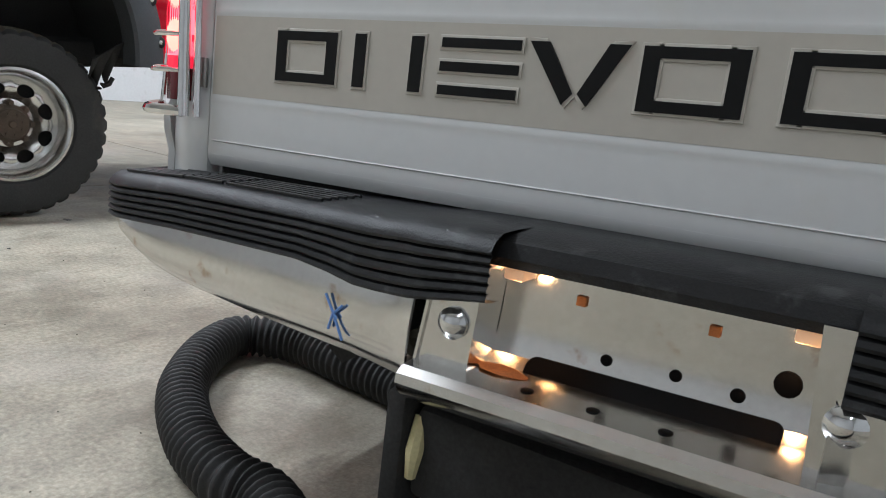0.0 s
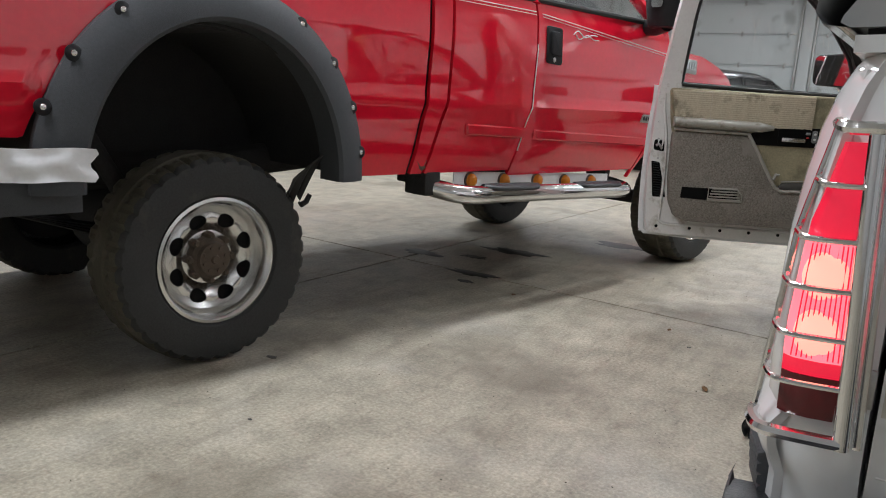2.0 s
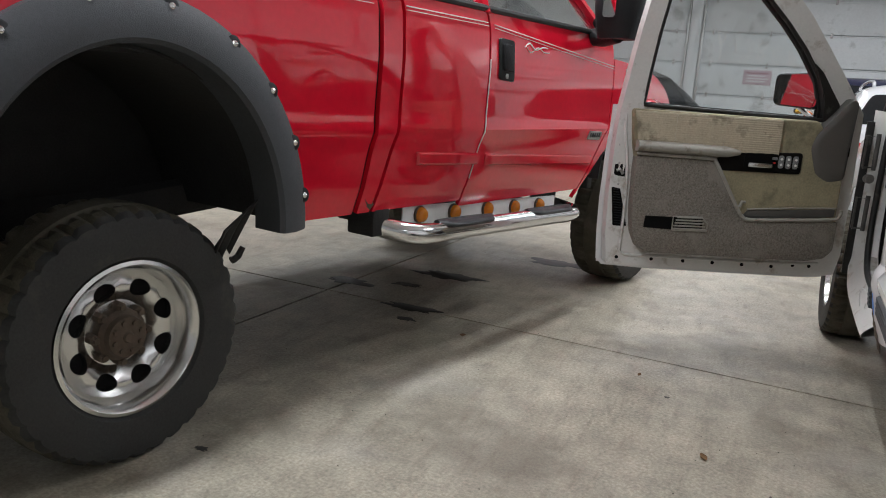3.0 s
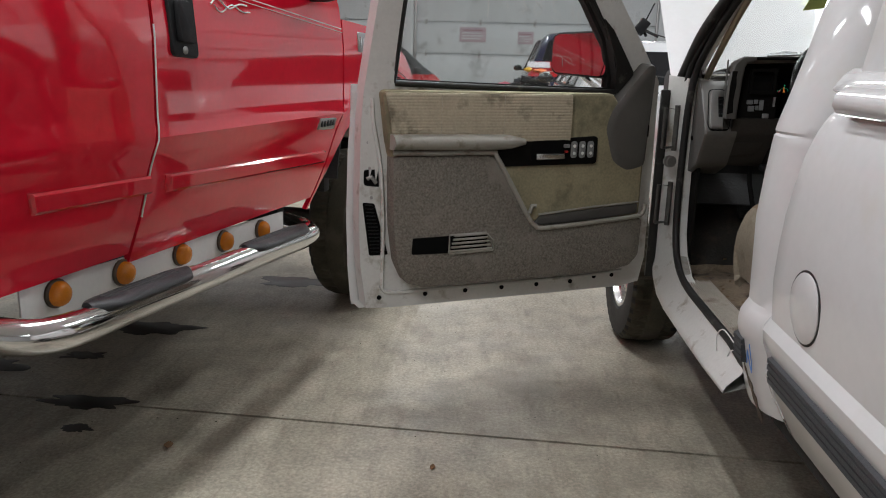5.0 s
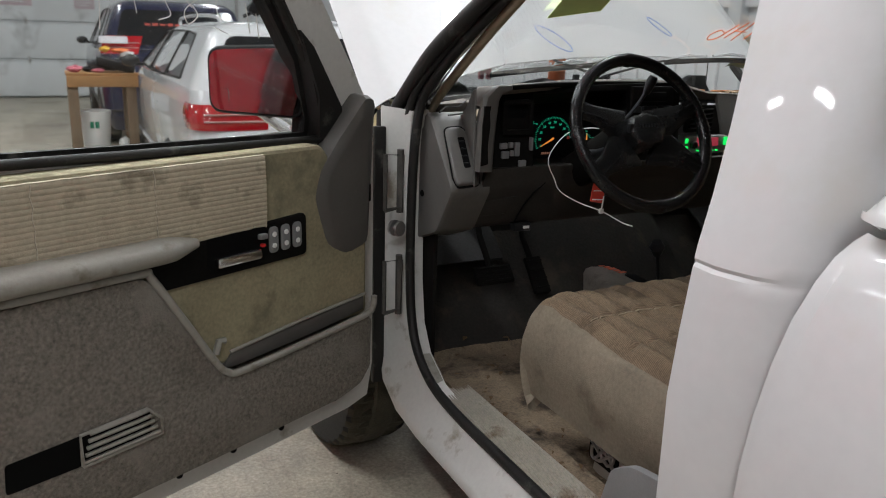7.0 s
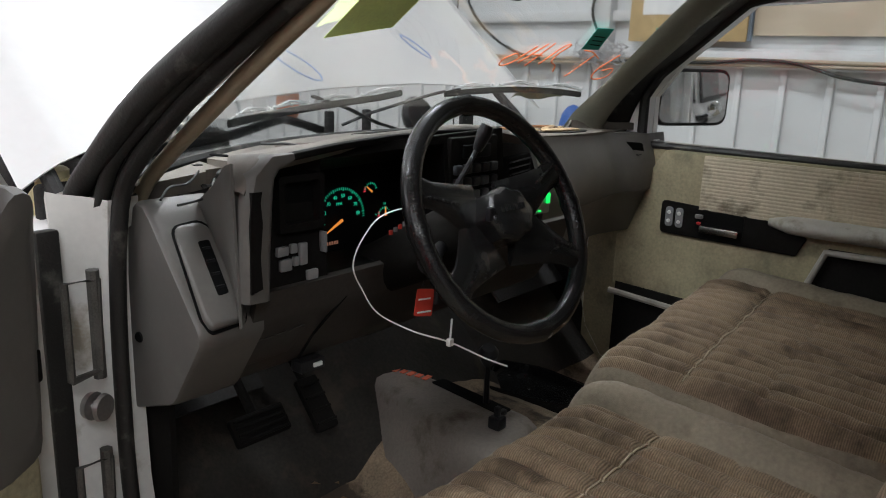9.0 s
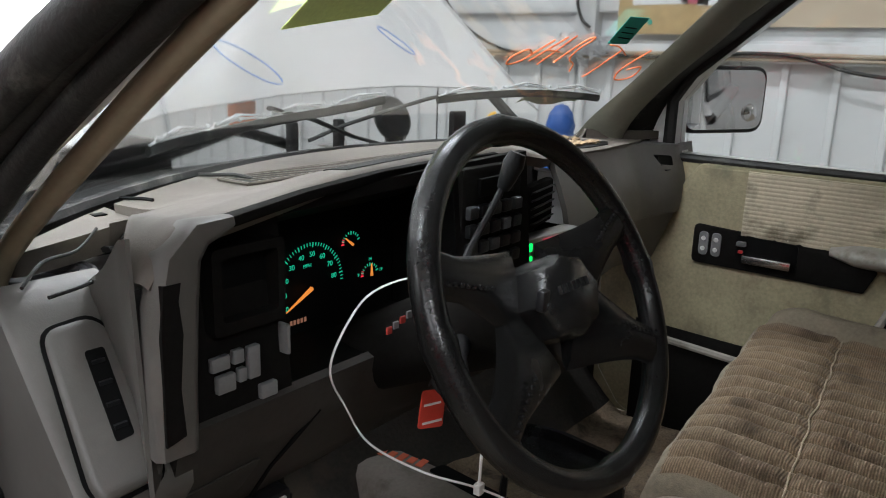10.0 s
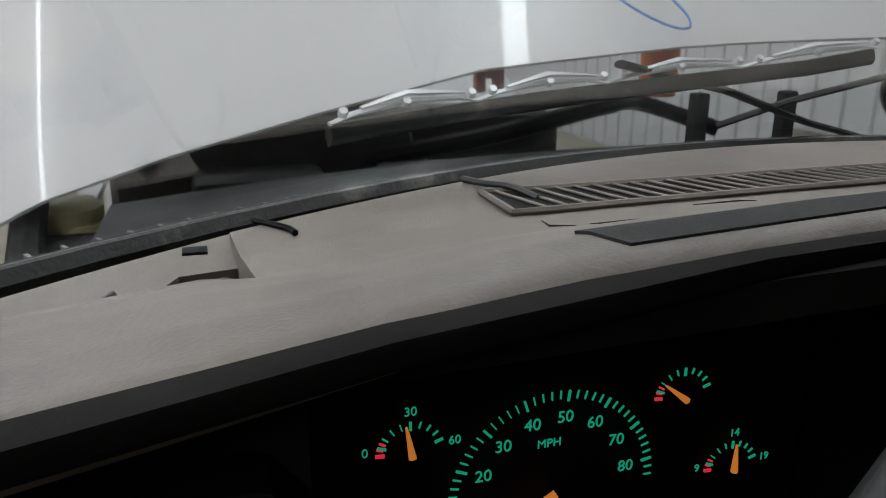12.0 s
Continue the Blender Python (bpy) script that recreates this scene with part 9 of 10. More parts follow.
for z, k in ((0.47, 0.0), (0.60, 0.035), (0.645, 0.045), (0.660, 0.055), (0.665, 0.072)):
    rings.append([V(p.x, p.y, z) for p in rounded([Vector(q) for q in ((-0.345 + k * 1.3, 3.06 + k), (-0.02 - k, 3.09 + k), (-0.01 - k, 3.64 - k), (-0.20 + k, 3.68 - k))], 0.05, 4)])
loft(bm, rings, True, True)
hump = part("floor_hump", bm, mat("dusty_hump_plastic", (0.190, 0.168, 0.145), 0.6, var=0.16, scale=9, bump=0.2, bscale=240, col2=(0.085, 0.066, 0.046), c2amt=0.35, c2scale=7), wt, "dusty grey-brown floor hump cover", angle=50)
bm = B()
slab(bm, rounded([(-0.125, 3.215), (-0.085, 3.210), (-0.062, 3.43), (-0.098, 3.44)], 0.006, 2), lambda a, b, d: V(a, b, 0.666 + d), 0.0, 0.003)
part("shift_gate", bm, GAUGE, hump)
bm = B()
sweep(bm, [(-0.095, 3.275, 0.66), (-0.130, 3.250, 0.74), (-0.166, 3.223, 0.81)], [0.008, 0.006, 0.006], 8)
lev_ = part("transfer_lever", bm, PLASTIC, hump, "black transfer-case lever with knob")
bm = B()
sweep(bm, [(-0.164, 3.225, 0.802), (-0.175, 3.217, 0.828), (-0.182, 3.212, 0.844)], [0.014, 0.023, 0.014], 12)
part("lever_knob", bm, PLASTIC, lev_)
for k in range(5):
    bm = B()
    boxm(bm, Matrix.Translation((-0.100 + 0.004 * k, 3.555 - 0.022 * k, 0.667)) @ Matrix.Rotation(0.1, 4, "Z"), (0.028 - 0.008 * (k % 2), 0.014, 0.002))
    part("hump_label", bm, mat("orange_print", (0.65, 0.13, 0.06), 0.6), hump, "orange printed marks")
bm = B()
tray = [Vector(p) for p in ((0.36, 3.56), (0.40, 3.43), (0.375, 3.24), (0.26, 3.19), (0.20, 3.30), (0.16, 3.52))]
ti = [inset_pt(tray, i, 0.014) for i in range(6)]
rim(bm, rounded(tray, 0.03, 4), rounded(ti, 0.022, 4), lambda a, b, d: V(a, b, d), 0.52, 0.562)
slab(bm, rounded(ti, 0.022, 4), lambda a, b, d: V(a, b, d), 0.515, 0.535)
part("floor_tray", bm, WHEELV, wt, "glossy black plastic tray on the cab floor", angle=50)
# lower pillar trim beside the seat
bm = B()
slab(bm, rounded([(2.40, 0.47), (2.40, 0.68), (2.49, 0.665), (2.545, 0.63), (2.57, 0.54), (2.565, 0.48)], 0.015, 3), lambda a, b, d: V(-0.845 - d, a, b), -0.012, 0.004, 0.003)
part("jamb_guard", bm, BUTTON, wt, "grey plastic guard at the foot of the pillar")
bm = B()
box(bm, (-0.175, 3.185, 0.678), (0.030, 0.030, 0.028), 0.004)
box(bm, (-0.175, 3.185, 0.700), (0.012, 0.012, 0.028), 0.002)
box(bm, (-0.155, 3.190, 0.690), (0.030, 0.012, 0.012), 0.002)
part("hump_clip", bm, PLASTIC, hump)
for x, y, z, w, h in ((-0.56, 3.50, 0.70, 0.13, 0.06), (-0.36, 3.56, 0.66, 0.06, 0.13)):
    bm = B()
    boxm(bm, Matrix.Translation((x, y, z)) @ Matrix.Rotation(radians(50), 4, "X"), (w, h, 0.018), 0.006)
    for k in range(4):
        boxm(bm, Matrix.Translation((x, y, z)) @ Matrix.Rotation(radians(50), 4, "X") @ Matrix.Translation((0, -h * 0.36 + h * 0.24 * k, 0.011)), (w * 0.9, 0.006, 0.006), 0.001)
    sweep(bm, [(x, y + 0.01, z), (x, y + 0.10, z + 0.10), (x, y + 0.16, z + 0.25)], 0.010, 8)
    part("pedal", bm, DASHD, wt, "worn rubber pedal")
random.seed(9)
leafm = mat("dry_leaf_litter", (0.12, 0.075, 0.035), 0.9, var=0.45, scale=50)
for k in range(80):
    x, y = random.uniform(-0.77, -0.34), random.uniform(2.75, 3.5)
    bm = B()
    L = random.uniform(0.004, 0.015)
    a = random.uniform(0, 6.3)
    z = 0.462 + 0.30 * max(0, y - 3.46) / 0.32 + 0.008
    dx, dy = math.cos(a) * L, math.sin(a) * L
    loft(bm, [[V(x - dx, y - dy, z), V(x - dx * 0.2 - dy * 0.4, y - dy * 0.2 + dx * 0.4, z + 0.004), V(x - dx * 0.2 + dy * 0.4, y - dy * 0.2 - dx * 0.4, z + 0.003)], [V(x + dx, y + dy, z + 0.003), V(x + dx * 0.3 - dy * 0.5, y + dy * 0.3 + dx * 0.5, z + 0.006), V(x + dx * 0.3 + dy * 0.5, y + dy * 0.3 - dx * 0.5, z + 0.005)]], True, True)
    part("leaf_crumb", bm, leafm, wt)

# ---- garage doors in the end wall ----
YD = 18.9
gd0 = None
for gx0, gx1 in ((-8.6, -3.97), (-3.63, 1.86)):
    gd = thing("garage_door", "grey-white sectional garage door with metal hinges", "garage door", ((gx0 + gx1) / 2, YD, 0), group="garage doors")
    for k in range(5):
        z0 = 0.03 + 0.715 * k
        bm = B()
        box(bm, ((gx0 + gx1) / 2, YD, z0 + 0.354), (gx1 - gx0, 0.05, 0.700), 0.012)
        box(bm, ((gx0 + gx1) / 2, YD - 0.03, z0 + 0.690), (gx1 - gx0, 0.025, 0.030), 0.006)
        part("door_section", bm, DOORM, gd)
        for x in lin(gx0 + 0.25, gx1 - 0.25, 5):
            bm = B()
            box(bm, (x, YD - 0.042, z0 + 0.70), (0.05, 0.03, 0.11), 0.008)
            part("door_hinge", bm, STEEL, gd)
    for x in (gx0, gx1):
        bm = B()
        box(bm, (x, YD - 0.05, 1.85), (0.05, 0.10, 3.7), 0.008)
        part("door_track", bm, STEEL, gd)
for x, w in ((-3.80, 0.26), (1.98, 0.18)):
    bm = B()
    box(bm, (x, YD - 0.03, CEIL / 2), (w, 0.12, CEIL), 0.01)
    solo("door_post", bm, WALLM, "pale steel post beside a garage door", "post", kind="structure")
for x, z, w, h in ((-2.30, 1.895, 0.61, 0.33), (-1.08, 1.85, 0.36, 0.28)):
    sg_ = thing("door_sign", "pale pink faded sign stuck on the garage door", "sign", (x, YD - 0.03, z), group="signs on the door")
    bm = B()
    box(bm, (x, YD - 0.032, z), (w, 0.012, h), 0.003)
    part("plate", bm, mat("faded_pink_sign", (0.50, 0.40, 0.43), 0.6, var=0.08), sg_)
    for k in range(4):
        bm = B()
        box(bm, (x - 0.03 * (k % 2), YD - 0.040, z + h * (0.30 - 0.19 * k)), (w * (0.78 - 0.1 * (k % 2)), 0.003, h * 0.07))
        part("sign_line", bm, mat("faded_print", (0.36, 0.20, 0.24), 0.7) if k == 0 else DOORM, sg_)


# ---- parked cars ----
def lev(tab, z, i):
    return interp(z, [(r[0], r[i]) for r in tab])


def outline(tab, z, out=0.0):
    y0, y1, w, r = (lev(tab, z, i) for i in (1, 2, 3, 4))
    return rounded([Vector(p) for p in ((-w - out, y0 - out), (w + out, y0 - out), (w + out, y1 + out), (-w - out, y1 + out))], [r, r, r * 1.5, r * 1.5], 5)


def parked_car(name, label, at, turn, tab, belt, roof, paint, top_paint, axles, R, lamp_z, lamp_in, lamp_side, windows, rear_glass, screen):
    c = thing(name, label, "car", at, turn)
    M = Matrix.Identity(4)
    zs = sorted({r[0] for r in tab if r[0] <= belt} | set(lin(0.22, belt, 9)))
    b_ = B()
    loft(b_, [[V(p.x, p.y, z) for p in outline(tab, z)] for z in zs], True, True)
    part("body", b_, paint, c, local=True, angle=35)
    zs = sorted({r[0] for r in tab if r[0] >= belt})
    b_ = B()
    loft(b_, [[V(p.x, p.y, z) for p in outline(tab, z)] for z in zs], True, True)
    part("roof", b_, top_paint, c, local=True, angle=35)
    for s in (-1, 1):
        for poly in windows:
            b_ = B()
            slab(b_, rounded([Vector(p) for p in poly], 0.03, 3), lambda a, b, d: V(s * (lev(tab, b, 3) + d), a, b), -0.02, 0.004)
            part("side_window", b_, TINT, c, local=True)
            b_ = B()
            sweep(b_, [V(s * (lev(tab, q.y, 3) + 0.004), q.x, q.y) for q in rounded([Vector(p) for p in poly], 0.03, 3)], 0.008, 5, closed=True)
            part("window_trim", b_, SEAL, c, local=True)
        for ya in axles:
            b_ = B()
            lathe(b_, [(0.005, 0.0), (R * 1.16, 0.0), (R * 1.20, 0.004), (R * 1.16, 0.008), (0.005, 0.008)], Matrix.Translation((s * (lev(tab, R, 3) - 0.002), ya, R)) @ Matrix.Rotation(s * math.pi / 2, 4, "Y"), 32)
            part("wheel_arch", b_, DARK, c, local=True)
            wheel(c, (s * (lev(tab, R, 3) - 0.07), ya, R), s, R, 0.21, R * 0.68, "five", tread=False)
        b_ = B()
        ym = max(p[0] for p in windows[-1]) - 0.12
        blob(b_, (s * (lev(tab, belt, 3) + 0.10), ym, belt + 0.06), (0.08, 0.04, 0.055), 3, 2, 0.05)
        box(b_, (s * (lev(tab, belt, 3) + 0.02), ym, belt + 0.03), (0.10, 0.04, 0.03), 0.01)
        part("door_mirror", b_, BLACKP, c, local=True)
        # tail lamp round the corner
        b_ = B()
        za, zb = lamp_z
        def fn(u, v):
            z = za + (zb - za) * v
            w, y0, r = lev(tab, z, 3) + 0.006, lev(tab, z, 1) - 0.006, 0.16
            L1, L2, L3 = lamp_in - r, 1.5 * r, lamp_side
            q = u * (L1 + L2 + L3)
            if q < L1:
                p = (w - r - (L1 - q), y0)
            elif q < L1 + L2:
                a = (q - L1) / L2
                p = ((1 - a) ** 2 * (w - r) + 2 * a * (1 - a) * w + a * a * w, (1 - a) ** 2 * y0 + 2 * a * (1 - a) * y0 + a * a * (y0 + r))
            else:
                p = (w, y0 + r + q - L1 - L2)
            bulge = 0.012 * math.sin(math.pi * v)
            return V(s * (p[0] + (bulge if q > L1 else 0)), p[1] - (bulge if q < L1 + L2 else 0), z)
        sheet(b_, fn, lin(0, 1, 16), lin(0, 1, 6), 0.0)
        tl_ = part("tail_lamp", b_, mat("red_tail_lens", (0.42, 0.008, 0.014), 0.10, var=0.2, scale=10, coat=1.0, rvar=0.03), c, "glossy red tail lamp", local=True, angle=60)
        for v in (0.35, 0.62):
            b_ = B()
            sweep(b_, [fn(u, v) + V(0, -0.006, 0) for u in lin(0.02, 0.55, 10)], 0.006, 6)
            part("lamp_strip", b_, mat("pale_lamp_strip", (0.55, 0.30, 0.28), 0.2, var=0.1), tl_, local=True)
    b_ = B()
    slab(b_, rounded([Vector(p) for p in rear_glass], 0.05, 3), lambda a, b, d: V(a, lev(tab, b, 1) - d, b), -0.03, 0.004)
    part("rear_window", b_, TINT, c, local=True)
    b_ = B()
    slab(b_, rounded([Vector(p) for p in screen], 0.05, 3), lambda a, b, d: V(a, lev(tab, b, 2) + d, b), -0.03, 0.004)
    part("windshield", b_, TINT, c, local=True)
    b_ = B()
    sweep(b_, [V(p.x, p.y, 0.46) for p in outline(tab, 0.46, 0.006)], 0.012, 6, closed=True)
    part("bumper_line", b_, DARK if paint is not WHITEC else WHITEC, c, local=True)
    return c


WHITEC = mat("white_car_paint", (0.70, 0.71, 0.72), 0.22, var=0.02, scale=3, coat=0.9, rvar=0.04)
# white estate car behind the open door
WT = [(0.20, 0.10, 4.55, 0.80, 0.2), (0.34, 0.02, 4.68, 0.88, 0.22), (0.62, 0.0, 4.70, 0.90, 0.25), (0.78, 0.03, 4.62, 0.905, 0.24), (0.86, 0.06, 4.30, 0.90, 0.22), (0.96, 0.09, 3.8, 0.895, 0.2), (1.06, 0.14, 3.35, 0.875, 0.2),
      (1.12, 0.19, 3.20, 0.85, 0.2), (1.25, 0.31, 2.95, 0.78, 0.2), (1.38, 0.43, 2.65, 0.70, 0.2), (1.43, 0.50, 2.5, 0.64, 0.22), (1.455, 0.64, 2.35, 0.54, 0.2), (1.465, 0.85, 2.1, 0.35, 0.2)]
wagon = parked_car("white_estate_car", "white estate car with red tail lamps and dark windows", (-0.14, 6.06, 0), 0.0, WT, 1.06, 1.465, WHITEC, WHITEC, (1.22, 4.0), 0.335,
                   (0.84, 0.985), 0.43, 0.12, [[(0.74, 1.10), (1.0, 1.37), (1.42, 1.39), (1.42, 1.085)], [(1.47, 1.085), (1.47, 1.39), (2.2, 1.39), (2.35, 1.08)], [(2.40, 1.08), (2.26, 1.38), (2.42, 1.38), (3.05, 1.10)]],
                   [(-0.74, 1.13), (-0.62, 1.37), (0.62, 1.37), (0.74, 1.13)], [(-0.70, 1.12), (-0.56, 1.37), (0.56, 1.37), (0.70, 1.12)])
for s in (-1, 1):
    bm = B()
    sweep(bm, smooth_path([(s * 0.60, 0.70, 1.44), (s * 0.60, 0.85, 1.485), (s * 0.60, 1.6, 1.50), (s * 0.60, 2.4, 1.48), (s * 0.59, 2.55, 1.44)], 4), 0.014, 6)
    part("roof_rail", bm, WHITEC, wagon, local=True)
bm = B()
box(bm, (0.0, 0.012, 0.72), (0.46, 0.02, 0.12), 0.008)
part("plate_recess", bm, DARK, wagon, local=True)
bm = B()
box(bm, (-0.87, 1.75, 0.86), (0.06, 0.20, 0.035), 0.012)
part("door_handle", bm, WHITEC, wagon, local=True)
bm = B()
sweep(bm, [(-0.46, 0.27, 1.20), (-0.20, 0.245, 1.18), (0.05, 0.24, 1.175)], 0.010, 6)
part("rear_wiper", bm, SEAL, wagon, local=True)
# black clamp and cord on its roof
cl = thing("roof_clamp", "black tripod clamp with cord on the car roof", "clamp", (-0.50, 6.75, 1.475))
bm = B()
boxm(bm, Matrix.Translation((-0.52, 6.72, 1.56)) @ Matrix.Rotation(radians(35), 4, "Y"), (0.08, 0.06, 0.12), 0.01)
part("head", bm, PLASTIC, cl)
for dx in (-0.10, 0.02, 0.12):
    bm = B()
    sweep(bm, [(-0.50, 6.75, 1.54), (-0.50 + dx, 6.72 + 0.3 * abs(dx), 1.49)], 0.012, 6)
    part("leg", bm, PLASTIC, cl)
bm = B()
sweep(bm, smooth_path([(-0.50, 6.72, 1.53), (-0.40, 6.70, 1.50), (-0.30, 6.66, 1.475), (-0.20, 6.60, 1.47), (-0.12, 6.55, 1.455)], 5), 0.005, 5)
part("cord", bm, SEAL, cl)
bm = B()
sweep(bm, [(-0.50, 6.75, 1.58), (-0.43, 6.75, 1.74)], 0.006, 6)
part("rod", bm, PLASTIC, cl)

# dark blue SUV farther back
NT = [(0.22, 0.10, 4.5, 0.82, 0.2), (0.40, 0.0, 4.65, 0.90, 0.24), (0.80, 0.0, 4.66, 0.92, 0.25), (0.95, 0.03, 4.4, 0.92, 0.24), (1.10, 0.06, 3.7, 0.90, 0.22), (1.16, 0.10, 3.5, 0.88, 0.2), (1.40, 0.24, 3.1, 0.79, 0.2), (1.62, 0.36, 2.75, 0.70, 0.2), (1.69, 0.48, 2.5, 0.62, 0.2), (1.72, 0.75, 2.2, 0.45, 0.2)]
suv = parked_car("blue_suv", "dark blue SUV with clear and red tail lamps", (-0.33, 11.3, 0), 0.0, NT, 1.14, 1.72, NAVY, NAVY, (0.95, 3.65), 0.36,
                 (1.10, 1.30), 0.40, 0.10, [[(0.62, 1.20), (0.85, 1.60), (1.45, 1.62), (1.45, 1.18)], [(1.5, 1.18), (1.5, 1.62), (2.3, 1.62), (2.55, 1.17)], [(2.60, 1.17), (2.36, 1.61), (2.52, 1.61), (3.20, 1.18)]],
                 [(-0.74, 1.20), (-0.62, 1.60), (0.62, 1.60), (0.74, 1.20)], [(-0.74, 1.22), (-0.60, 1.60), (0.60, 1.60), (0.74, 1.22)])
bm = B()
sheet(bm, lambda u, v: V(-0.91 + 0.30 * u + 0.11 * v * 0, -0.012 + 0.10 * (1 - u) ** 4 + 0.09 * v, 1.22 + 0.075 * v), lin(0, 1, 8), lin(0, 1, 3), 0.006)
part("clear_lens", bm, mat("clear_lamp_lens", (0.62, 0.60, 0.62), 0.15, var=0.15, scale=14, coat=0.8), suv, "clear upper lens of the tail lamp", local=True)
for k in range(6):
    bm = B()
    box(bm, (-0.36 + 0.085 * k, lev(NT, 1.43, 1) - 0.008, 1.43 + 0.006 * (k % 2)), (0.06, 0.004, 0.035))
    part("sticker_bar", bm, mat("red_sticker", (0.60, 0.10, 0.07), 0.6), suv, local=True)

# red hatchback with a black roof and bonnet
HT = [(0.20, 0.08, 3.85, 0.74, 0.2), (0.34, 0.0, 3.95, 0.82, 0.24), (0.60, 0.0, 3.97, 0.85, 0.26), (0.78, 0.03, 3.94, 0.85, 0.26), (0.88, 0.05, 3.80, 0.845, 0.25), (0.98, 0.08, 3.55, 0.83, 0.22), (1.04, 0.11, 3.35, 0.81, 0.2), (1.08, 0.13, 3.22, 0.79, 0.2), (1.30, 0.28, 2.72, 0.72, 0.2), (1.46, 0.38, 2.30, 0.65, 0.2), (1.52, 0.5, 2.05, 0.55, 0.2), (1.545, 0.8, 1.7, 0.35, 0.2)]
HT = [(z if z < 0.6 else 0.6 + (z - 0.6) * 1.18, a, b, c, d) for z, a, b, c, d in HT]
hatch = parked_car("red_hatchback", "red hatchback with black roof, bonnet and bumper", (-4.75, 11.12, 0), -22.0, HT, 0.6 + 0.38 * 1.18, 0.6 + 0.945 * 1.18, REDP2, BLACKP, (0.62, 3.24), 0.315,
                   (0.70, 0.95), 0.30, 0.10, [[(0.60, 1.17), (0.75, 1.54), (1.30, 1.60), (1.30, 1.13)], [(1.36, 1.13), (1.36, 1.60), (2.15, 1.59), (2.62, 1.14)]],
                   [(-0.62, 1.19), (-0.52, 1.57), (0.52, 1.57), (0.62, 1.19)], [(-0.64, 1.21), (-0.54, 1.59), (0.54, 1.59), (0.64, 1.21)])
bm = B()
loft(bm, [[V(p.x, p.y, z) for p in outline(HT, z, 0.006) if p.y > 3.2 - 0.0] for z in (0.40, 0.50, 0.62, 0.72)], False, False)
bmesh.ops.solidify(bm, geom=bm.faces[:], thickness=0.004)
part("front_bumper", bm, BLACKP, hatch, "black front bumper", local=True)

# ---- work bench with clutter ----
BXc, BYf = -1.34, 9.2
bench = thing("work_bench", "small pine work bench with a lower shelf", "work bench", (BXc, BYf + 0.25, 0))
bm = B()
box(bm, (BXc, BYf + 0.25, 0.985), (0.60, 0.52, 0.025), 0.004)
part("top_board", bm, WOOD, bench)
bm = B()
box(bm, (BXc, BYf - 0.01, 0.925), (0.59, 0.038, 0.095), 0.003)
part("apron", bm, WOOD, bench)
for x in (BXc - 0.25, BXc + 0.23):
    for y in (BYf + 0.05, BYf + 0.46):
        bm = B()
        box(bm, (x, y, 0.44), (0.085, 0.085, 0.88), 0.004)
        part("leg", bm, WOODG, bench)
bm = B()
box(bm, (BXc, BYf + 0.25, 0.27), (0.56, 0.46, 0.02), 0.003)
part("lower_shelf", bm, WOODG, bench)
bk = thing("plastic_bucket", "white plastic bucket with green print", "bucket", (-1.42, BYf + 0.2, 0.28))
bm = B()
lathe(bm, [(0.112, 0.0), (0.132, 0.34), (0.138, 0.34), (0.140, 0.37), (0.128, 0.375), (0.108, 0.02), (0.005, 0.02)], Matrix.Translation((-1.42, BYf + 0.2, 0.28)), 32, True)
part("pail", bm, WHITEP, bk)
for k in range(2):
    bm = B()
    a = radians(-108 + 20 * k)
    boxm(bm, Matrix.Translation((-1.42 + 0.128 * math.cos(a), BYf + 0.2 + 0.128 * math.sin(a), 0.53)) @ Matrix.Rotation(a + math.pi / 2, 4, "Z"), (0.034, 0.004, 0.06), 0.001)
    part("print_mark", bm, mat("green_print", (0.02, 0.22, 0.12), 0.5), bk)
bm = B()
blob(bm, (-1.19, BYf + 0.12, 0.345), (0.055, 0.05, 0.065), 4, 3, 0.3)
solo("plastic_bag", bm, WHITEP, "crumpled white plastic bag on the shelf", "bag")
ZB = 0.9985
tc_ = thing("tool_case", "open black plastic tool case on the bench", "tool case", (-1.2, BYf + 0.2, ZB))
bm = B()
boxm(bm, Matrix.Translation((-1.22, BYf + 0.16, ZB + 0.065)) @ Matrix.Rotation(radians(14), 4, "Y"), (0.32, 0.24, 0.075), 0.012)
part("case_shell", bm, PLASTIC, tc_)
bm = B()
boxm(bm, Matrix.Translation((-1.24, BYf + 0.05, ZB + 0.075)) @ Matrix.Rotation(radians(14), 4, "Y"), (0.10, 0.02, 0.02), 0.006)
part("case_handle", bm, TRIM, tc_)
for nm, c_, s_, m_, lab in (("pink_rag", (-1.56, BYf + 0.12, ZB + 0.03), (0.06, 0.05, 0.035), PINK, "crumpled pink rag"), ("dark_rag", (-1.45, BYf + 0.16, ZB + 0.03), (0.05, 0.05, 0.03), PLASTIC, "dark greasy rag"), ("red_rag", (-1.37, BYf + 0.06, ZB + 0.02), (0.05, 0.03, 0.02), PINK, "small red rag"), ("yellow_pad", (-1.29, BYf + 0.3, ZB + 0.20), (0.04, 0.04, 0.03), YELLOW, "yellow sanding pad on the clutter pile"), ("orange_pad", (-1.16, BYf + 0.3, ZB + 0.19), (0.07, 0.04, 0.025), ORANGEM, "orange pad on the clutter pile")):
    bm = B()
    blob(bm, c_, s_, 2, 2, 0.5)
    solo(nm, bm, m_, lab + " on the bench", "rag" if "rag" in nm else "pad")
bm = B()
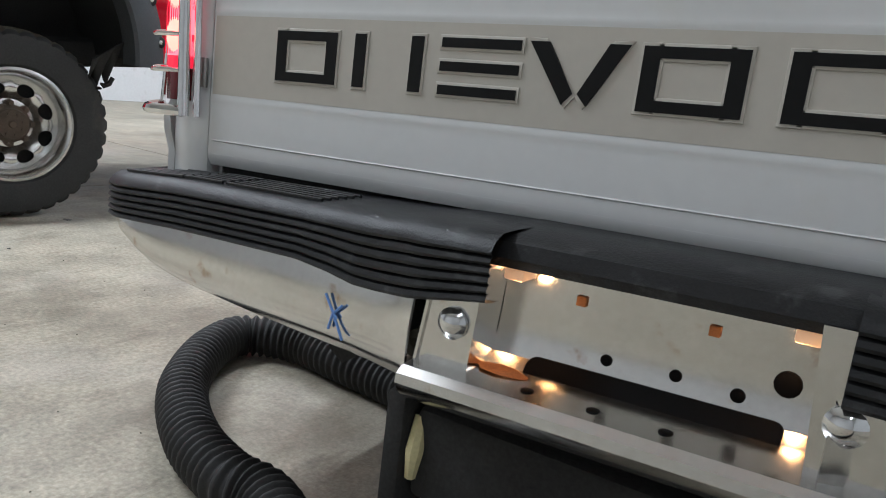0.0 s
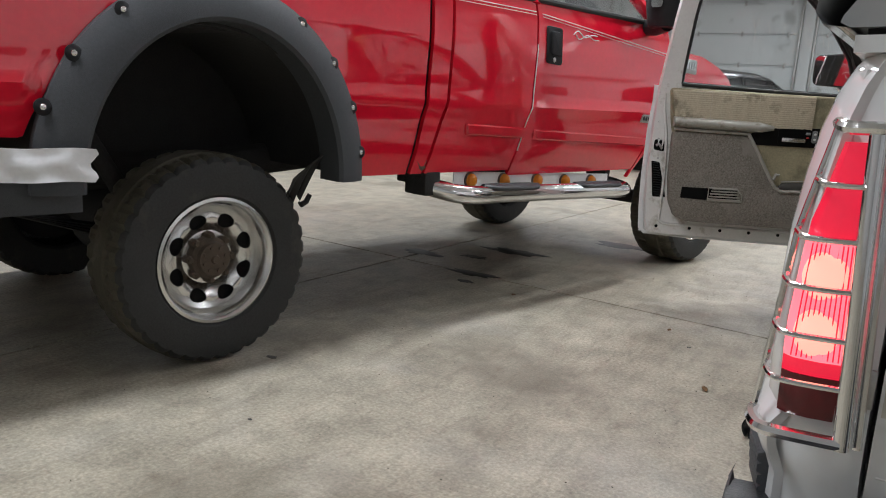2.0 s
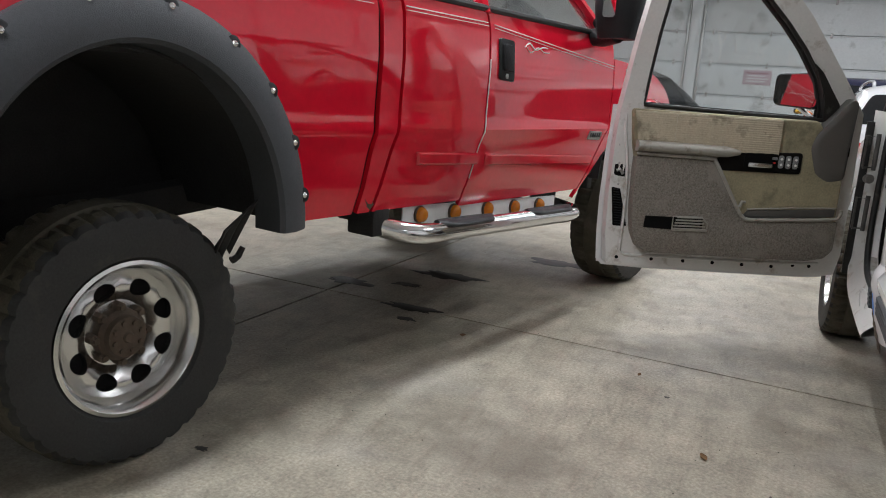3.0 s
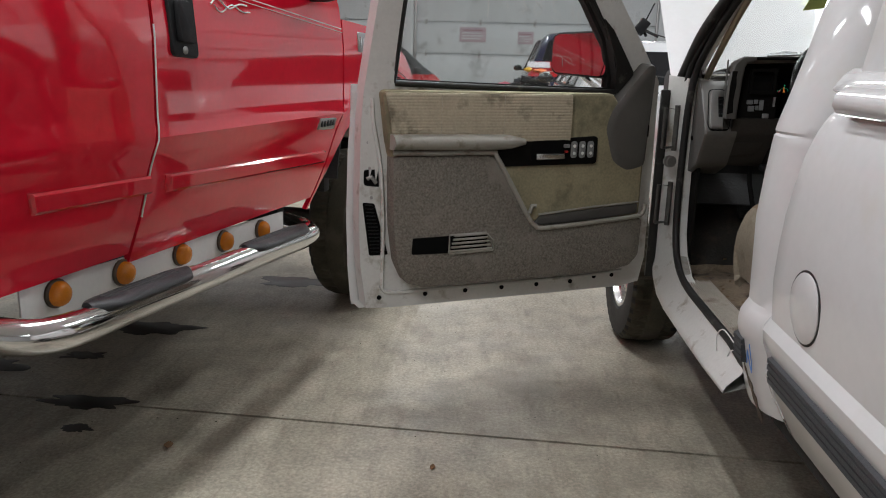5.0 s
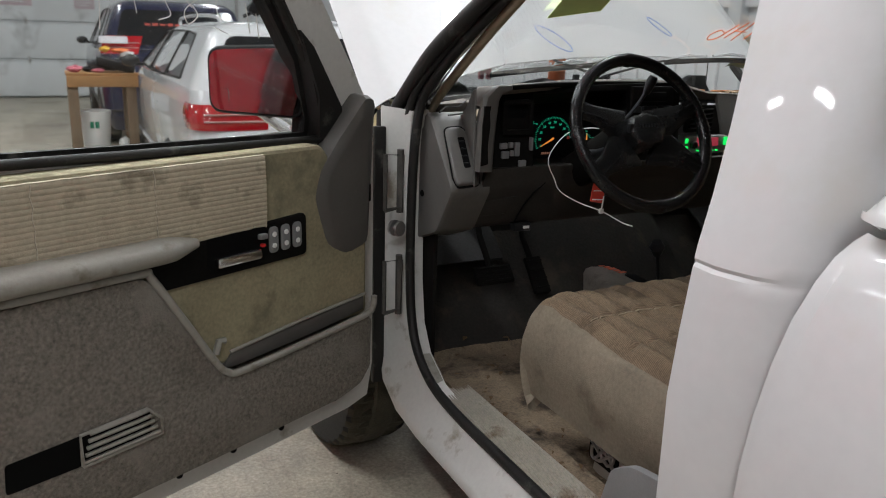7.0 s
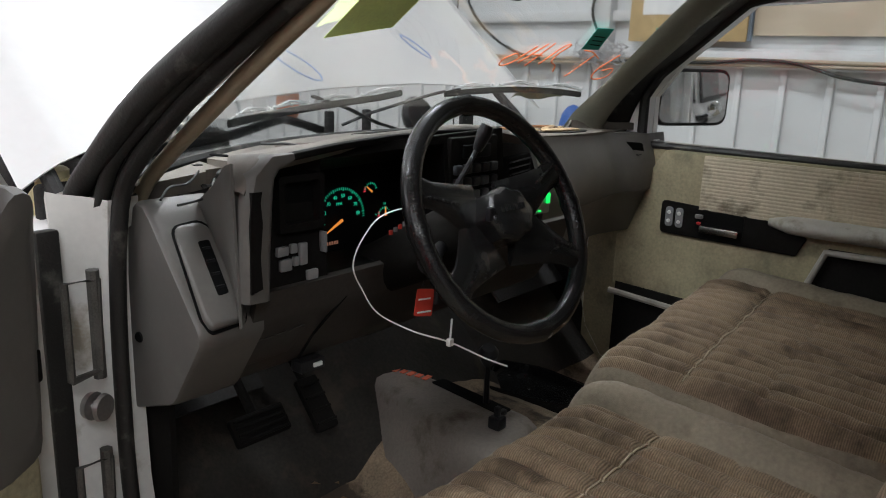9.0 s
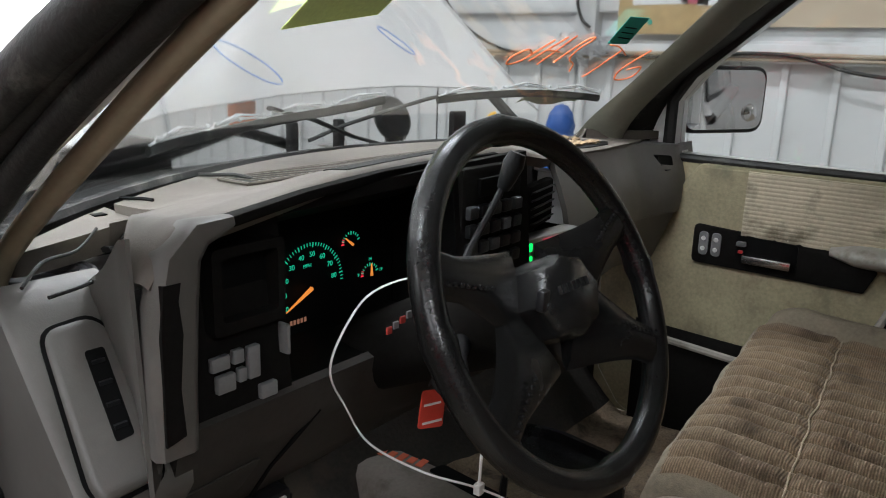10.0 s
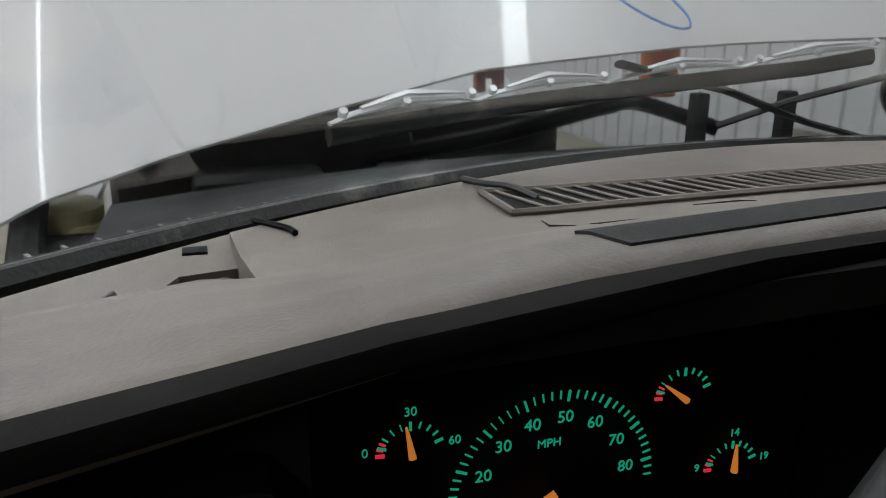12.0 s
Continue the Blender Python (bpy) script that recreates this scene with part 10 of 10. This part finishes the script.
for k in range(9):
    a = 0.7 * k
    boxm(bm, Matrix.Translation((-1.40 + 0.035 * k, BYf + 0.30 + 0.03 * math.sin(a * 3), ZB + 0.05 + 0.012 * (k % 4))) @ Matrix.Rotation(a, 4, "Z") @ Matrix.Rotation(0.3 * math.sin(a), 4, "X"), (0.10, 0.05, 0.09), 0.01)
solo("tool_pile", bm, TRIM, "pile of dark hand tools on the bench", "tools", kind="stuff")
tin = thing("paint_can", "white and tan paint can on the bench", "can", (-1.10, BYf + 0.32, ZB))
bm = B()
lathe(bm, [(0.06, 0), (0.06, 0.17), (0.064, 0.175), (0.055, 0.18), (0.004, 0.178)], Matrix.Translation((-1.10, BYf + 0.32, ZB)), 24, True)
part("can_body", bm, WHITEP, tin)
bm = B()
lathe(bm, [(0.0612, 0.03), (0.0612, 0.14)], Matrix.Translation((-1.10, BYf + 0.32, ZB)), 24)
part("can_label", bm, PLY, tin)

# ---- the ribbed east wall and what hangs on it ----
XW = WX1
bm = B()
for k in range(42):
    y = 0.6 + 0.268 * k
    box(bm, (XW - 0.012, y, 0.75), (0.03, 0.042, 1.5), 0.010)
ribs = part("rib", bm, WALLM, wall_e)
for y0 in (5.05, 6.55, 8.05):
    bm = B()
    box(bm, (XW - 0.05, y0, 2.9), (0.10, 0.14, 2.8), 0.004)
    part("stud", bm, WALLM, wall_e)
for z in (1.52, 1.76, 2.6):
    bm = B()
    box(bm, (XW - 0.03, 8.6 if z > 1.6 else 7.0, z), (0.055, 8.0 if z > 1.6 else 11.0, 0.07), 0.004)
    part("girt", bm, WALLM, wall_e)
bm = B()
box(bm, (XW - 0.035, 2.6, 2.2), (0.03, 2.84, 1.14), 0.002)
solo("plywood_panel", bm, PLY, "pale plywood panel screwed to the wall", "panel", kind="structure")
bm = B()
box(bm, (XW - 0.03, 4.06, 2.2), (0.04, 0.05, 1.2), 0.004)
solo("panel_batten", bm, mat("pale_blue_batten", (0.42, 0.52, 0.68), 0.5), "pale blue batten beside the plywood", "batten", kind="structure")
bm = B()
box(bm, (XW - 0.075, 3.0, 1.485), (0.06, 9.0, 0.10), 0.004)
solo("wall_ledge", bm, WALLM, "white ledge along the wall", "ledge", kind="structure")
bm = B()
sweep(bm, [(XW - 0.12, y, 1.478 + 0.006 * math.sin(2 * y)) for y in lin(0.5, 8.5, 30)], 0.012, 8)
sweep(bm, [(XW - 0.12, y, 1.450 + 0.006 * math.sin(2 * y + 1)) for y in lin(0.5, 8.5, 30)], 0.009, 8)
solo("conduit", bm, mat("tan_conduit", (0.42, 0.34, 0.25), 0.5, var=0.15, scale=12), "tan pipes running along the wall ledge", "pipe")
bm = B()
sweep(bm, smooth_path([(XW - 0.14, 5.1, 1.47), (XW - 0.145, 4.55, 1.455), (XW - 0.145, 4.2, 1.465), (XW - 0.145, 3.98, 1.485), (XW - 0.145, 3.75, 1.475), (XW - 0.145, 3.6, 1.44), (XW - 0.145, 3.45, 1.40), (XW - 0.145, 3.2, 1.375), (XW - 0.145, 2.6, 1.36)], 6), 0.010, 8)
solo("black_cable", bm, SEAL, "thick black cable draped along the wall", "cable")
for pts in ([(4.95, 2.2), (5.06, 1.95), (5.10, 1.80), (5.06, 1.68), (5.00, 1.63)], [(6.35, 2.3), (6.18, 1.85), (5.95, 1.62), (5.70, 1.50), (5.5, 1.46)]):
    bm = B()
    sweep(bm, smooth_path([(XW - 0.13, y, z) for y, z in pts], 5), 0.010, 6)
    solo("hanging_cable", bm, SEAL, "black cable hanging on the wall", "cable", group="hanging cables")
ob_ = thing("notice_board", "strand board notice board with papers", "notice board", (XW - 0.13, 4.4, 1.85))
bm = B()
box(bm, (XW - 0.125, 4.42, 1.875), (0.02, 0.78, 0.57), 0.002)
part("board", bm, OSB, ob_)
for y, z, w, h, m_ in ((4.22, 1.80, 0.20, 0.10, PAPER), (4.33, 1.83, 0.16, 0.14, PINK), (4.55, 1.84, 0.34, 0.16, PAPER), (4.60, 1.66, 0.03, 0.03, GREENB)):
    bm = B()
    boxm(bm, Matrix.Translation((XW - 0.138, y, z)) @ Matrix.Rotation(0.1 * math.sin(9 * y), 4, "X"), (0.003, w, h))
    part("pinned_note", bm, m_ if m_ is not GREENB else TEAL, ob_)
# shaggy grey wire bundle
bm = B()
random.seed(31)
for k in range(120):
    y, z = 5.0 + random.gauss(0, 0.09), 1.50 + random.gauss(0, 0.035)
    a = random.uniform(0, 6.3)
    r_ = random.uniform(0.03, 0.06)
    sweep(bm, [(XW - 0.15 - 0.03 * random.random(), y + r_ * math.cos(a + q), z + 0.6 * r_ * math.sin(a + q)) for q in (0, 0.8, 1.6, 2.4)], 0.004, 4)
solo("wire_bundle", bm, mat("grey_wire", (0.42, 0.42, 0.43), 0.6, var=0.2), "tangled bundle of grey wire on the wall pipe", "wire", kind="stuff")
bm = B()
sweep(bm, [(XW - 0.06, 5.06, 0.0), (XW - 0.06, 5.06, 1.45)], 0.03, 10)
solo("downpipe", bm, WALLM, "white pipe down the wall", "pipe")
# blue drum and yellow machine by the wall
dr = thing("blue_drum", "blue plastic drum with a domed lid", "drum", (2.63, 4.72, 0))
bm = B()
lathe(bm, [(0.15, 0.0), (0.17, 0.05), (0.17, 0.5), (0.175, 0.52), (0.17, 0.55), (0.17, 0.98), (0.15, 1.05)], Matrix.Translation((2.63, 4.72, 0)) @ Matrix.Diagonal((0.5, 0.5, 1, 1)), 32, True)
part("barrel", bm, BLUEP, dr)
bm = B()
lathe(bm, [(0.16, 1.05), (0.165, 1.075), (0.13, 1.14), (0.07, 1.182), (0.005, 1.195)], Matrix.Translation((2.63, 4.72, 0)) @ Matrix.Diagonal((0.5, 0.5, 1, 1)), 32)
part("lid", bm, BLUEP, dr)
yj = thing("yellow_jack", "yellow shop press with a dark round wheel", "press", (2.55, 5.1, 0))
bm = B()
box(bm, (2.45, 5.1, 0.5), (0.10, 0.14, 1.0), 0.02)
part("frame", bm, YELLOW, yj)
bm = B()
sweep(bm, smooth_path([(2.44, 5.05, 0.98), (2.45, 5.05, 1.12), (2.47, 5.05, 1.08), (2.49, 5.05, 1.02)], 4), [0.04] * 4 + [0.02] * 9, 8)
part("arm", bm, YELLOW, yj)
bm = B()
lathe(bm, [(0.11, -0.03), (0.13, 0.0), (0.11, 0.03), (0.03, 0.03)], Matrix.Translation((1.95, 5.35, 1.10)) @ Matrix.Rotation(1.2, 4, "X"), 24, True)
sweep(bm, [(1.95, 5.36, 1.0), (1.95, 5.4, 0.0)], 0.03, 8)
solo("grinder_stand", bm, PLASTIC, "dark round grinder on a stand", "grinder")

# ---- seen in the engine bay through the gap under the hood ----
bm = B()
lathe(bm, [(0.035, 0), (0.038, 0.02), (0.038, 0.10), (0.02, 0.13), (0.015, 0.15), (0.003, 0.15)], Matrix.Translation((0.235, 4.40, 1.23)), 18, True)
part("orange_bottle", bm, ORANGEM, wt, "orange fluid bottle in the engine bay")
bm = B()
for dx in (-0.018, 0.018):
    box(bm, (-0.135 + dx, 4.38, 1.28), (0.020, 0.02, 0.07), 0.004)
box(bm, (-0.135, 4.38, 1.28), (0.05, 0.02, 0.020), 0.004)
part("red_clamp", bm, PINK, wt, "faded red battery clamp")
for x in (-0.02, 0.12, 0.575):
    bm = B()
    box(bm, (x, 3.90, 1.21), (0.022 if x < 0.5 else 0.055, 0.02, 0.16), 0.004)
    part("hood_brace", bm, DARK, wt, "dark hood brace")
bm = B()
sweep(bm, smooth_path([(-0.45, 4.1, 1.18), (-0.25, 4.05, 1.22), (-0.05, 4.1, 1.25), (0.08, 4.2, 1.24), (0.2, 4.15, 1.2)], 6), 0.014, 8)
part("hose", bm, PLASTIC, wt)
bm = B()
box(bm, (-0.30, 4.02, 1.16), (0.24, 0.12, 0.05), 0.012)
part("bay_cover", bm, BUTTON, wt, "grey plastic cover in the engine bay")
bm = B()
box(bm, (-0.56, 4.28, 1.14), (0.42, 0.40, 0.22), 0.04)
box(bm, (-0.50, 4.20, 1.25), (0.16, 0.18, 0.03), 0.012)
part("air_box", bm, ENGINE, wt, "dusty black air filter box")
bm = B()
box(bm, (-0.58, 4.02, 1.12), (0.17, 0.10, 0.14), 0.015)
part("fuse_box", bm, ENGINE, wt)
bm = B()
box(bm, (-0.16, 4.55, 1.10), (0.44, 0.20, 0.20), 0.04)
part("radiator_shroud", bm, ENGINE, wt)
bm = B()
sweep(bm, [(1.06, 4.35, 1.02), (1.06, 4.36, 1.9)], 0.0028, 6)
sweep(bm, [(1.06, 4.35, 0.98), (1.06, 4.35, 1.05)], 0.010, 8)
part("antenna", bm, SEAL, wt, "thin black whip antenna")

# ---- stains, grit and litter on the shop floor ----
def stain(x, y, rx, ry, seed, material, label):
    """A thin uneven spill lying on the concrete."""
    b_ = B()
    ring = []
    for k in range(40):
        a = 2 * math.pi * k / 40
        r = 1 + 0.55 * noise.noise(V(2.2 * math.cos(a) + seed, 2.2 * math.sin(a), seed * 0.7)) + 0.25 * noise.noise(V(6 * math.cos(a), 6 * math.sin(a) + seed, 3))
        ring.append((x + rx * r * math.cos(a), y + ry * r * math.sin(a)))
    loft(b_, [[V(a, b, 0.0006) for a, b in ring], [V(x + (a - x) * 0.97, y + (b - y) * 0.97, 0.0016) for a, b in ring]], True, True)
    return solo("floor_stain", b_, material, label, "stain", group="stains on the floor")


for k, (x, y, rx, ry) in enumerate(((-3.05, 2.92, 0.16, 0.055), (-3.20, 3.72, 0.22, 0.09), (-3.62, 3.2, 0.14, 0.07), (-2.98, 2.72, 0.05, 0.03), (-3.3, 3.35, 0.10, 0.04), (-2.70, 4.6, 0.20, 0.10))):
    stain(x, y, rx, ry, k + 1.3, STAIN, "dark dried oil stain on the concrete")
for k, (x, y, rx, ry) in enumerate(((-2.87, 1.06, 0.022, 0.014), (-2.5, 0.6, 0.008, 0.006), (-1.6, 2.4, 0.010, 0.008))):
    stain(x, y, rx, ry, k + 9.1, STAIN, "small dark spot on the concrete")
random.seed(77)
leafb = mat("dead_leaf_brown", (0.16, 0.085, 0.035), 0.9, var=0.4, scale=40)
for x, y, L in ((-2.62, 2.63, 0.030), (-1.40, 1.90, 0.024), (-1.75, 2.6, 0.016)):
    bm = B()
    a = random.uniform(0, 6.3)
    c_, s_ = math.cos(a), math.sin(a)
    sheet(bm, lambda u, v: V(x + L * ((u - 0.5) * 2 * c_ - (v - 0.5) * s_ * math.sin(math.pi * u)), y + L * ((u - 0.5) * 2 * s_ + (v - 0.5) * c_ * math.sin(math.pi * u)), 0.003 + 0.25 * L * abs(v - 0.5) + 0.2 * L * u), lin(0.03, 0.97, 7), lin(0, 1, 4), 0.0008)
    solo("dead_leaf", bm, leafb, "small dry brown leaf on the concrete", "leaf", group="leaves on the floor")
bm = B()
for k in range(220):
    x, y = random.uniform(-3.6, -0.9), random.uniform(-0.9, 4.6)
    r = random.choice((0.001, 0.0015, 0.0015, 0.002))
    boxm(bm, Matrix.Translation((x, y, r * 0.7)) @ Matrix.Rotation(random.uniform(0, 3), 4, "Z"), (r * 2.2, r * 1.4, r))
solo("floor_grit", bm, mat("dark_grit", (0.10, 0.085, 0.065), 0.9, var=0.5, scale=60), "scattered grit and crumbs on the concrete", "grit", kind="stuff")

# bent black bracket lying beside the truck
bk = thing("metal_bracket", "bent black metal bracket lying on the concrete", "bracket", (-1.08, 1.62, 0))
bm = B()
boxm(bm, Matrix.Translation((-1.08, 1.61, 0.006)) @ Matrix.Rotation(0.22, 4, "Z"), (0.20, 0.10, 0.006), 0.002)
part("base_plate", bm, PLASTIC, bk)
bm = B()
sheet(bm, lambda u, v: V(-1.176 - 0.012 * math.sin(3 * v), 1.55 + 0.09 * u, 0.006 + 0.060 * v - 0.02 * u * v), lin(0, 1, 6), lin(0, 1, 6), 0.005)
part("upright_tab", bm, PLASTIC, bk)
bm = B()
boxm(bm, Matrix.Translation((-1.07, 1.655, 0.022)) @ Matrix.Rotation(0.22, 4, "Z"), (0.19, 0.005, 0.034), 0.001)
part("side_flange", bm, PLASTIC, bk)
